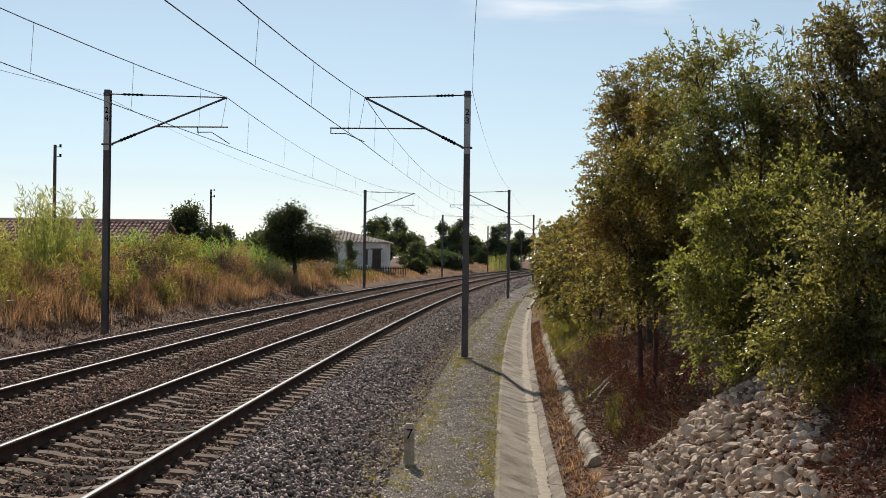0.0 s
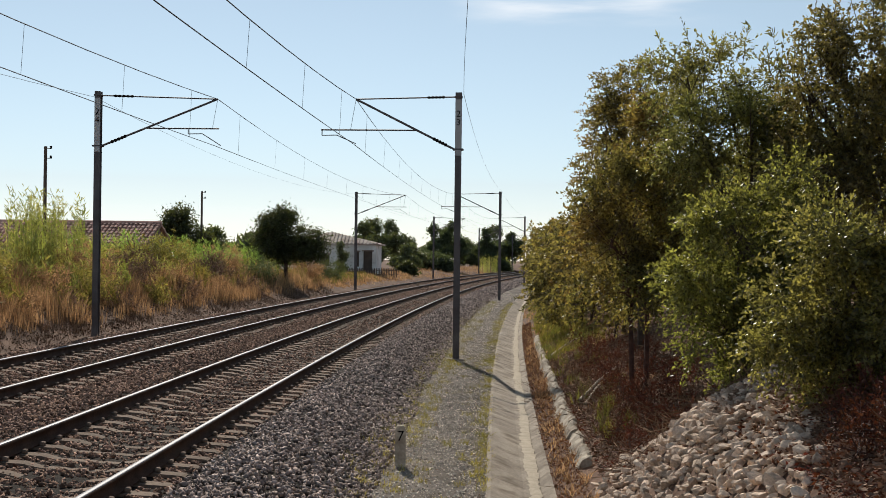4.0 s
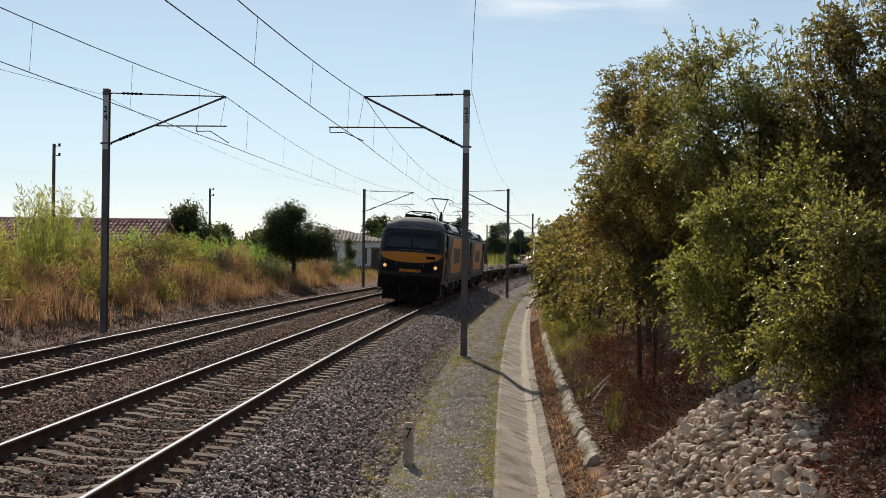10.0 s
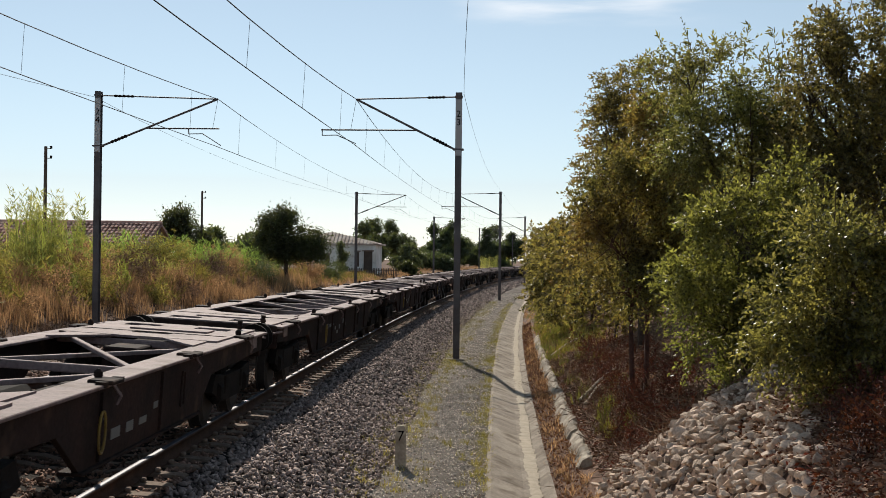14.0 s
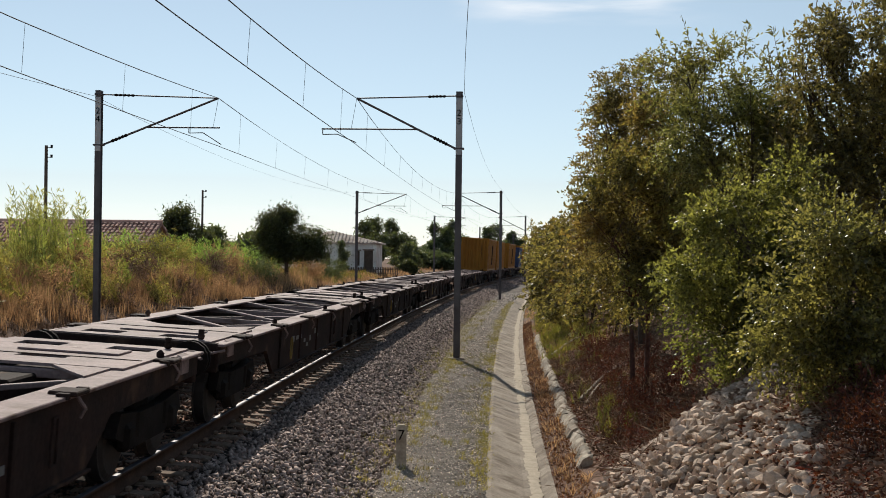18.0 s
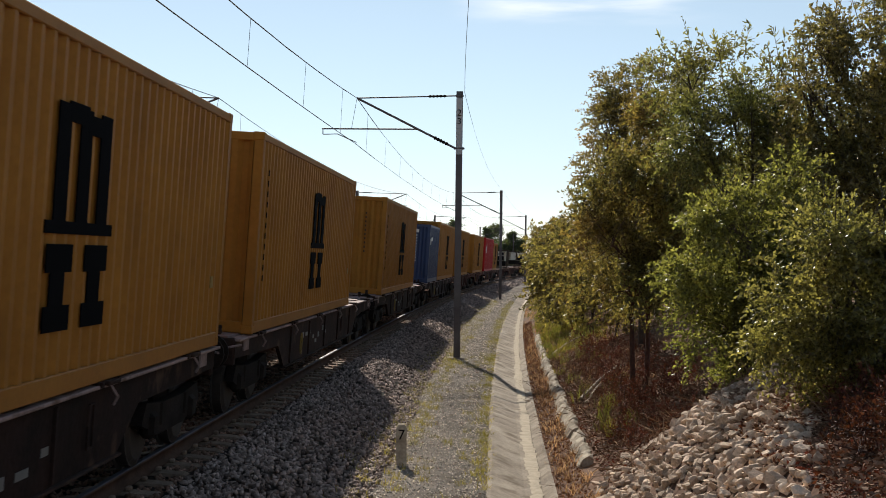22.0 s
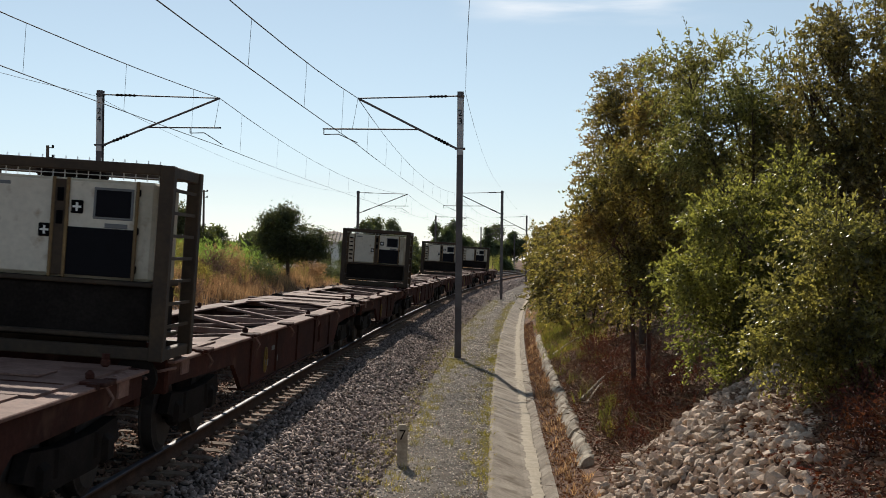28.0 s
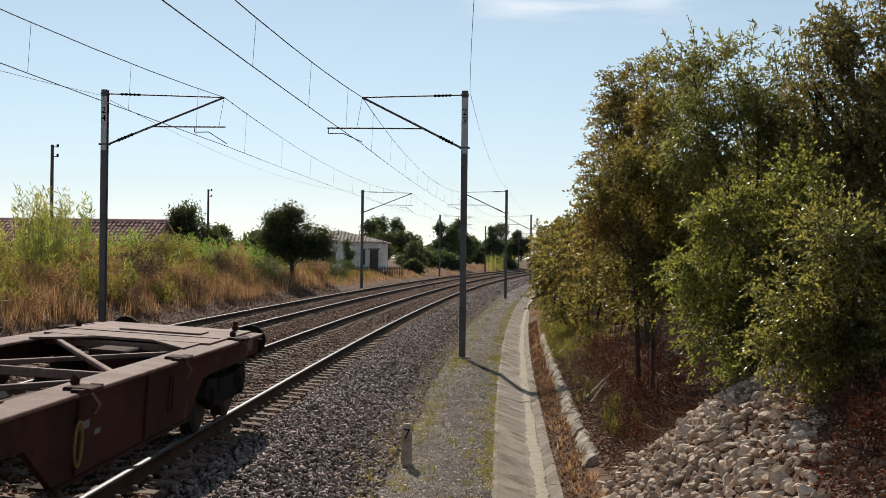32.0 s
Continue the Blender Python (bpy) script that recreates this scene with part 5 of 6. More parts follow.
        for k in range(10):
            part("code_mark", Shape().box((.62, e * (l - .004), z1 - .50 - k * .125), (.035, .012, .06)), M_FRAME if marks == "m" else ink, ew)
    V = waves(-l + .15, l - .15, .4, .025)
    part("roof_sheet", Shape().add([(x, y, z1 - .02 - d) for y, d in V for x in (-w + .04, w - .04)], [(2 * i, 2 * i + 2, 2 * i + 3, 2 * i + 1) for i in range(len(V) - 1)]), material, g)
    part("floor_panel", Shape().box((0, 0, z0 + .14), (2.3, L - .2, .04)), M_DARK, g)
    return g


KC = {"y": container_kit(12.192, 2.896, M_CY, "yellow corrugated steel forty-foot shipping container with dark markings", "m"),
      "b": container_kit(6.058, 2.591, M_CB, "dark blue corrugated twenty-foot shipping container with white markings", "b"),
      "r": container_kit(12.192, 2.896, M_CR, "bright red corrugated steel forty-foot shipping container with white markings", "c"),
      "s": container_kit(6.058, 2.591, M_CY, "yellow corrugated twenty-foot shipping container beside a red one", "m")}
used = set()
for q, L, k in ((631.5, 12.192, "y"), (646.0, 12.192, "y"), (666.3, 12.192, "y"), (686.1, 6.058, "b"), (692.6, 12.192, "y"), (707.4, 12.192, "y"), (725.8, 12.192, "y"), (740.9, 12.192, "r"), (753.3, 6.058, "s")):
    c = KC[k] if k not in used else copy_thing(KC[k], Matrix())
    used.add(k)
    on_train(c, q + L / 2)


def genset_kit():
    g = thing("generator_frame", Matrix(), "white generator cabinet in a brown open steel frame", "generator", "generator frames")
    z0, z1 = 1.17, 3.20
    for x in (-1, 1):
        for y in (-.62, .62):
            part("post", Shape().box((x * 1.16, y, (z0 + z1) / 2), (.15, .14, z1 - z0), .01), M_FRAME, g)
        for z in (z0 + .06, z1 - .06):
            part("side_beam", Shape().box((x * 1.16, 0, z), (.10, 1.14, .12), .01), M_FRAME, g)
        for k in range(7):
            part("side_slat", Shape().box((x * 1.19, 0, z0 + .35 + k * .24), (.02, 1.14, .035)), M_FRAME, g)
    for y in (-.62, .62):
        part("top_beam", Shape().box((0, y, z1 - .05), (2.2, .11, .11), .01), M_FRAME, g)
        part("bottom_beam", Shape().box((0, y, z0 + .07), (2.2, .11, .13), .01), M_FRAME, g)
    part("fuel_tank", Shape().box((0, 0, 1.64), (2.05, 1.05, .58), .03), M_DARK, g, "dark base tank")
    part("base_plate", Shape().box((0, -.02, 1.95), (2.12, 1.16, .05), .01), M_FRAME, g)
    cb = part("cabinet", Shape().box((0, .02, 2.50), (2.02, 1.04, 1.04), .03), M_CREAM, g, "cream generator housing")
    dl = part("cabinet_door", Shape().box((-.42, -.515, 2.50), (.74, .03, .98), .012), M_PANEL, cb, "white sheet-metal door")
    part("latch", Shape().box((-.13, -.538, 2.46), (.13, .02, .14), .01), M_INK, dl)
    dr = part("cabinet_door", Shape().box((.46, -.515, 2.50), (.72, .03, .98), .012), M_PANEL, cb, "white door with a window over a navy panel")
    part("window_rim", Shape().box((.58, -.534, 2.77), (.42, .010, .33), .004), M_GREY2, dr)
    part("window", Shape().box((.58, -.541, 2.77), (.37, .012, .28), .005), M_NAVY, dr)
    part("lower_panel", Shape().box((.46, -.536, 2.26), (.70, .012, .50), .003), M_NAVY, dr)
    part("latch", Shape().box((.20, -.538, 2.72), (.13, .02, .14), .01), M_INK, dr)
    for z in (2.1, 2.5, 2.9):
        part("hinge", Shape().box((-.80, -.532, z), (.04, .03, .08), .008), M_INK, dl)
        part("hinge", Shape().box((.84, -.532, z), (.04, .03, .08), .008), M_INK, dr)
    part("middle_strip", Shape().box((.02, -.53, 2.5), (.13, .03, 1.0), .008), M_FRAME, cb)
    for x in (-.80, -.055, .095, .83):
        part("door_jamb", Shape().box((x, -.545, 2.50), (.035, .03, 1.04), .006), M_OCHRE, cb, "worn ochre door edge")
    for z in (2.60, 2.84):
        part("strip_slot", Shape().box((.02, -.549, z), (.07, .012, .14), .004), M_INK, cb)
    part("name_mark", Shape().box((-.62, -.533, 2.93), (.20, .008, .035)), M_GREY2, dl)
    part("name_mark", Shape().box((.62, -.533, 2.54), (.24, .008, .05)), M_GREY2, dr)
    for x, z in ((-.13, 2.46), (.20, 2.72)):
        part("latch_cross", Shape().box((x, -.551, z), (.09, .008, .022)).box((x, -.551, z), (.022, .009, .09)), M_WHITE, cb)
    part("tray", Shape().box((0, -.02, 1.40), (2.16, 1.2, .05), .01), M_FRAME, g, "thin drip tray under the tank")
    vt = Shape()
    for k in range(6):
        vt.box((-.92, -.515, 2.12 + k * .15), (.13, .02, .05))
    part("vent", vt, M_INK, cb)
    part("silencer", Shape().rod((-.35, -.2, 3.12), (.40, -.2, 3.12), .09, 14), M_DARK, g, "dark exhaust silencer")
    for k in range(18):
        part("mesh_bar", Shape().rod((-1.05 + k * .124, -.60, 3.02), (-1.05 + k * .124, -.60, 3.24), .005, 4), M_WHITE, g)
    for z in (3.06, 3.13, 3.20):
        part("mesh_bar", Shape().rod((-1.1, -.60, z), (1.1, -.60, z), .005, 4), M_WHITE, g)
    return g


gk = genset_kit()
for i, q in enumerate((778.6, 813.1, 847.5, 882.4, 916.9)):
    on_train(gk if i == 0 else copy_thing(gk, Matrix()), q - 0.68)


# ------------------------------------------------------------------ vegetation
M_LEAF_A = mat("leaf_green", (0.140, 0.134, 0.052), 0.42, scale=0.9, tint=(0.105, 0.108, 0.040), var=0.35, fine=5, bump=0, spread=0.65, trans=0.60, spec=0.6, warmth=(2.2, 2.2, 1.0))
M_LEAF_B = mat("leaf_olive", (0.155, 0.115, 0.048), 0.42, scale=0.7, tint=(0.100, 0.097, 0.040), var=0.3, fine=5, bump=0, spread=0.7, trans=0.56, spec=0.6, spots=((0.16, 0.095, 0.038), 1.1, 0.56, 0.74), warmth=(2.2, 2.1, 1.0))
M_LEAF_S = mat("leaf_fresh_green", (0.150, 0.148, 0.064), 0.40, scale=0.8, tint=(0.105, 0.090, 0.040), var=0.3, fine=5, bump=0, spread=0.65, trans=0.56, spec=0.6, warmth=(2.2, 2.25, 1.0))
M_LEAF_K = mat("leaf_brownish", (0.155, 0.126, 0.058), 0.40, scale=0.9, tint=(0.100, 0.092, 0.040), var=0.3, fine=5, bump=0, spread=0.7, trans=0.54, spec=0.7, warmth=(2.2, 2.1, 1.0))
M_LEAF_W = mat("leaf_glossy", (0.165, 0.148, 0.068), 0.36, scale=0.9, tint=(0.120, 0.115, 0.048), var=0.3, fine=5, bump=0, spread=0.65, trans=0.6, spec=0.8, warmth=(2.2, 2.1, 1.0))
M_LEAF_D = mat("leaf_dark", (0.075, 0.085, 0.038), 0.5, scale=0.6, var=0.3, fine=5, bump=0, spread=0.4, trans=0.4)
M_LEAF_G = mat("leaf_grey_green", (0.12, 0.14, 0.07), 0.5, scale=0.5, var=0.3, fine=5, bump=0, spread=0.35, trans=0.3)
# dark leaf lightened: the haze of distance is put into this colour
M_LEAF_F = mat("leaf_haze_painted", (0.09, 0.115, 0.065), 0.6, scale=0.5, var=0.3, fine=5, bump=0, spread=0.35, trans=0.4)
M_LEAF_R = mat("leaf_red", (0.14, 0.034, 0.026), 0.7, scale=1.5, tint=(0.085, 0.038, 0.024), var=0.3, fine=5, bump=0, spread=0.45, trans=0.15, spec=0.15)
M_LITTER = mat("leaf_litter", (0.43, 0.29, 0.20), 0.9, scale=1.1, tint=(0.25, 0.155, 0.105), var=0.3, fine=7, bump=0, spread=0.5, spec=0.1)
M_LITTER_D = mat("dark_litter", (0.15, 0.095, 0.055), 0.9, scale=1.1, tint=(0.07, 0.045, 0.03), var=0.3, fine=7, bump=0, spread=0.6, spec=0.1)
M_RUST_LITTER = mat("rusty_litter", (0.30, 0.135, 0.06), 0.9, scale=1.1, tint=(0.19, 0.085, 0.045), var=0.3, fine=7, bump=0, spread=0.5, spec=0.1)
M_DRY = mat("dry_grass", (0.54, 0.345, 0.180), 0.85, scale=0.5, tint=(0.33, 0.195, 0.105), var=0.3, fine=4, bump=0, spread=0.5, trans=0.35, spec=0.15, warmth=(1.25, 1.2, 1.1))
M_CORN = mat("bright_cane_green", (0.27, 0.37, 0.13), 0.5, scale=0.5, tint=(0.17, 0.26, 0.08), var=0.3, fine=4, bump=0, spread=0.4, trans=0.45)
M_REED = mat("reed_green", (0.42, 0.385, 0.18), 0.5, scale=0.5, tint=(0.24, 0.27, 0.095), var=0.3, fine=4, bump=0, spread=0.35, trans=0.4)
M_GRASS = mat("green_grass", (0.14, 0.15, 0.05), 0.7, scale=0.8, tint=(0.19, 0.15, 0.05), var=0.3, fine=4, bump=0, spread=0.35, trans=0.35)
M_WEED = mat("yellowing_weed", (0.36, 0.30, 0.125), 0.7, scale=0.8, tint=(0.23, 0.205, 0.08), var=0.3, fine=4, bump=0, spread=0.45, trans=0.3, spec=0.2)
M_STRAW = mat("dead_straw", (0.28, 0.185, 0.115), 0.9, scale=1.1, tint=(0.16, 0.095, 0.06), var=0.3, fine=7, bump=0, spread=0.5, spec=0.1)
M_BARK = mat("bark", (0.10, 0.07, 0.05), 0.95, scale=6, fine=40, var=0.5, bump=0.8)
M_REDBARK = mat("reddish_bark", (0.11, 0.05, 0.035), 0.95, scale=6, fine=40, var=0.5, bump=0.8)


def leaves_at(points, size, rng, slim=0.45, droop=0.3, way=None, fold=0.09):
    """A folded leaf of two triangles at every point: vertices and faces."""
    n = len(points)
    d = rng.normal(size=(n, 3)) if way is None else way + rng.normal(size=(n, 3)) * 0.35
    d[:, 2] -= droop
    d /= np.linalg.norm(d, axis=1)[:, None]
    e = rng.normal(size=(n, 3))
    e -= d * (e * d).sum(1)[:, None]
    e /= np.linalg.norm(e, axis=1)[:, None]
    f = np.cross(d, e)
    L = (rng.uniform(size[0], size[1], n))[:, None]
    b = points + d * L * 0.45 + e * L * slim * 0.5 + f * L * fold
    c = points + d * L
    g = points + d * L * 0.45 - e * L * slim * 0.5 + f * L * fold
    V = np.stack([points, b, c, g], 1).reshape(-1, 3)
    k = (np.arange(n) * 4)[:, None]
    return V, np.concatenate([k + [[0, 1, 2]], k + [[0, 2, 3]]], 1).reshape(-1, 3)


def join(pieces):
    V, F, k = [], [], 0
    for v, f in pieces:
        V.append(v)
        F.append(f + k)
        k += len(v)
    return np.concatenate(V), np.concatenate(F)


def crown_points(lobes, rng, dense, clump, n_per):
    """Leaves in clumps through the outer part of some ellipsoids."""
    out = []
    for (cx, cy, cz), (rx, ry, rz) in lobes:
        n = max(8, int(dense * (rx * ry * rz) ** 0.67))
        d = rng.normal(size=(n, 3))
        d /= np.linalg.norm(d, axis=1)[:, None]
        r = (rng.uniform(0.18, 1.0, n) ** 0.6)[:, None] * rng.uniform(0.85, 1.12, (n, 1))
        c = np.array([cx, cy, cz]) + d * r * np.array([rx, ry, rz])
        k = rng.uniform(0.5, 1.35, (n, 1, 1))
        p = c[:, None] + rng.normal(size=(n, n_per, 3)) * clump * k * np.array([1, 1, 0.75])
        out.append(p.reshape(-1, 3))
    return np.concatenate(out)


def sprays(rounds, rng, count, per, length, knots=9):
    """Leafy twigs growing out of small tufts on the skin of some round masses: points and the ways that the leaves point."""
    P, W = [], []
    total = sum(r[0] * r[2] for c, r in rounds)
    for c, r in rounds:
        n, r = max(12, int(count * r[0] * r[2] / total)), np.array(r)
        k = rng.normal(size=(knots, 3))
        k[:, 2] += 0.15
        k /= np.linalg.norm(k, axis=1)[:, None]
        centre = np.array(c) + k * r * rng.uniform(0.35, 0.88, (knots, 1))
        size = r.mean() * rng.uniform(0.24, 0.50, knots)
        pick = rng.integers(knots, size=n)
        d = rng.normal(size=(n, 3))
        d /= np.linalg.norm(d, axis=1)[:, None]
        root = centre[pick] + d * (size[pick] * rng.uniform(0.1, 0.8, n))[:, None]
        way = d * 0.8 + k[pick] * 0.6 + rng.normal(size=(n, 3)) * 0.25 + np.array([0, 0, 0.2])
        way /= np.linalg.norm(way, axis=1)[:, None]
        L = rng.uniform(length[0], length[1], n)[:, None, None]
        t = np.clip(np.linspace(0.1, 1.0, per)[None, :, None] + rng.normal(size=(n, per, 1)) * 0.04, 0, 1.05)
        p = root[:, None] + way[:, None] * L * t
        p[..., 2] -= (0.3 * L * t ** 2)[..., 0]
        side = rng.normal(size=(n, per, 3))
        P.append(p.reshape(-1, 3))
        W.append((way[:, None] * 0.7 + side * 0.45).reshape(-1, 3))
    return np.concatenate(P), np.concatenate(W)


def leafy(name, s, u, rounds, twigs, per, leaf, material, label, category="tree", trunk=0.07, stems=((0, 0),), bark=None, seed=1, slim=0.42, twig=(0.2, 0.42), shoots=0, shoot_len=(0.3, 0.8), shoot_leaf=None, shoot_on=None, group=""):
    """A tree or bush near the camera; rounds: (along, aside, height over the rails, radius) of the masses of its crown."""
    rng, rr = np.random.default_rng(seed), random.Random(seed)
    z0 = float(land(s, u))
    g = thing(name, at(s, u, z0), label, category, group)
    loc = [((du, ds, h - z0), (r, r * 1.25, r * 0.95)) for ds, du, h, r in rounds]
    bark = bark or M_BARK
    low = min(c[2] for c, r in loc)
    for x, y in stems:
        knee = Vector((x + rr.uniform(-.08, .08), y + rr.uniform(-.1, .1), max(0.4, low * 0.55)))
        crotch = knee + Vector((rr.uniform(-.15, .15), rr.uniform(-.15, .15), max(0.35, low * 0.5)))
        part("trunk", Shape().rod((x, y, -0.3), knee, trunk, 9, trunk * 0.82).rod(knee, crotch, trunk * 0.82, 8, trunk * 0.66), bark, g, recalc=False)
        for c, r in loc[::len(stems)]:
            q = crotch.lerp(Vector(c), 0.5) + Vector((rr.uniform(-.15, .15), rr.uniform(-.15, .15), 0.08))
            lb = Shape().rod(knee.lerp(crotch, rr.uniform(.4, 1)), q, trunk * 0.48, 7, trunk * 0.32).rod(q, c, trunk * 0.32, 6, trunk * 0.18)
            for _ in range(7):
                tip = Vector(c) + Vector((rr.uniform(-1, 1) * r[0], rr.uniform(-1, 1) * r[1], rr.uniform(-.6, 1) * r[2])) * 0.8
                lb.rod(q.lerp(Vector(c), rr.random()), tip, trunk * 0.15, 5, 0.004)
            part("limb", lb, bark, g, recalc=False)
    pts, ways = sprays(loc, rng, twigs, per, twig)
    pieces = [leaves_at(pts, leaf, rng, slim, 0.25, ways)]
    if shoots:
        rods, pts, ways = sprigs(loc if shoot_on is None else [loc[i] for i in shoot_on], rng, shoots, shoot_len, leaf)
        pieces.append(leaves_at(pts, shoot_leaf or leaf, rng, slim * 0.75, 0.0, ways))
        sh = Shape()
        for a, b in rods:
            sh.rod(a, b, 0.007, 4, 0.002, False)
        part("twig_tuft", sh, bark, g, recalc=False)["kind"] = "stuff"
    part("crown", big_mesh("crown", *join(pieces), material), None, g)
    return g


def sprigs(lobes, rng, count, length, leaf, n_leaf=16):
    """Shoots that stick out of the top of a crown: rods and leaves along them."""
    rods, pts, ways = [], [], []
    for _ in range(count):
        (cx, cy, cz), (rx, ry, rz) = lobes[rng.integers(len(lobes))]
        a = rng.uniform(0, math.tau)
        h = rng.uniform(0.3, 1.0)
        d = np.array([math.cos(a) * math.sqrt(1 - h * h), math.sin(a) * math.sqrt(1 - h * h), h])
        p0 = np.array([cx, cy, cz]) + d * np.array([rx, ry, rz]) * 0.85
        w = d * 0.6 + np.array([0, 0, 0.9]) + rng.normal(size=3) * 0.25
        w /= np.linalg.norm(w)
        L = rng.uniform(*length)
        rods.append((p0, p0 + w * L))
        t = rng.uniform(0.15, 1.0, n_leaf)
        pts.append(p0 + w * L * t[:, None])
        side = rng.normal(size=(n_leaf, 3)) * 0.6 + w * 0.8
        ways.append(side)
    return rods, np.concatenate(pts), np.concatenate(ways)


def tree(name, s, u, lobes, leaf, material, label, dense=70, clump=0.16, n_per=90, trunk=0.09, seed=1, stems=((0, 0),), category="tree", slim=0.42, shoots=0, shoot_len=(0.3, 0.8), bark=None, group=""):
    """lobes: (along, aside, height), (radii), in metres about the foot."""
    rng, rr = np.random.default_rng(seed), random.Random(seed)
    g = thing(name, at(s, u, float(land(s, u))), label, category, group)
    loc = [((du, ds, h), r) for (ds, du, h), r in lobes]
    bark = bark or M_BARK
    top = max(c[2] for c, r in loc)
    for st in stems:
        sh = Shape()
        p0 = Vector((st[0], st[1], -0.3))
        p1 = p0 + Vector((rr.uniform(-.12, .12), rr.uniform(-.12, .12), top * 0.25 + 0.3))
        p2 = p1 + Vector((rr.uniform(-.2, .2), rr.uniform(-.2, .2), top * 0.25))
        sh.rod(p0, p1, trunk, 9, trunk * 0.8)
        sh.rod(p1, p2, trunk * 0.8, 8, trunk * 0.6)
        part("trunk", sh, bark, g, recalc=False)
        for c, r in loc:
            lb = Shape()
            q = p2.lerp(Vector(c), 0.5) + Vector((rr.uniform(-.15, .15), rr.uniform(-.15, .15), 0.1))
            lb.rod(p1.lerp(p2, rr.random()), q, trunk * 0.5, 6, trunk * 0.3)
            e = Vector(c) + Vector((0, 0, r[2] * 0.5))
            lb.rod(q, e, trunk * 0.3, 5, 0.008)
            for _ in range(5):
                lb.rod(q.lerp(e, rr.random()), Vector(c) + Vector((rr.uniform(-1, 1) * r[0], rr.uniform(-1, 1) * r[1], rr.uniform(-.5, 1) * r[2])) * 0.75, trunk * 0.16, 5, 0.005)
            part("limb", lb, bark, g, recalc=False)
    pieces = [leaves_at(crown_points(loc, rng, dense, clump, n_per), leaf, rng, slim)]
    if shoots:
        rods, pts, ways = sprigs(loc, rng, shoots, shoot_len, leaf)
        pieces.append(leaves_at(pts, (leaf[0] * 1.2, leaf[1] * 1.3), rng, slim * 0.7, 0.0, ways))
        sh = Shape()
        for a, b in rods:
            sh.rod(a, b, 0.006, 4, 0.002, False)
        part("twig_tuft", sh, bark, g, recalc=False)["kind"] = "stuff"
    part("crown", big_mesh("crown", *join(pieces), material), None, g)
    return g


ROW = "trees and bushes on the cutting"
leafy("willow_bush", 16.9, 8.12, [(-0.17, -0.33, 2.57, 0.60), (-0.31, -0.80, 2.08, 0.48), (0.30, -0.09, 1.80, 0.74), (0.01, -0.56, 1.30, 0.53), (0.11, 0.23, 1.24, 0.60), (-0.24, 0.07, 2.30, 0.63), (0.17, -0.86, 1.65, 0.35), (0.14, -0.22, 0.88, 0.34), (-0.20, -0.55, 2.81, 0.34), (-0.09, 0.32, 1.81, 0.49), (0.15, 0.12, 2.95, 0.36), (0.25, 0.50, 2.75, 0.44), (0.3, 0.72, 2.2, 0.42), (0.1, 0.30, 3.30, 0.26)],
      3400, 15, (0.040, 0.066), M_LEAF_A, "dense yellow-green willow bush growing above a rubble heap", "bush", 0.045, ((0, 0), (.3, .2), (-.2, .3)), None, 1, 0.55, (0.2, 0.42), 40, (0.2, 0.45), group=ROW)
leafy("bush", 12.5, 8.05, [(0.11, -0.19, 2.39, 0.44), (0.15, 0.13, 2.02, 0.54), (0.23, -0.21, 1.70, 0.47), (-0.04, 0.03, 1.30, 0.44), (0.23, 0.41, 2.45, 0.52), (0.04, -0.36, 1.24, 0.28), (-0.11, 0.27, 1.52, 0.52), (0.02, -0.15, 1.04, 0.23), (0.27, 0.63, 1.93, 0.52), (0.20, -0.52, 1.95, 0.40), (0.22, -0.58, 1.55, 0.38)],
      2500, 14, (0.036, 0.058), M_LEAF_W, "dark glossy-leaved bush above the rubble", "bush", 0.04, ((0, 0), (.25, .15)), None, 8, 0.55, (0.18, 0.36), 30, (0.15, 0.4), group=ROW)
leafy("tree", 20.0, 9.90, [(-0.19, -0.32, 5.41, 0.52), (-0.05, 0.29, 5.23, 0.66), (-0.26, -0.61, 4.66, 0.42), (-0.27, -0.19, 4.29, 0.79), (-0.03, 0.53, 4.20, 0.75), (-0.03, -0.61, 3.73, 0.54), (-0.28, -0.02, 3.27, 0.87), (-0.24, 0.72, 3.15, 0.83), (-0.24, 0.95, 4.80, 0.83), (0.01, 0.94, 5.91, 0.66)],
      3200, 14, (0.048, 0.078), M_LEAF_K, "tall dark olive-brown leafy tree on the bank", "tree", 0.08, ((0, 0), (.5, .3)), None, 2, 0.52, (0.2, 0.42), 40, (0.3, 0.7), group=ROW)
leafy("tree", 21.4, 8.69, [(0.30, -0.88, 5.16, 0.60), (0.31, -0.26, 5.08, 0.62), (-0.43, 0.01, 4.20, 0.76), (-0.48, -0.87, 4.19, 0.76), (0.03, -0.29, 3.43, 0.89), (0.40, 0.40, 3.37, 0.72), (-0.09, 0.44, 2.50, 0.81), (0.2, 0.45, 4.15, 0.55), (0.1, 0.64, 4.45, 0.40), (0.1, 0.66, 5.02, 0.30), (0.3, 0.22, 4.86, 0.42), (0, 0.66, 3.85, 0.52), (0.1, 0.75, 3.1, 0.55)],
      3000, 14, (0.052, 0.086), M_LEAF_S, "green tree with long fresh shoots at its top", "tree", 0.07, ((0, 0),), None, 6, 0.38, (0.22, 0.45), 22, (0.25, 0.75), (0.09, 0.15), (0, 1, 9, 2, 9), group=ROW)
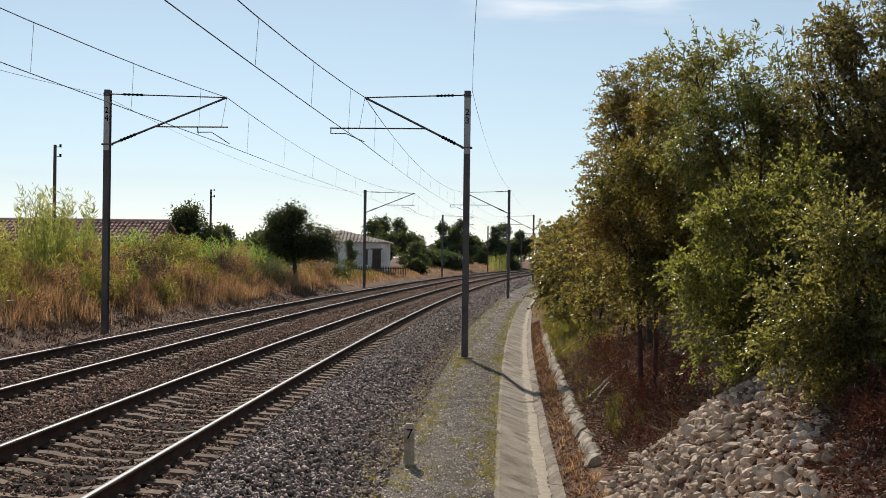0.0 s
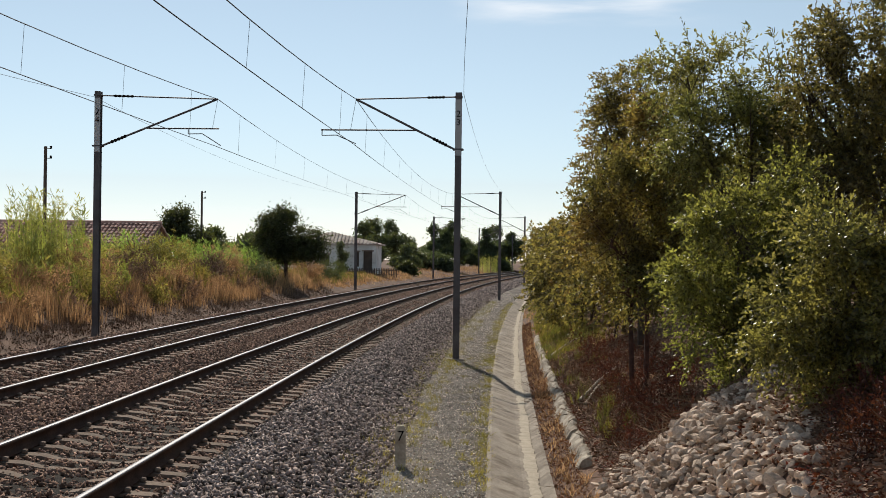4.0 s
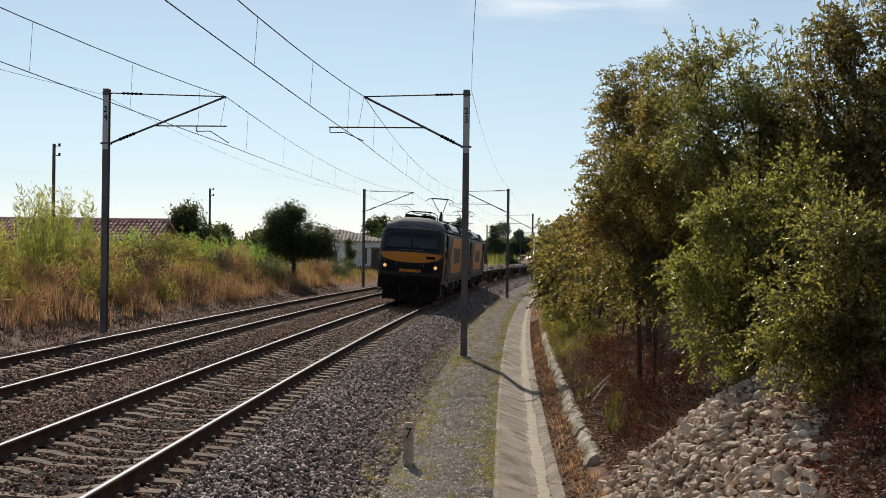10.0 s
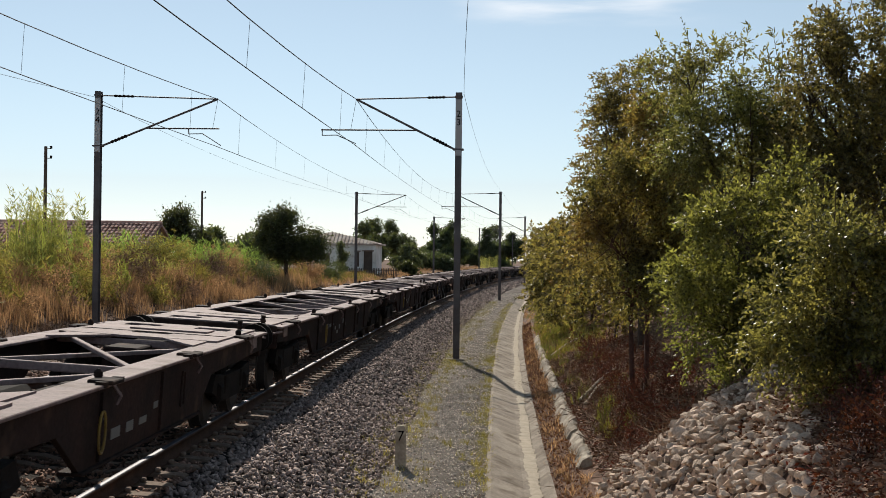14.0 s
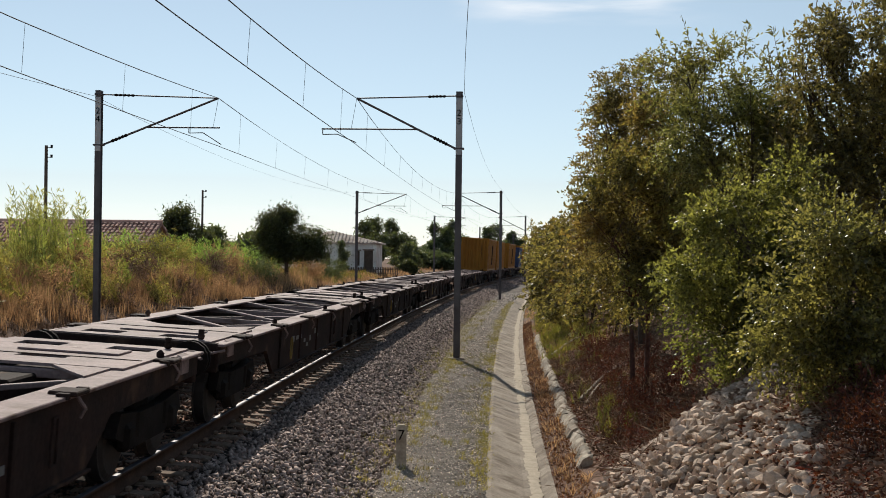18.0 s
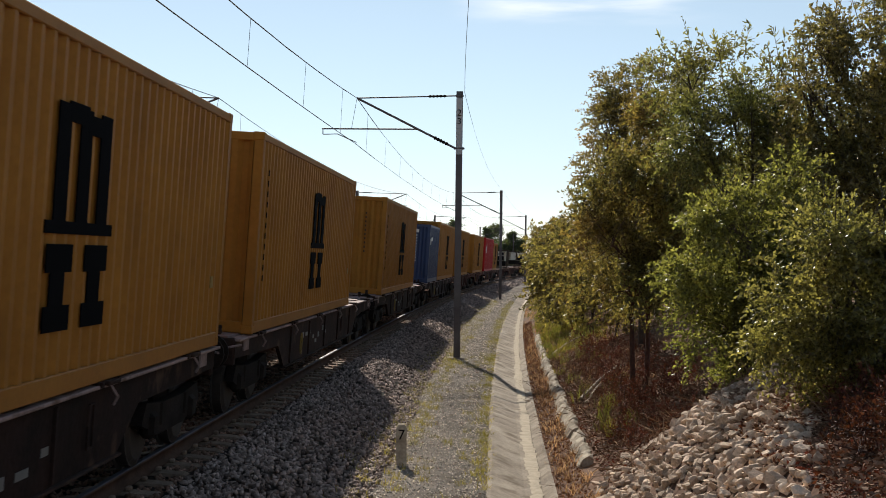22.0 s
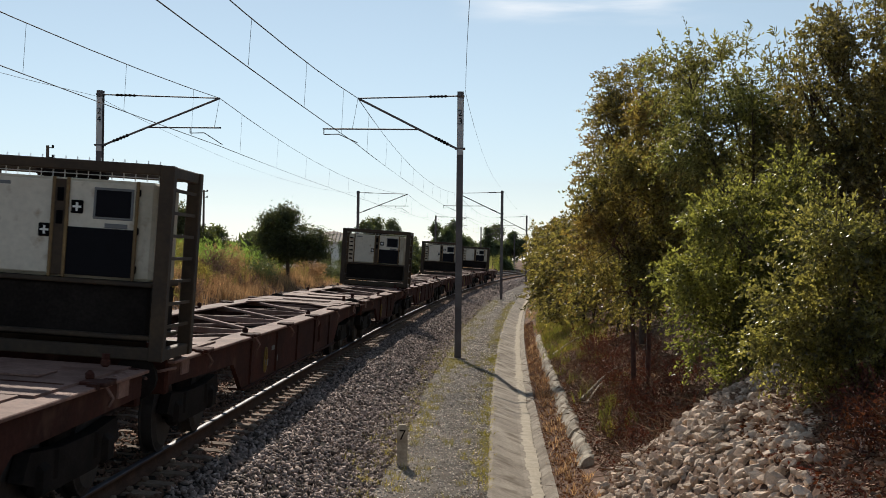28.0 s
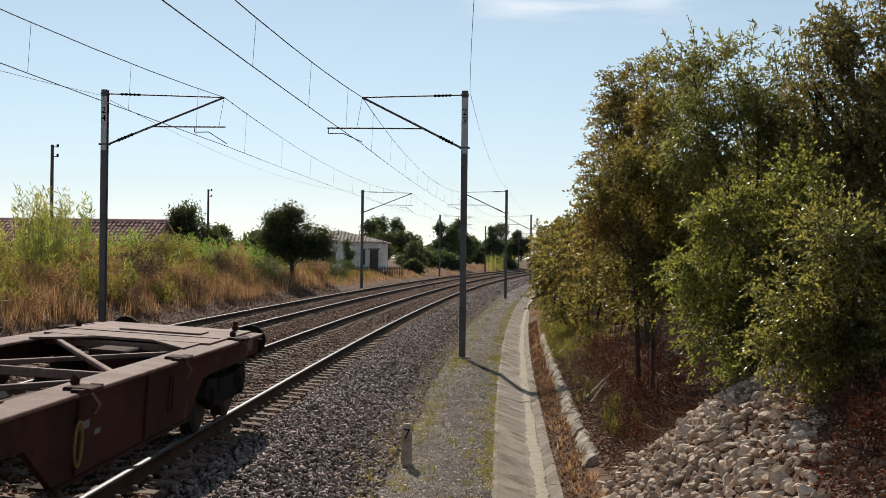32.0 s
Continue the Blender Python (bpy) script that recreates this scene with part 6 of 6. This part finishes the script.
leafy("tree", 22.9, 7.20, [(0.25, -0.35, 3.46, 0.77), (-0.41, 0.34, 3.72, 0.86), (-0.43, -0.54, 2.48, 0.72), (0.39, 0.35, 2.50, 0.91), (-0.05, -0.12, 1.68, 0.59), (0.29, 0.91, 2.90, 0.77), (-0.37, 0.69, 1.79, 0.67), (-0.07, -0.60, 3.73, 0.40), (0.07, -0.72, 2.97, 0.40), (-0.18, 0.26, 4.40, 0.58)],
      2900, 14, (0.048, 0.082), M_LEAF_B, "broad-leaved tree with browning leaves and twin reddish trunks", "tree", 0.05, ((-.08, 0), (.16, .3)), M_REDBARK, 3, 0.5, (0.2, 0.42), 30, (0.2, 0.5), group=ROW)
leafy("tree", 30.4, 8.05, [(-0.30, -0.66, 5.98, 0.55), (0.27, -0.05, 6.22, 0.60), (0.11, -0.90, 5.37, 0.45), (-0.24, -0.98, 4.61, 0.55), (-0.03, -0.38, 5.14, 0.96), (-0.04, 0.37, 5.85, 0.96), (0.16, -0.55, 3.87, 1.02), (0.1, 0.4, 3.2, 1.2), (0, -0.3, 2.4, 1.1)],
      2700, 14, (0.065, 0.108), M_LEAF_B, "tall olive-leaved eucalyptus above the other bushes", "tree", 0.09, ((0, 0),), None, 7, 0.36, (0.25, 0.5), group=ROW)
for k, (s, u, h, r, mt) in enumerate(((36, 7.9, 2.6, 1.5, M_LEAF_B), (44, 7.5, 2.2, 1.55, M_LEAF_K), (52, 7.9, 2.4, 1.7, M_LEAF_B), (62, 7.2, 2.3, 1.7, M_LEAF_K), (74, 7.6, 2.5, 2.0, M_LEAF_B), (88, 7.4, 2.6, 2.2, M_LEAF_K), (104, 8.0, 2.8, 2.5, M_LEAF_B), (122, 9.0, 3.0, 3.0, M_LEAF_B))):
    z = float(land(s, u))
    leafy("bush", s, u, [(0, 0, h + z, r), (.3, r, h * .6 + z, r * .8), (.5, -r * .4, h * 1.05 + z, r * .7), (-1.0, -r * .3, h * .55 + z, r * .7), (1.2, r * .4, h * 1.2 + z, r * .7), (-.8, r * .6, h + z, r * .8), (0, -r * .2, h * .3 + z, r * .7)],
          900 - 50 * k, 13, (0.09 + k * .018, 0.15 + k * .022), mt, "broad olive-green bush leaning over the drain", "bush", 0.06, ((0, 0), (.3, .4)), None, 20 + k, 0.45, (0.3, 0.6), 14, (0.3, 0.6), group=ROW)
tree("tree", 48, 9.5, [((0, -1.0, 3.3), (.8, 1.0, .9)), ((0, 0, 3.6), (1.4, 1.6, 1.0)), ((0, 1.5, 3.2), (2, 2, 1.8))], (0.1, 0.16), M_LEAF_D, "dark slender tree above the bushes", 40, 0.25, 70, 0.08, 31, shoots=12, group=ROW)
for k in range(2, 7):
    tree("bush", 22 + k * 5.5, 10.5 + (k % 3) * 1.2, [((0, 0, 1.6), (2.2, 2.8, 1.9)), ((1.5, .8, 3.0), (1.9, 2.4, 1.6))], (0.12, 0.19), M_LEAF_D, "dark shaded bush at the back of the bank", 30, 0.35, 42, 0.08, 40 + k, ((0, 0),), "bush", group=ROW)
for k, (s, u, h, r) in enumerate(((20.2, 6.75, .25, .3), (23, 6.9, .35, .45), (27, 6.8, .4, .5), (31, 6.9, .4, .5), (12.8, 8.1, .08, .22), (12.0, 7.9, .1, .24), (11.4, 7.7, .1, .24), (12.4, 8.4, .1, .26), (10.8, 7.6, .1, .24), (11.4, 8.1, .12, .28), (10.4, 7.8, .12, .28), (10.0, 7.5, .1, .24), (9.6, 7.7, .12, .26), (13.2, 8.3, .08, .22), (17.6, 6.6, .2, .28), (19, 6.5, .15, .22), (21.2, 7.5, .3, .3), (22.2, 7.0, .28, .3), (22.0, 7.7, .35, .35), (24.2, 7.3, .3, .35), (25.2, 6.9, .3, .3), (26, 7.6, .4, .4), (29, 7.3, .4, .45), (18.6, 7.0, .22, .26), (17.2, 7.1, .2, .24), (20.6, 7.1, .25, .28), (33, 6.9, .4, .4), (10.6, 8.3, .15, .28), (13.6, 8.6, .15, .26))):
    tree("shrub", s, u, [((0, 0, h), (r, r * 1.2, r * .8)), ((r, .1, h * .7), (r * .8, r, r * .6))], (0.025, 0.05), M_LEAF_R, "low shrub with dark red autumn leaves on the bank", 80, 0.09, 50, 0.012, 60 + k, ((0, 0),), "shrub", shoots=7, shoot_len=(0.12, 0.28), group="red shrubs", bark=M_REDBARK)


def blades(s, u, h, w, lean, rng, sink=0.03):
    """Upright tapering blades, each bent once."""
    n = len(s)
    base = trk(s, u, land(s, u) - sink)
    a = rng.uniform(0, math.tau, n)
    side = np.stack([np.cos(a), np.sin(a), np.zeros(n)], -1) * (w[:, None] / 2)
    b = rng.uniform(0, math.tau, n)
    d = np.stack([np.cos(b), np.sin(b), np.zeros(n)], -1) * (lean * h * rng.uniform(0.2, 1, n))[:, None]
    mid = base + d * 0.35 + np.stack([np.zeros(n), np.zeros(n), h * 0.6], -1)
    tip = base + d + np.stack([np.zeros(n), np.zeros(n), h * rng.uniform(0.85, 1.0, n)], -1)
    V = np.stack([base - side, base + side, mid - side * 0.8, mid + side * 0.8, tip], 1).reshape(-1, 3)
    k = (np.arange(n) * 5)[:, None]
    return V, np.concatenate([k + [[0, 1, 3]], k + [[0, 3, 2]], k + [[2, 3, 4]]], 1).reshape(-1, 3)


def scatter(rng, n, s0, s1, u0, u1, tuft=0.0, per=1):
    m = max(1, n // per)
    s, u = rng.uniform(s0, s1, m), rng.uniform(u0, u1, m)
    s, u = np.repeat(s, per), np.repeat(u, per)
    return s + rng.normal(size=len(s)) * tuft, u + rng.normal(size=len(u)) * tuft


def grass(name, rng, spots, height, width, lean, material, label, patchy=False):
    pieces = []
    for n, s0, s1, u0, u1, tuft, per in spots:
        s, u = scatter(rng, n, s0, s1, u0, u1, tuft, per)
        patch = 0.62 + 0.38 * np.sin(s * 0.55 + 1.3 * np.sin(u * 0.9)) * np.sin(u * 1.4 + 0.3 * s + 1.0) if patchy else 1.0
        pieces.append(blades(s, u, rng.uniform(height[0], height[1], len(s)) * patch, rng.uniform(width[0], width[1], len(s)), lean, rng))
    tagged(new(name, big_mesh(name, *join(pieces), material)), label, "grass", kind="stuff")


R1 = np.random.default_rng(11)
grass("dry_grass", R1, [(38000, 24, 60, -13.5, -9.2, .18, 14), (5200, 24, 70, -9.6, -8.2, .14, 22), (12000, 60, 88, -14, -8.4, .2, 14)], (0.4, 1.45), (0.009, 0.020), 0.42, M_DRY, "tall dry orange-brown grass on the bank", True)
grass("bank_straw", R1, [(9000, 24, 60, -9.7, -7.6, .16, 22), (4000, 60, 90, -9.6, -7.6, .18, 22)], (0.10, 0.40), (0.010, 0.022), 1.0, M_STRAW, "short brown straw at the foot of the bank", True)
grass("low_dry_grass", R1, [(14000, 86, 150, -14, -8.2, .2, 14), (12000, 150, 260, -18, -6.8, .3, 14)], (0.25, 0.7), (0.018, 0.035), 0.6, M_DRY, "low dry grass beside the far track", True)
grass("bank_weeds", R1, [(3500, 24, 70, -12.0, -9.4, .15, 24), (1500, 70, 125, -12, -9.0, .2, 20)], (0.2, 0.8), (0.02, 0.045), 0.8, M_GRASS, "green weeds among dry grass")
grass("path_weeds", R1, [(2600, 12, 40, 4.50, 4.72, .06, 26), (2800, 12, 40, 2.8, 3.6, .07, 22), (4200, 36, 90, 4.35, 4.72, .07, 18), (4200, 36, 90, 2.9, 3.7, .10, 20), (2200, 12, 40, 3.0, 4.5, .06, 20)], (0.03, 0.15), (0.006, 0.014), 1.1, M_WEED, "sparse weeds along the gravel path and drain")
grass("verge_grass", R1, [(7000, 36, 64, 6.1, 7.6, .10, 20), (450, 23, 36, 6.2, 7.2, .08, 30), (260, 18.5, 24, 6.25, 6.8, .05, 40), (1600, 64, 100, 5.8, 7.0, .1, 20)], (0.10, 0.38), (0.010, 0.022), 0.7, M_GRASS, "green verge grass below the bushes")
grass("dry_verge_grass", R1, [(2500, 13, 44, 5.62, 5.95, .05, 16), (2500, 24, 60, 6.1, 8.0, .08, 20), (1500, 44, 80, 5.6, 6.4, .07, 18)], (0.05, 0.22), (0.008, 0.018), 1.0, M_DRY, "dry straw on the verge beside the drain")


def litter(name, n, s0, s1, u0, u1, size, material, label, seed):
    rng = np.random.default_rng(seed)
    s, u = rng.uniform(s0, s1, n), rng.uniform(u0, u1, n)
    V, F = leaves_at(trk(s, u, land(s, u) + rng.uniform(0.0, 0.05, n)), size, rng, 0.5, 0.0, np.stack([rng.normal(size=n), rng.normal(size=n), rng.normal(size=n) * .25], -1))
    tagged(new(name, big_mesh(name, V, F, material)), label, "leaf litter", kind="stuff")


litter("leaf_litter", 26000, 8.5, 15, 7.15, 9.5, (0.04, 0.08), M_LITTER, "dark fallen leaves and twigs on the bank", 9)
litter("leaf_litter", 24000, 16, 50, 6.15, 9.5, (0.04, 0.09), M_LITTER, "brown fallen leaves under the bushes", 3)
litter("leaf_litter", 17000, 10, 60, 5.38, 5.92, (0.025, 0.06), M_RUST_LITTER, "rusty fallen leaves gathered beside the drain", 4)
litter("leaf_litter", 18000, 24, 90, -9.8, -6.95, (0.04, 0.09), M_LITTER_D, "brown dead leaves and straw at the foot of the bank", 7)
litter("leaf_litter", 2500, 12, 50, 2.6, 4.7, (0.015, 0.04), M_LITTER, "scattered brown leaf scraps on the path", 8)
def tangle(name, n, s0, s1, u0, u1, length, material, label, seed, lift=0.25):
    """Thin dead stems lying and standing across one another."""
    rng = np.random.default_rng(seed)
    s, u = rng.uniform(s0, s1, n), rng.uniform(u0, u1, n)
    way = np.stack([rng.normal(size=n), rng.normal(size=n), rng.normal(size=n) * .45 + .1], -1)
    pts = trk(s, u, land(s, u) + rng.uniform(0.01, lift, n) ** 1.3)
    V, F = leaves_at(pts, length, rng, 0.03, 0.0, way, 0.02)
    tagged(new(name, big_mesh(name, V, F, material)), label, "dead stems", kind="stuff")


tangle("dead_stems", 4200, 8.6, 14.2, 7.6, 9.6, (0.15, 0.45), M_STRAW, "tangle of dry brown stems beside the rubble", 21, 0.16)
tangle("dead_stems", 5000, 15.5, 34, 6.2, 8.6, (0.15, 0.5), M_STRAW, "dry stems lying under the bushes", 22)
tangle("dead_stems", 700, 12.5, 40, 5.45, 5.95, (0.12, 0.4), M_STRAW, "straw caught beside the drain", 23, 0.1)
litter("red_leaves", 12000, 8.5, 13.5, 7.05, 9.2, (0.03, 0.06), M_LEAF_R, "dark red leaves and stems beside the rubble", 15)
litter("red_leaves", 16000, 15.5, 36, 6.15, 8.5, (0.03, 0.07), M_LEAF_R, "reddish dead leaves and stems under the bushes", 5)


def stick(s, u, s2, u2, r, lift, label):
    a, b = Vector(trk(s, u, float(land(s, u)) + lift)), Vector(trk(s2, u2, float(land(s2, u2)) + lift + .05))
    solid("branch", Shape().rod(a, a.lerp(b, .5) + Vector((0, 0, .04)), r, 8, r * .85).rod(a.lerp(b, .5) + Vector((0, 0, .04)), b, r * .85, 8, r * .6), M_STICK, None, label, "branch", "fallen branches")


M_STICK = mat("bleached_wood", (0.42, 0.34, 0.24), 0.85, scale=3, fine=30, var=0.3)
stick(37.0, 6.25, 39.0, 7.2, .04, .06, "pale dead branch lying on the bank")
stick(25.0, 6.35, 28.0, 7.3, .03, .08, "bleached dead branch lying among dry leaves")
stick(24.4, 6.4, 27.0, 7.0, .022, .05, "thin bleached stick lying among dry leaves")


def reeds(name, spots, rng, label, material=None):
    """Tall canes with long drooping leaves and plumes."""
    pieces = []
    for n, s0, s1, u0, u1, h0, h1 in spots:
        s, u = scatter(rng, n, s0, s1, u0, u1, 0.2, 5)
        h = rng.uniform(h0, h1, len(s))
        pieces.append(blades(s, u, h, np.full(len(s), 0.03), 0.10, rng))
        per = 22
        ss, uu, hh = np.repeat(s, per), np.repeat(u, per), np.repeat(h, per)
        p = trk(ss, uu, land(ss, uu) + hh * rng.uniform(0.15, 1.0, len(ss)))
        a = rng.uniform(0, math.tau, len(ss))
        way = np.stack([np.cos(a), np.sin(a), rng.uniform(0.5, 1.8, len(ss))], -1)
        pieces.append(leaves_at(p, (0.15, 0.34), rng, 0.15, 0.1, way))
    tagged(new(name, big_mesh(name, *join(pieces), material or M_REED)), label, "reeds", kind="stuff")


for k, (s, u, h, r, mt, lab) in enumerate(((30, -8.9, .2, .45, M_LITTER, "low dead brown bramble"), (34, -8.8, .2, .5, M_LITTER, "low dead brown bramble"), (38, -9.0, .25, .5, M_DRY, "dry bramble"), (42, -8.8, .25, .5, M_LITTER, "low dead brown bramble"), (47, -8.7, .2, .5, M_LITTER, "low dead brown bramble"), (52, -8.9, .25, .55, M_WEED, "yellow-green leafy bramble"), (56, -8.7, .25, .6, M_LITTER, "low dead brown bramble"), (62, -8.8, .25, .6, M_DRY, "dry bramble"), (70, -8.7, .3, .7, M_LITTER, "low dead brown bramble"), (31.5, -9.4, .5, .7, M_LEAF_D, "dark green bramble"), (33.5, -10.4, .9, .9, M_DRY, "dry bramble"), (36, -9.7, .6, .7, M_WEED, "yellow-green leafy bramble"), (39.5, -10.6, 1.0, .9, M_WEED, "yellow-green leafy bramble"), (43, -9.8, .55, .8, M_DRY, "dry bramble"),
                                          (46, -9.5, .6, .9, M_WEED, "yellow-green leafy bramble"), (49, -10.6, 1.0, 1.1, M_DRY, "dry bramble"), (53, -10.2, .9, 1.1, M_LITTER, "dead brown bramble"), (57, -9.6, .5, .8, M_DRY, "dry bramble"), (61, -10.8, 1.2, 1.2, M_WEED, "yellow-green leafy bramble"),
                                          (66, -10.0, .8, 1.0, M_LITTER, "dead brown bramble"), (71, -10.6, 1.0, 1.2, M_DRY, "dry bramble"), (77, -9.8, .7, 1.1, M_LEAF_G, "grey-green bramble"), (92, -9.6, .8, 1.2, M_DRY, "dry bramble"), (104, -10.2, .9, 1.3, M_LEAF_G, "grey-green bramble"))):
    tree("bramble", s, u, [((0, 0, h), (r, r * 1.3, r * .75)), ((r * .8, -.3, h * .6), (r * .8, r, r * .5)), ((-r * .7, -.5, h * .9), (r * .7, r * .8, r * .7))], (0.07, 0.13), mt, lab + " among the grass of the bank", 45, 0.17, 45, 0.02, 300 + k, ((0, 0),), "bush", 0.4, 14, (0.2, 0.6), group="brambles on the bank")
R2 = np.random.default_rng(12)
reeds("reeds", [(170, 30, 60, -11.8, -9.4, 0.6, 1.3), (170, 30, 40, -14.5, -11.3, 1.5, 2.9), (130, 45, 52, -12.8, -11.2, 2.5, 3.5), (260, 44, 62, -15.5, -11.5, 1.0, 2.1), (160, 215, 250, -9, -6.5, 2.0, 3.0)], R2, "green giant cane behind the dry grass")

reeds("tall_weeds", [(240, 25, 62, -12.5, -10.2, 0.5, 1.5), (160, 62, 90, -12.5, -9.6, 0.5, 1.3), (70, 36, 60, -9.8, -8.9, 0.3, 0.8)], R2, "yellowing leafy weeds among dry grass", M_WEED)
reeds("reeds", [(420, 60, 90, -17, -11.5, 1.2, 2.2), (140, 66, 84, -12.2, -10.6, 0.8, 1.6)], R2, "bright green cane leaves behind the dry grass", M_CORN)

# far trees, over the far track and round the bend
FAR = "far trees"
tree("tree", 84, -9.7, [((0, -.75, 3.6), (1.1, 1.15, .85)), ((.2, -1.5, 2.7), (.9, .75, .7)), ((0, -.1, 4.1), (.8, .7, .6)), ((.5, 1.5, 2.5), (1.0, .9, .7)), ((0, .3, 2.6), (1.2, 1.1, .9)), ((0, -.7, 1.8), (1.0, 1.1, .7)), ((0, 1.9, 1.7), (.7, .65, .5)), ((0, .6, 1.6), (.9, .9, .6))], (0.11, 0.20), M_LEAF_D, "round dark evergreen tree beside the line", 80, 0.24, 60, 0.16, 71, category="tree")
tree("tree", 100, -21.4, [((0, 0, 4.2), (1.2, 1.4, 1.3)), ((0, 1.5, 2.8), (1.3, 1.4, 1.1)), ((0, -.7, 3.0), (1.1, 1.3, 1.1))], (0.16, 0.28), M_LEAF_D, "bushy dark tree behind the reeds", 45, 0.3, 70, 0.16, 72, group=FAR)
for k, (s, u, h, r, mt) in enumerate(((112, -22, 2.6, 2.0, M_LEAF_G), (118, -18.5, 2.9, 2.4, M_LEAF_G), (105, -16.5, 2.0, 1.9, M_LEAF_G), (97, -15.0, 1.7, 1.6, M_LEAF_G), (300, -15, 3.2, 3.0, M_LEAF_D), (302, -5, 3.2, 3.2, M_LEAF_D), (312, 2, 3.4, 3.4, M_LEAF_D), (290, -20, 3.0, 3.0, M_LEAF_G), (160, -17, 4.2, 2.2, M_LEAF_G), (172, -13.5, 2.2, 1.6, M_LEAF_G), (185, -14.0, 2.0, 1.6, M_LEAF_G), (150, -9.8, .8, .7, M_LEAF_D),
                                     (200, -13, 5.0, 2.2, M_LEAF_D), (202, -10.8, 6.2, 1.9, M_LEAF_D), (240, -9.7, 5.2, 2.4, M_LEAF_D), (280, -10, 5.5, 2.6, M_LEAF_D),
                                     (330, -20, 6, 5, M_LEAF_G), (340, -34, 6, 5, M_LEAF_G), (300, -40, 6, 5, M_LEAF_G), (260, -36, 5, 4, M_LEAF_G), (230, -28, 5, 4, M_LEAF_G))):
    rr = random.Random(500 + k)
    lobes = [((rr.uniform(-.6, .6) * r, rr.uniform(-.85, .85) * r, h * rr.uniform(.45, .95)), (r * .5, r * rr.uniform(.3, .5), r * rr.uniform(.28, .42))) for _ in range(8)]
    lobes.append(((0, rr.uniform(-.2, .2) * r, h + r * .45), (r * .4, r * .38, r * .45)))
    # beyond 180 m dark leaves take the colour with haze painted in
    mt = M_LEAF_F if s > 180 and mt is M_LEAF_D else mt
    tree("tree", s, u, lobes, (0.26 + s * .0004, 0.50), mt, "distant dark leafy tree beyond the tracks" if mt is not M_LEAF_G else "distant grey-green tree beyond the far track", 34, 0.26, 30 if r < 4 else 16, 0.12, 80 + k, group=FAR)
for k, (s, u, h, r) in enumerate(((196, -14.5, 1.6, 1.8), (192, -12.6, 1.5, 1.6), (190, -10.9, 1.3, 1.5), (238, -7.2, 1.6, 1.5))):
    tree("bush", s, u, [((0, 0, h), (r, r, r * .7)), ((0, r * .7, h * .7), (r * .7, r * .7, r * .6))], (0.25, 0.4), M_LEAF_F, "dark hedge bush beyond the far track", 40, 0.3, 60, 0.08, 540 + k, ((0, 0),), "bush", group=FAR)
tree("tree", 122, -12.4, [((0, 0, .8), (.5, .6, .7)), ((0, .1, 1.7), (.5, .5, .7)), ((0, -.1, 2.5), (.35, .4, .6))], (0.12, 0.2), M_LEAF_G, "slender young olive-green tree before the old house", 70, 0.15, 60, 0.05, 560)


# ------------------------------------------------------------------ the train runs
def motions():
    for ob, q in MOVERS:
        rows = []
        for t in (0, 2, 4, 6, 8, 10, 12, 14, 16, 18, 20, 22, 24, 26, 28, 30, 32):
            s = q - SPEED * t
            rows.append((t, at(s, 0, 0, 0, 0, CANT)))
        walk(ob, rows)


motions()
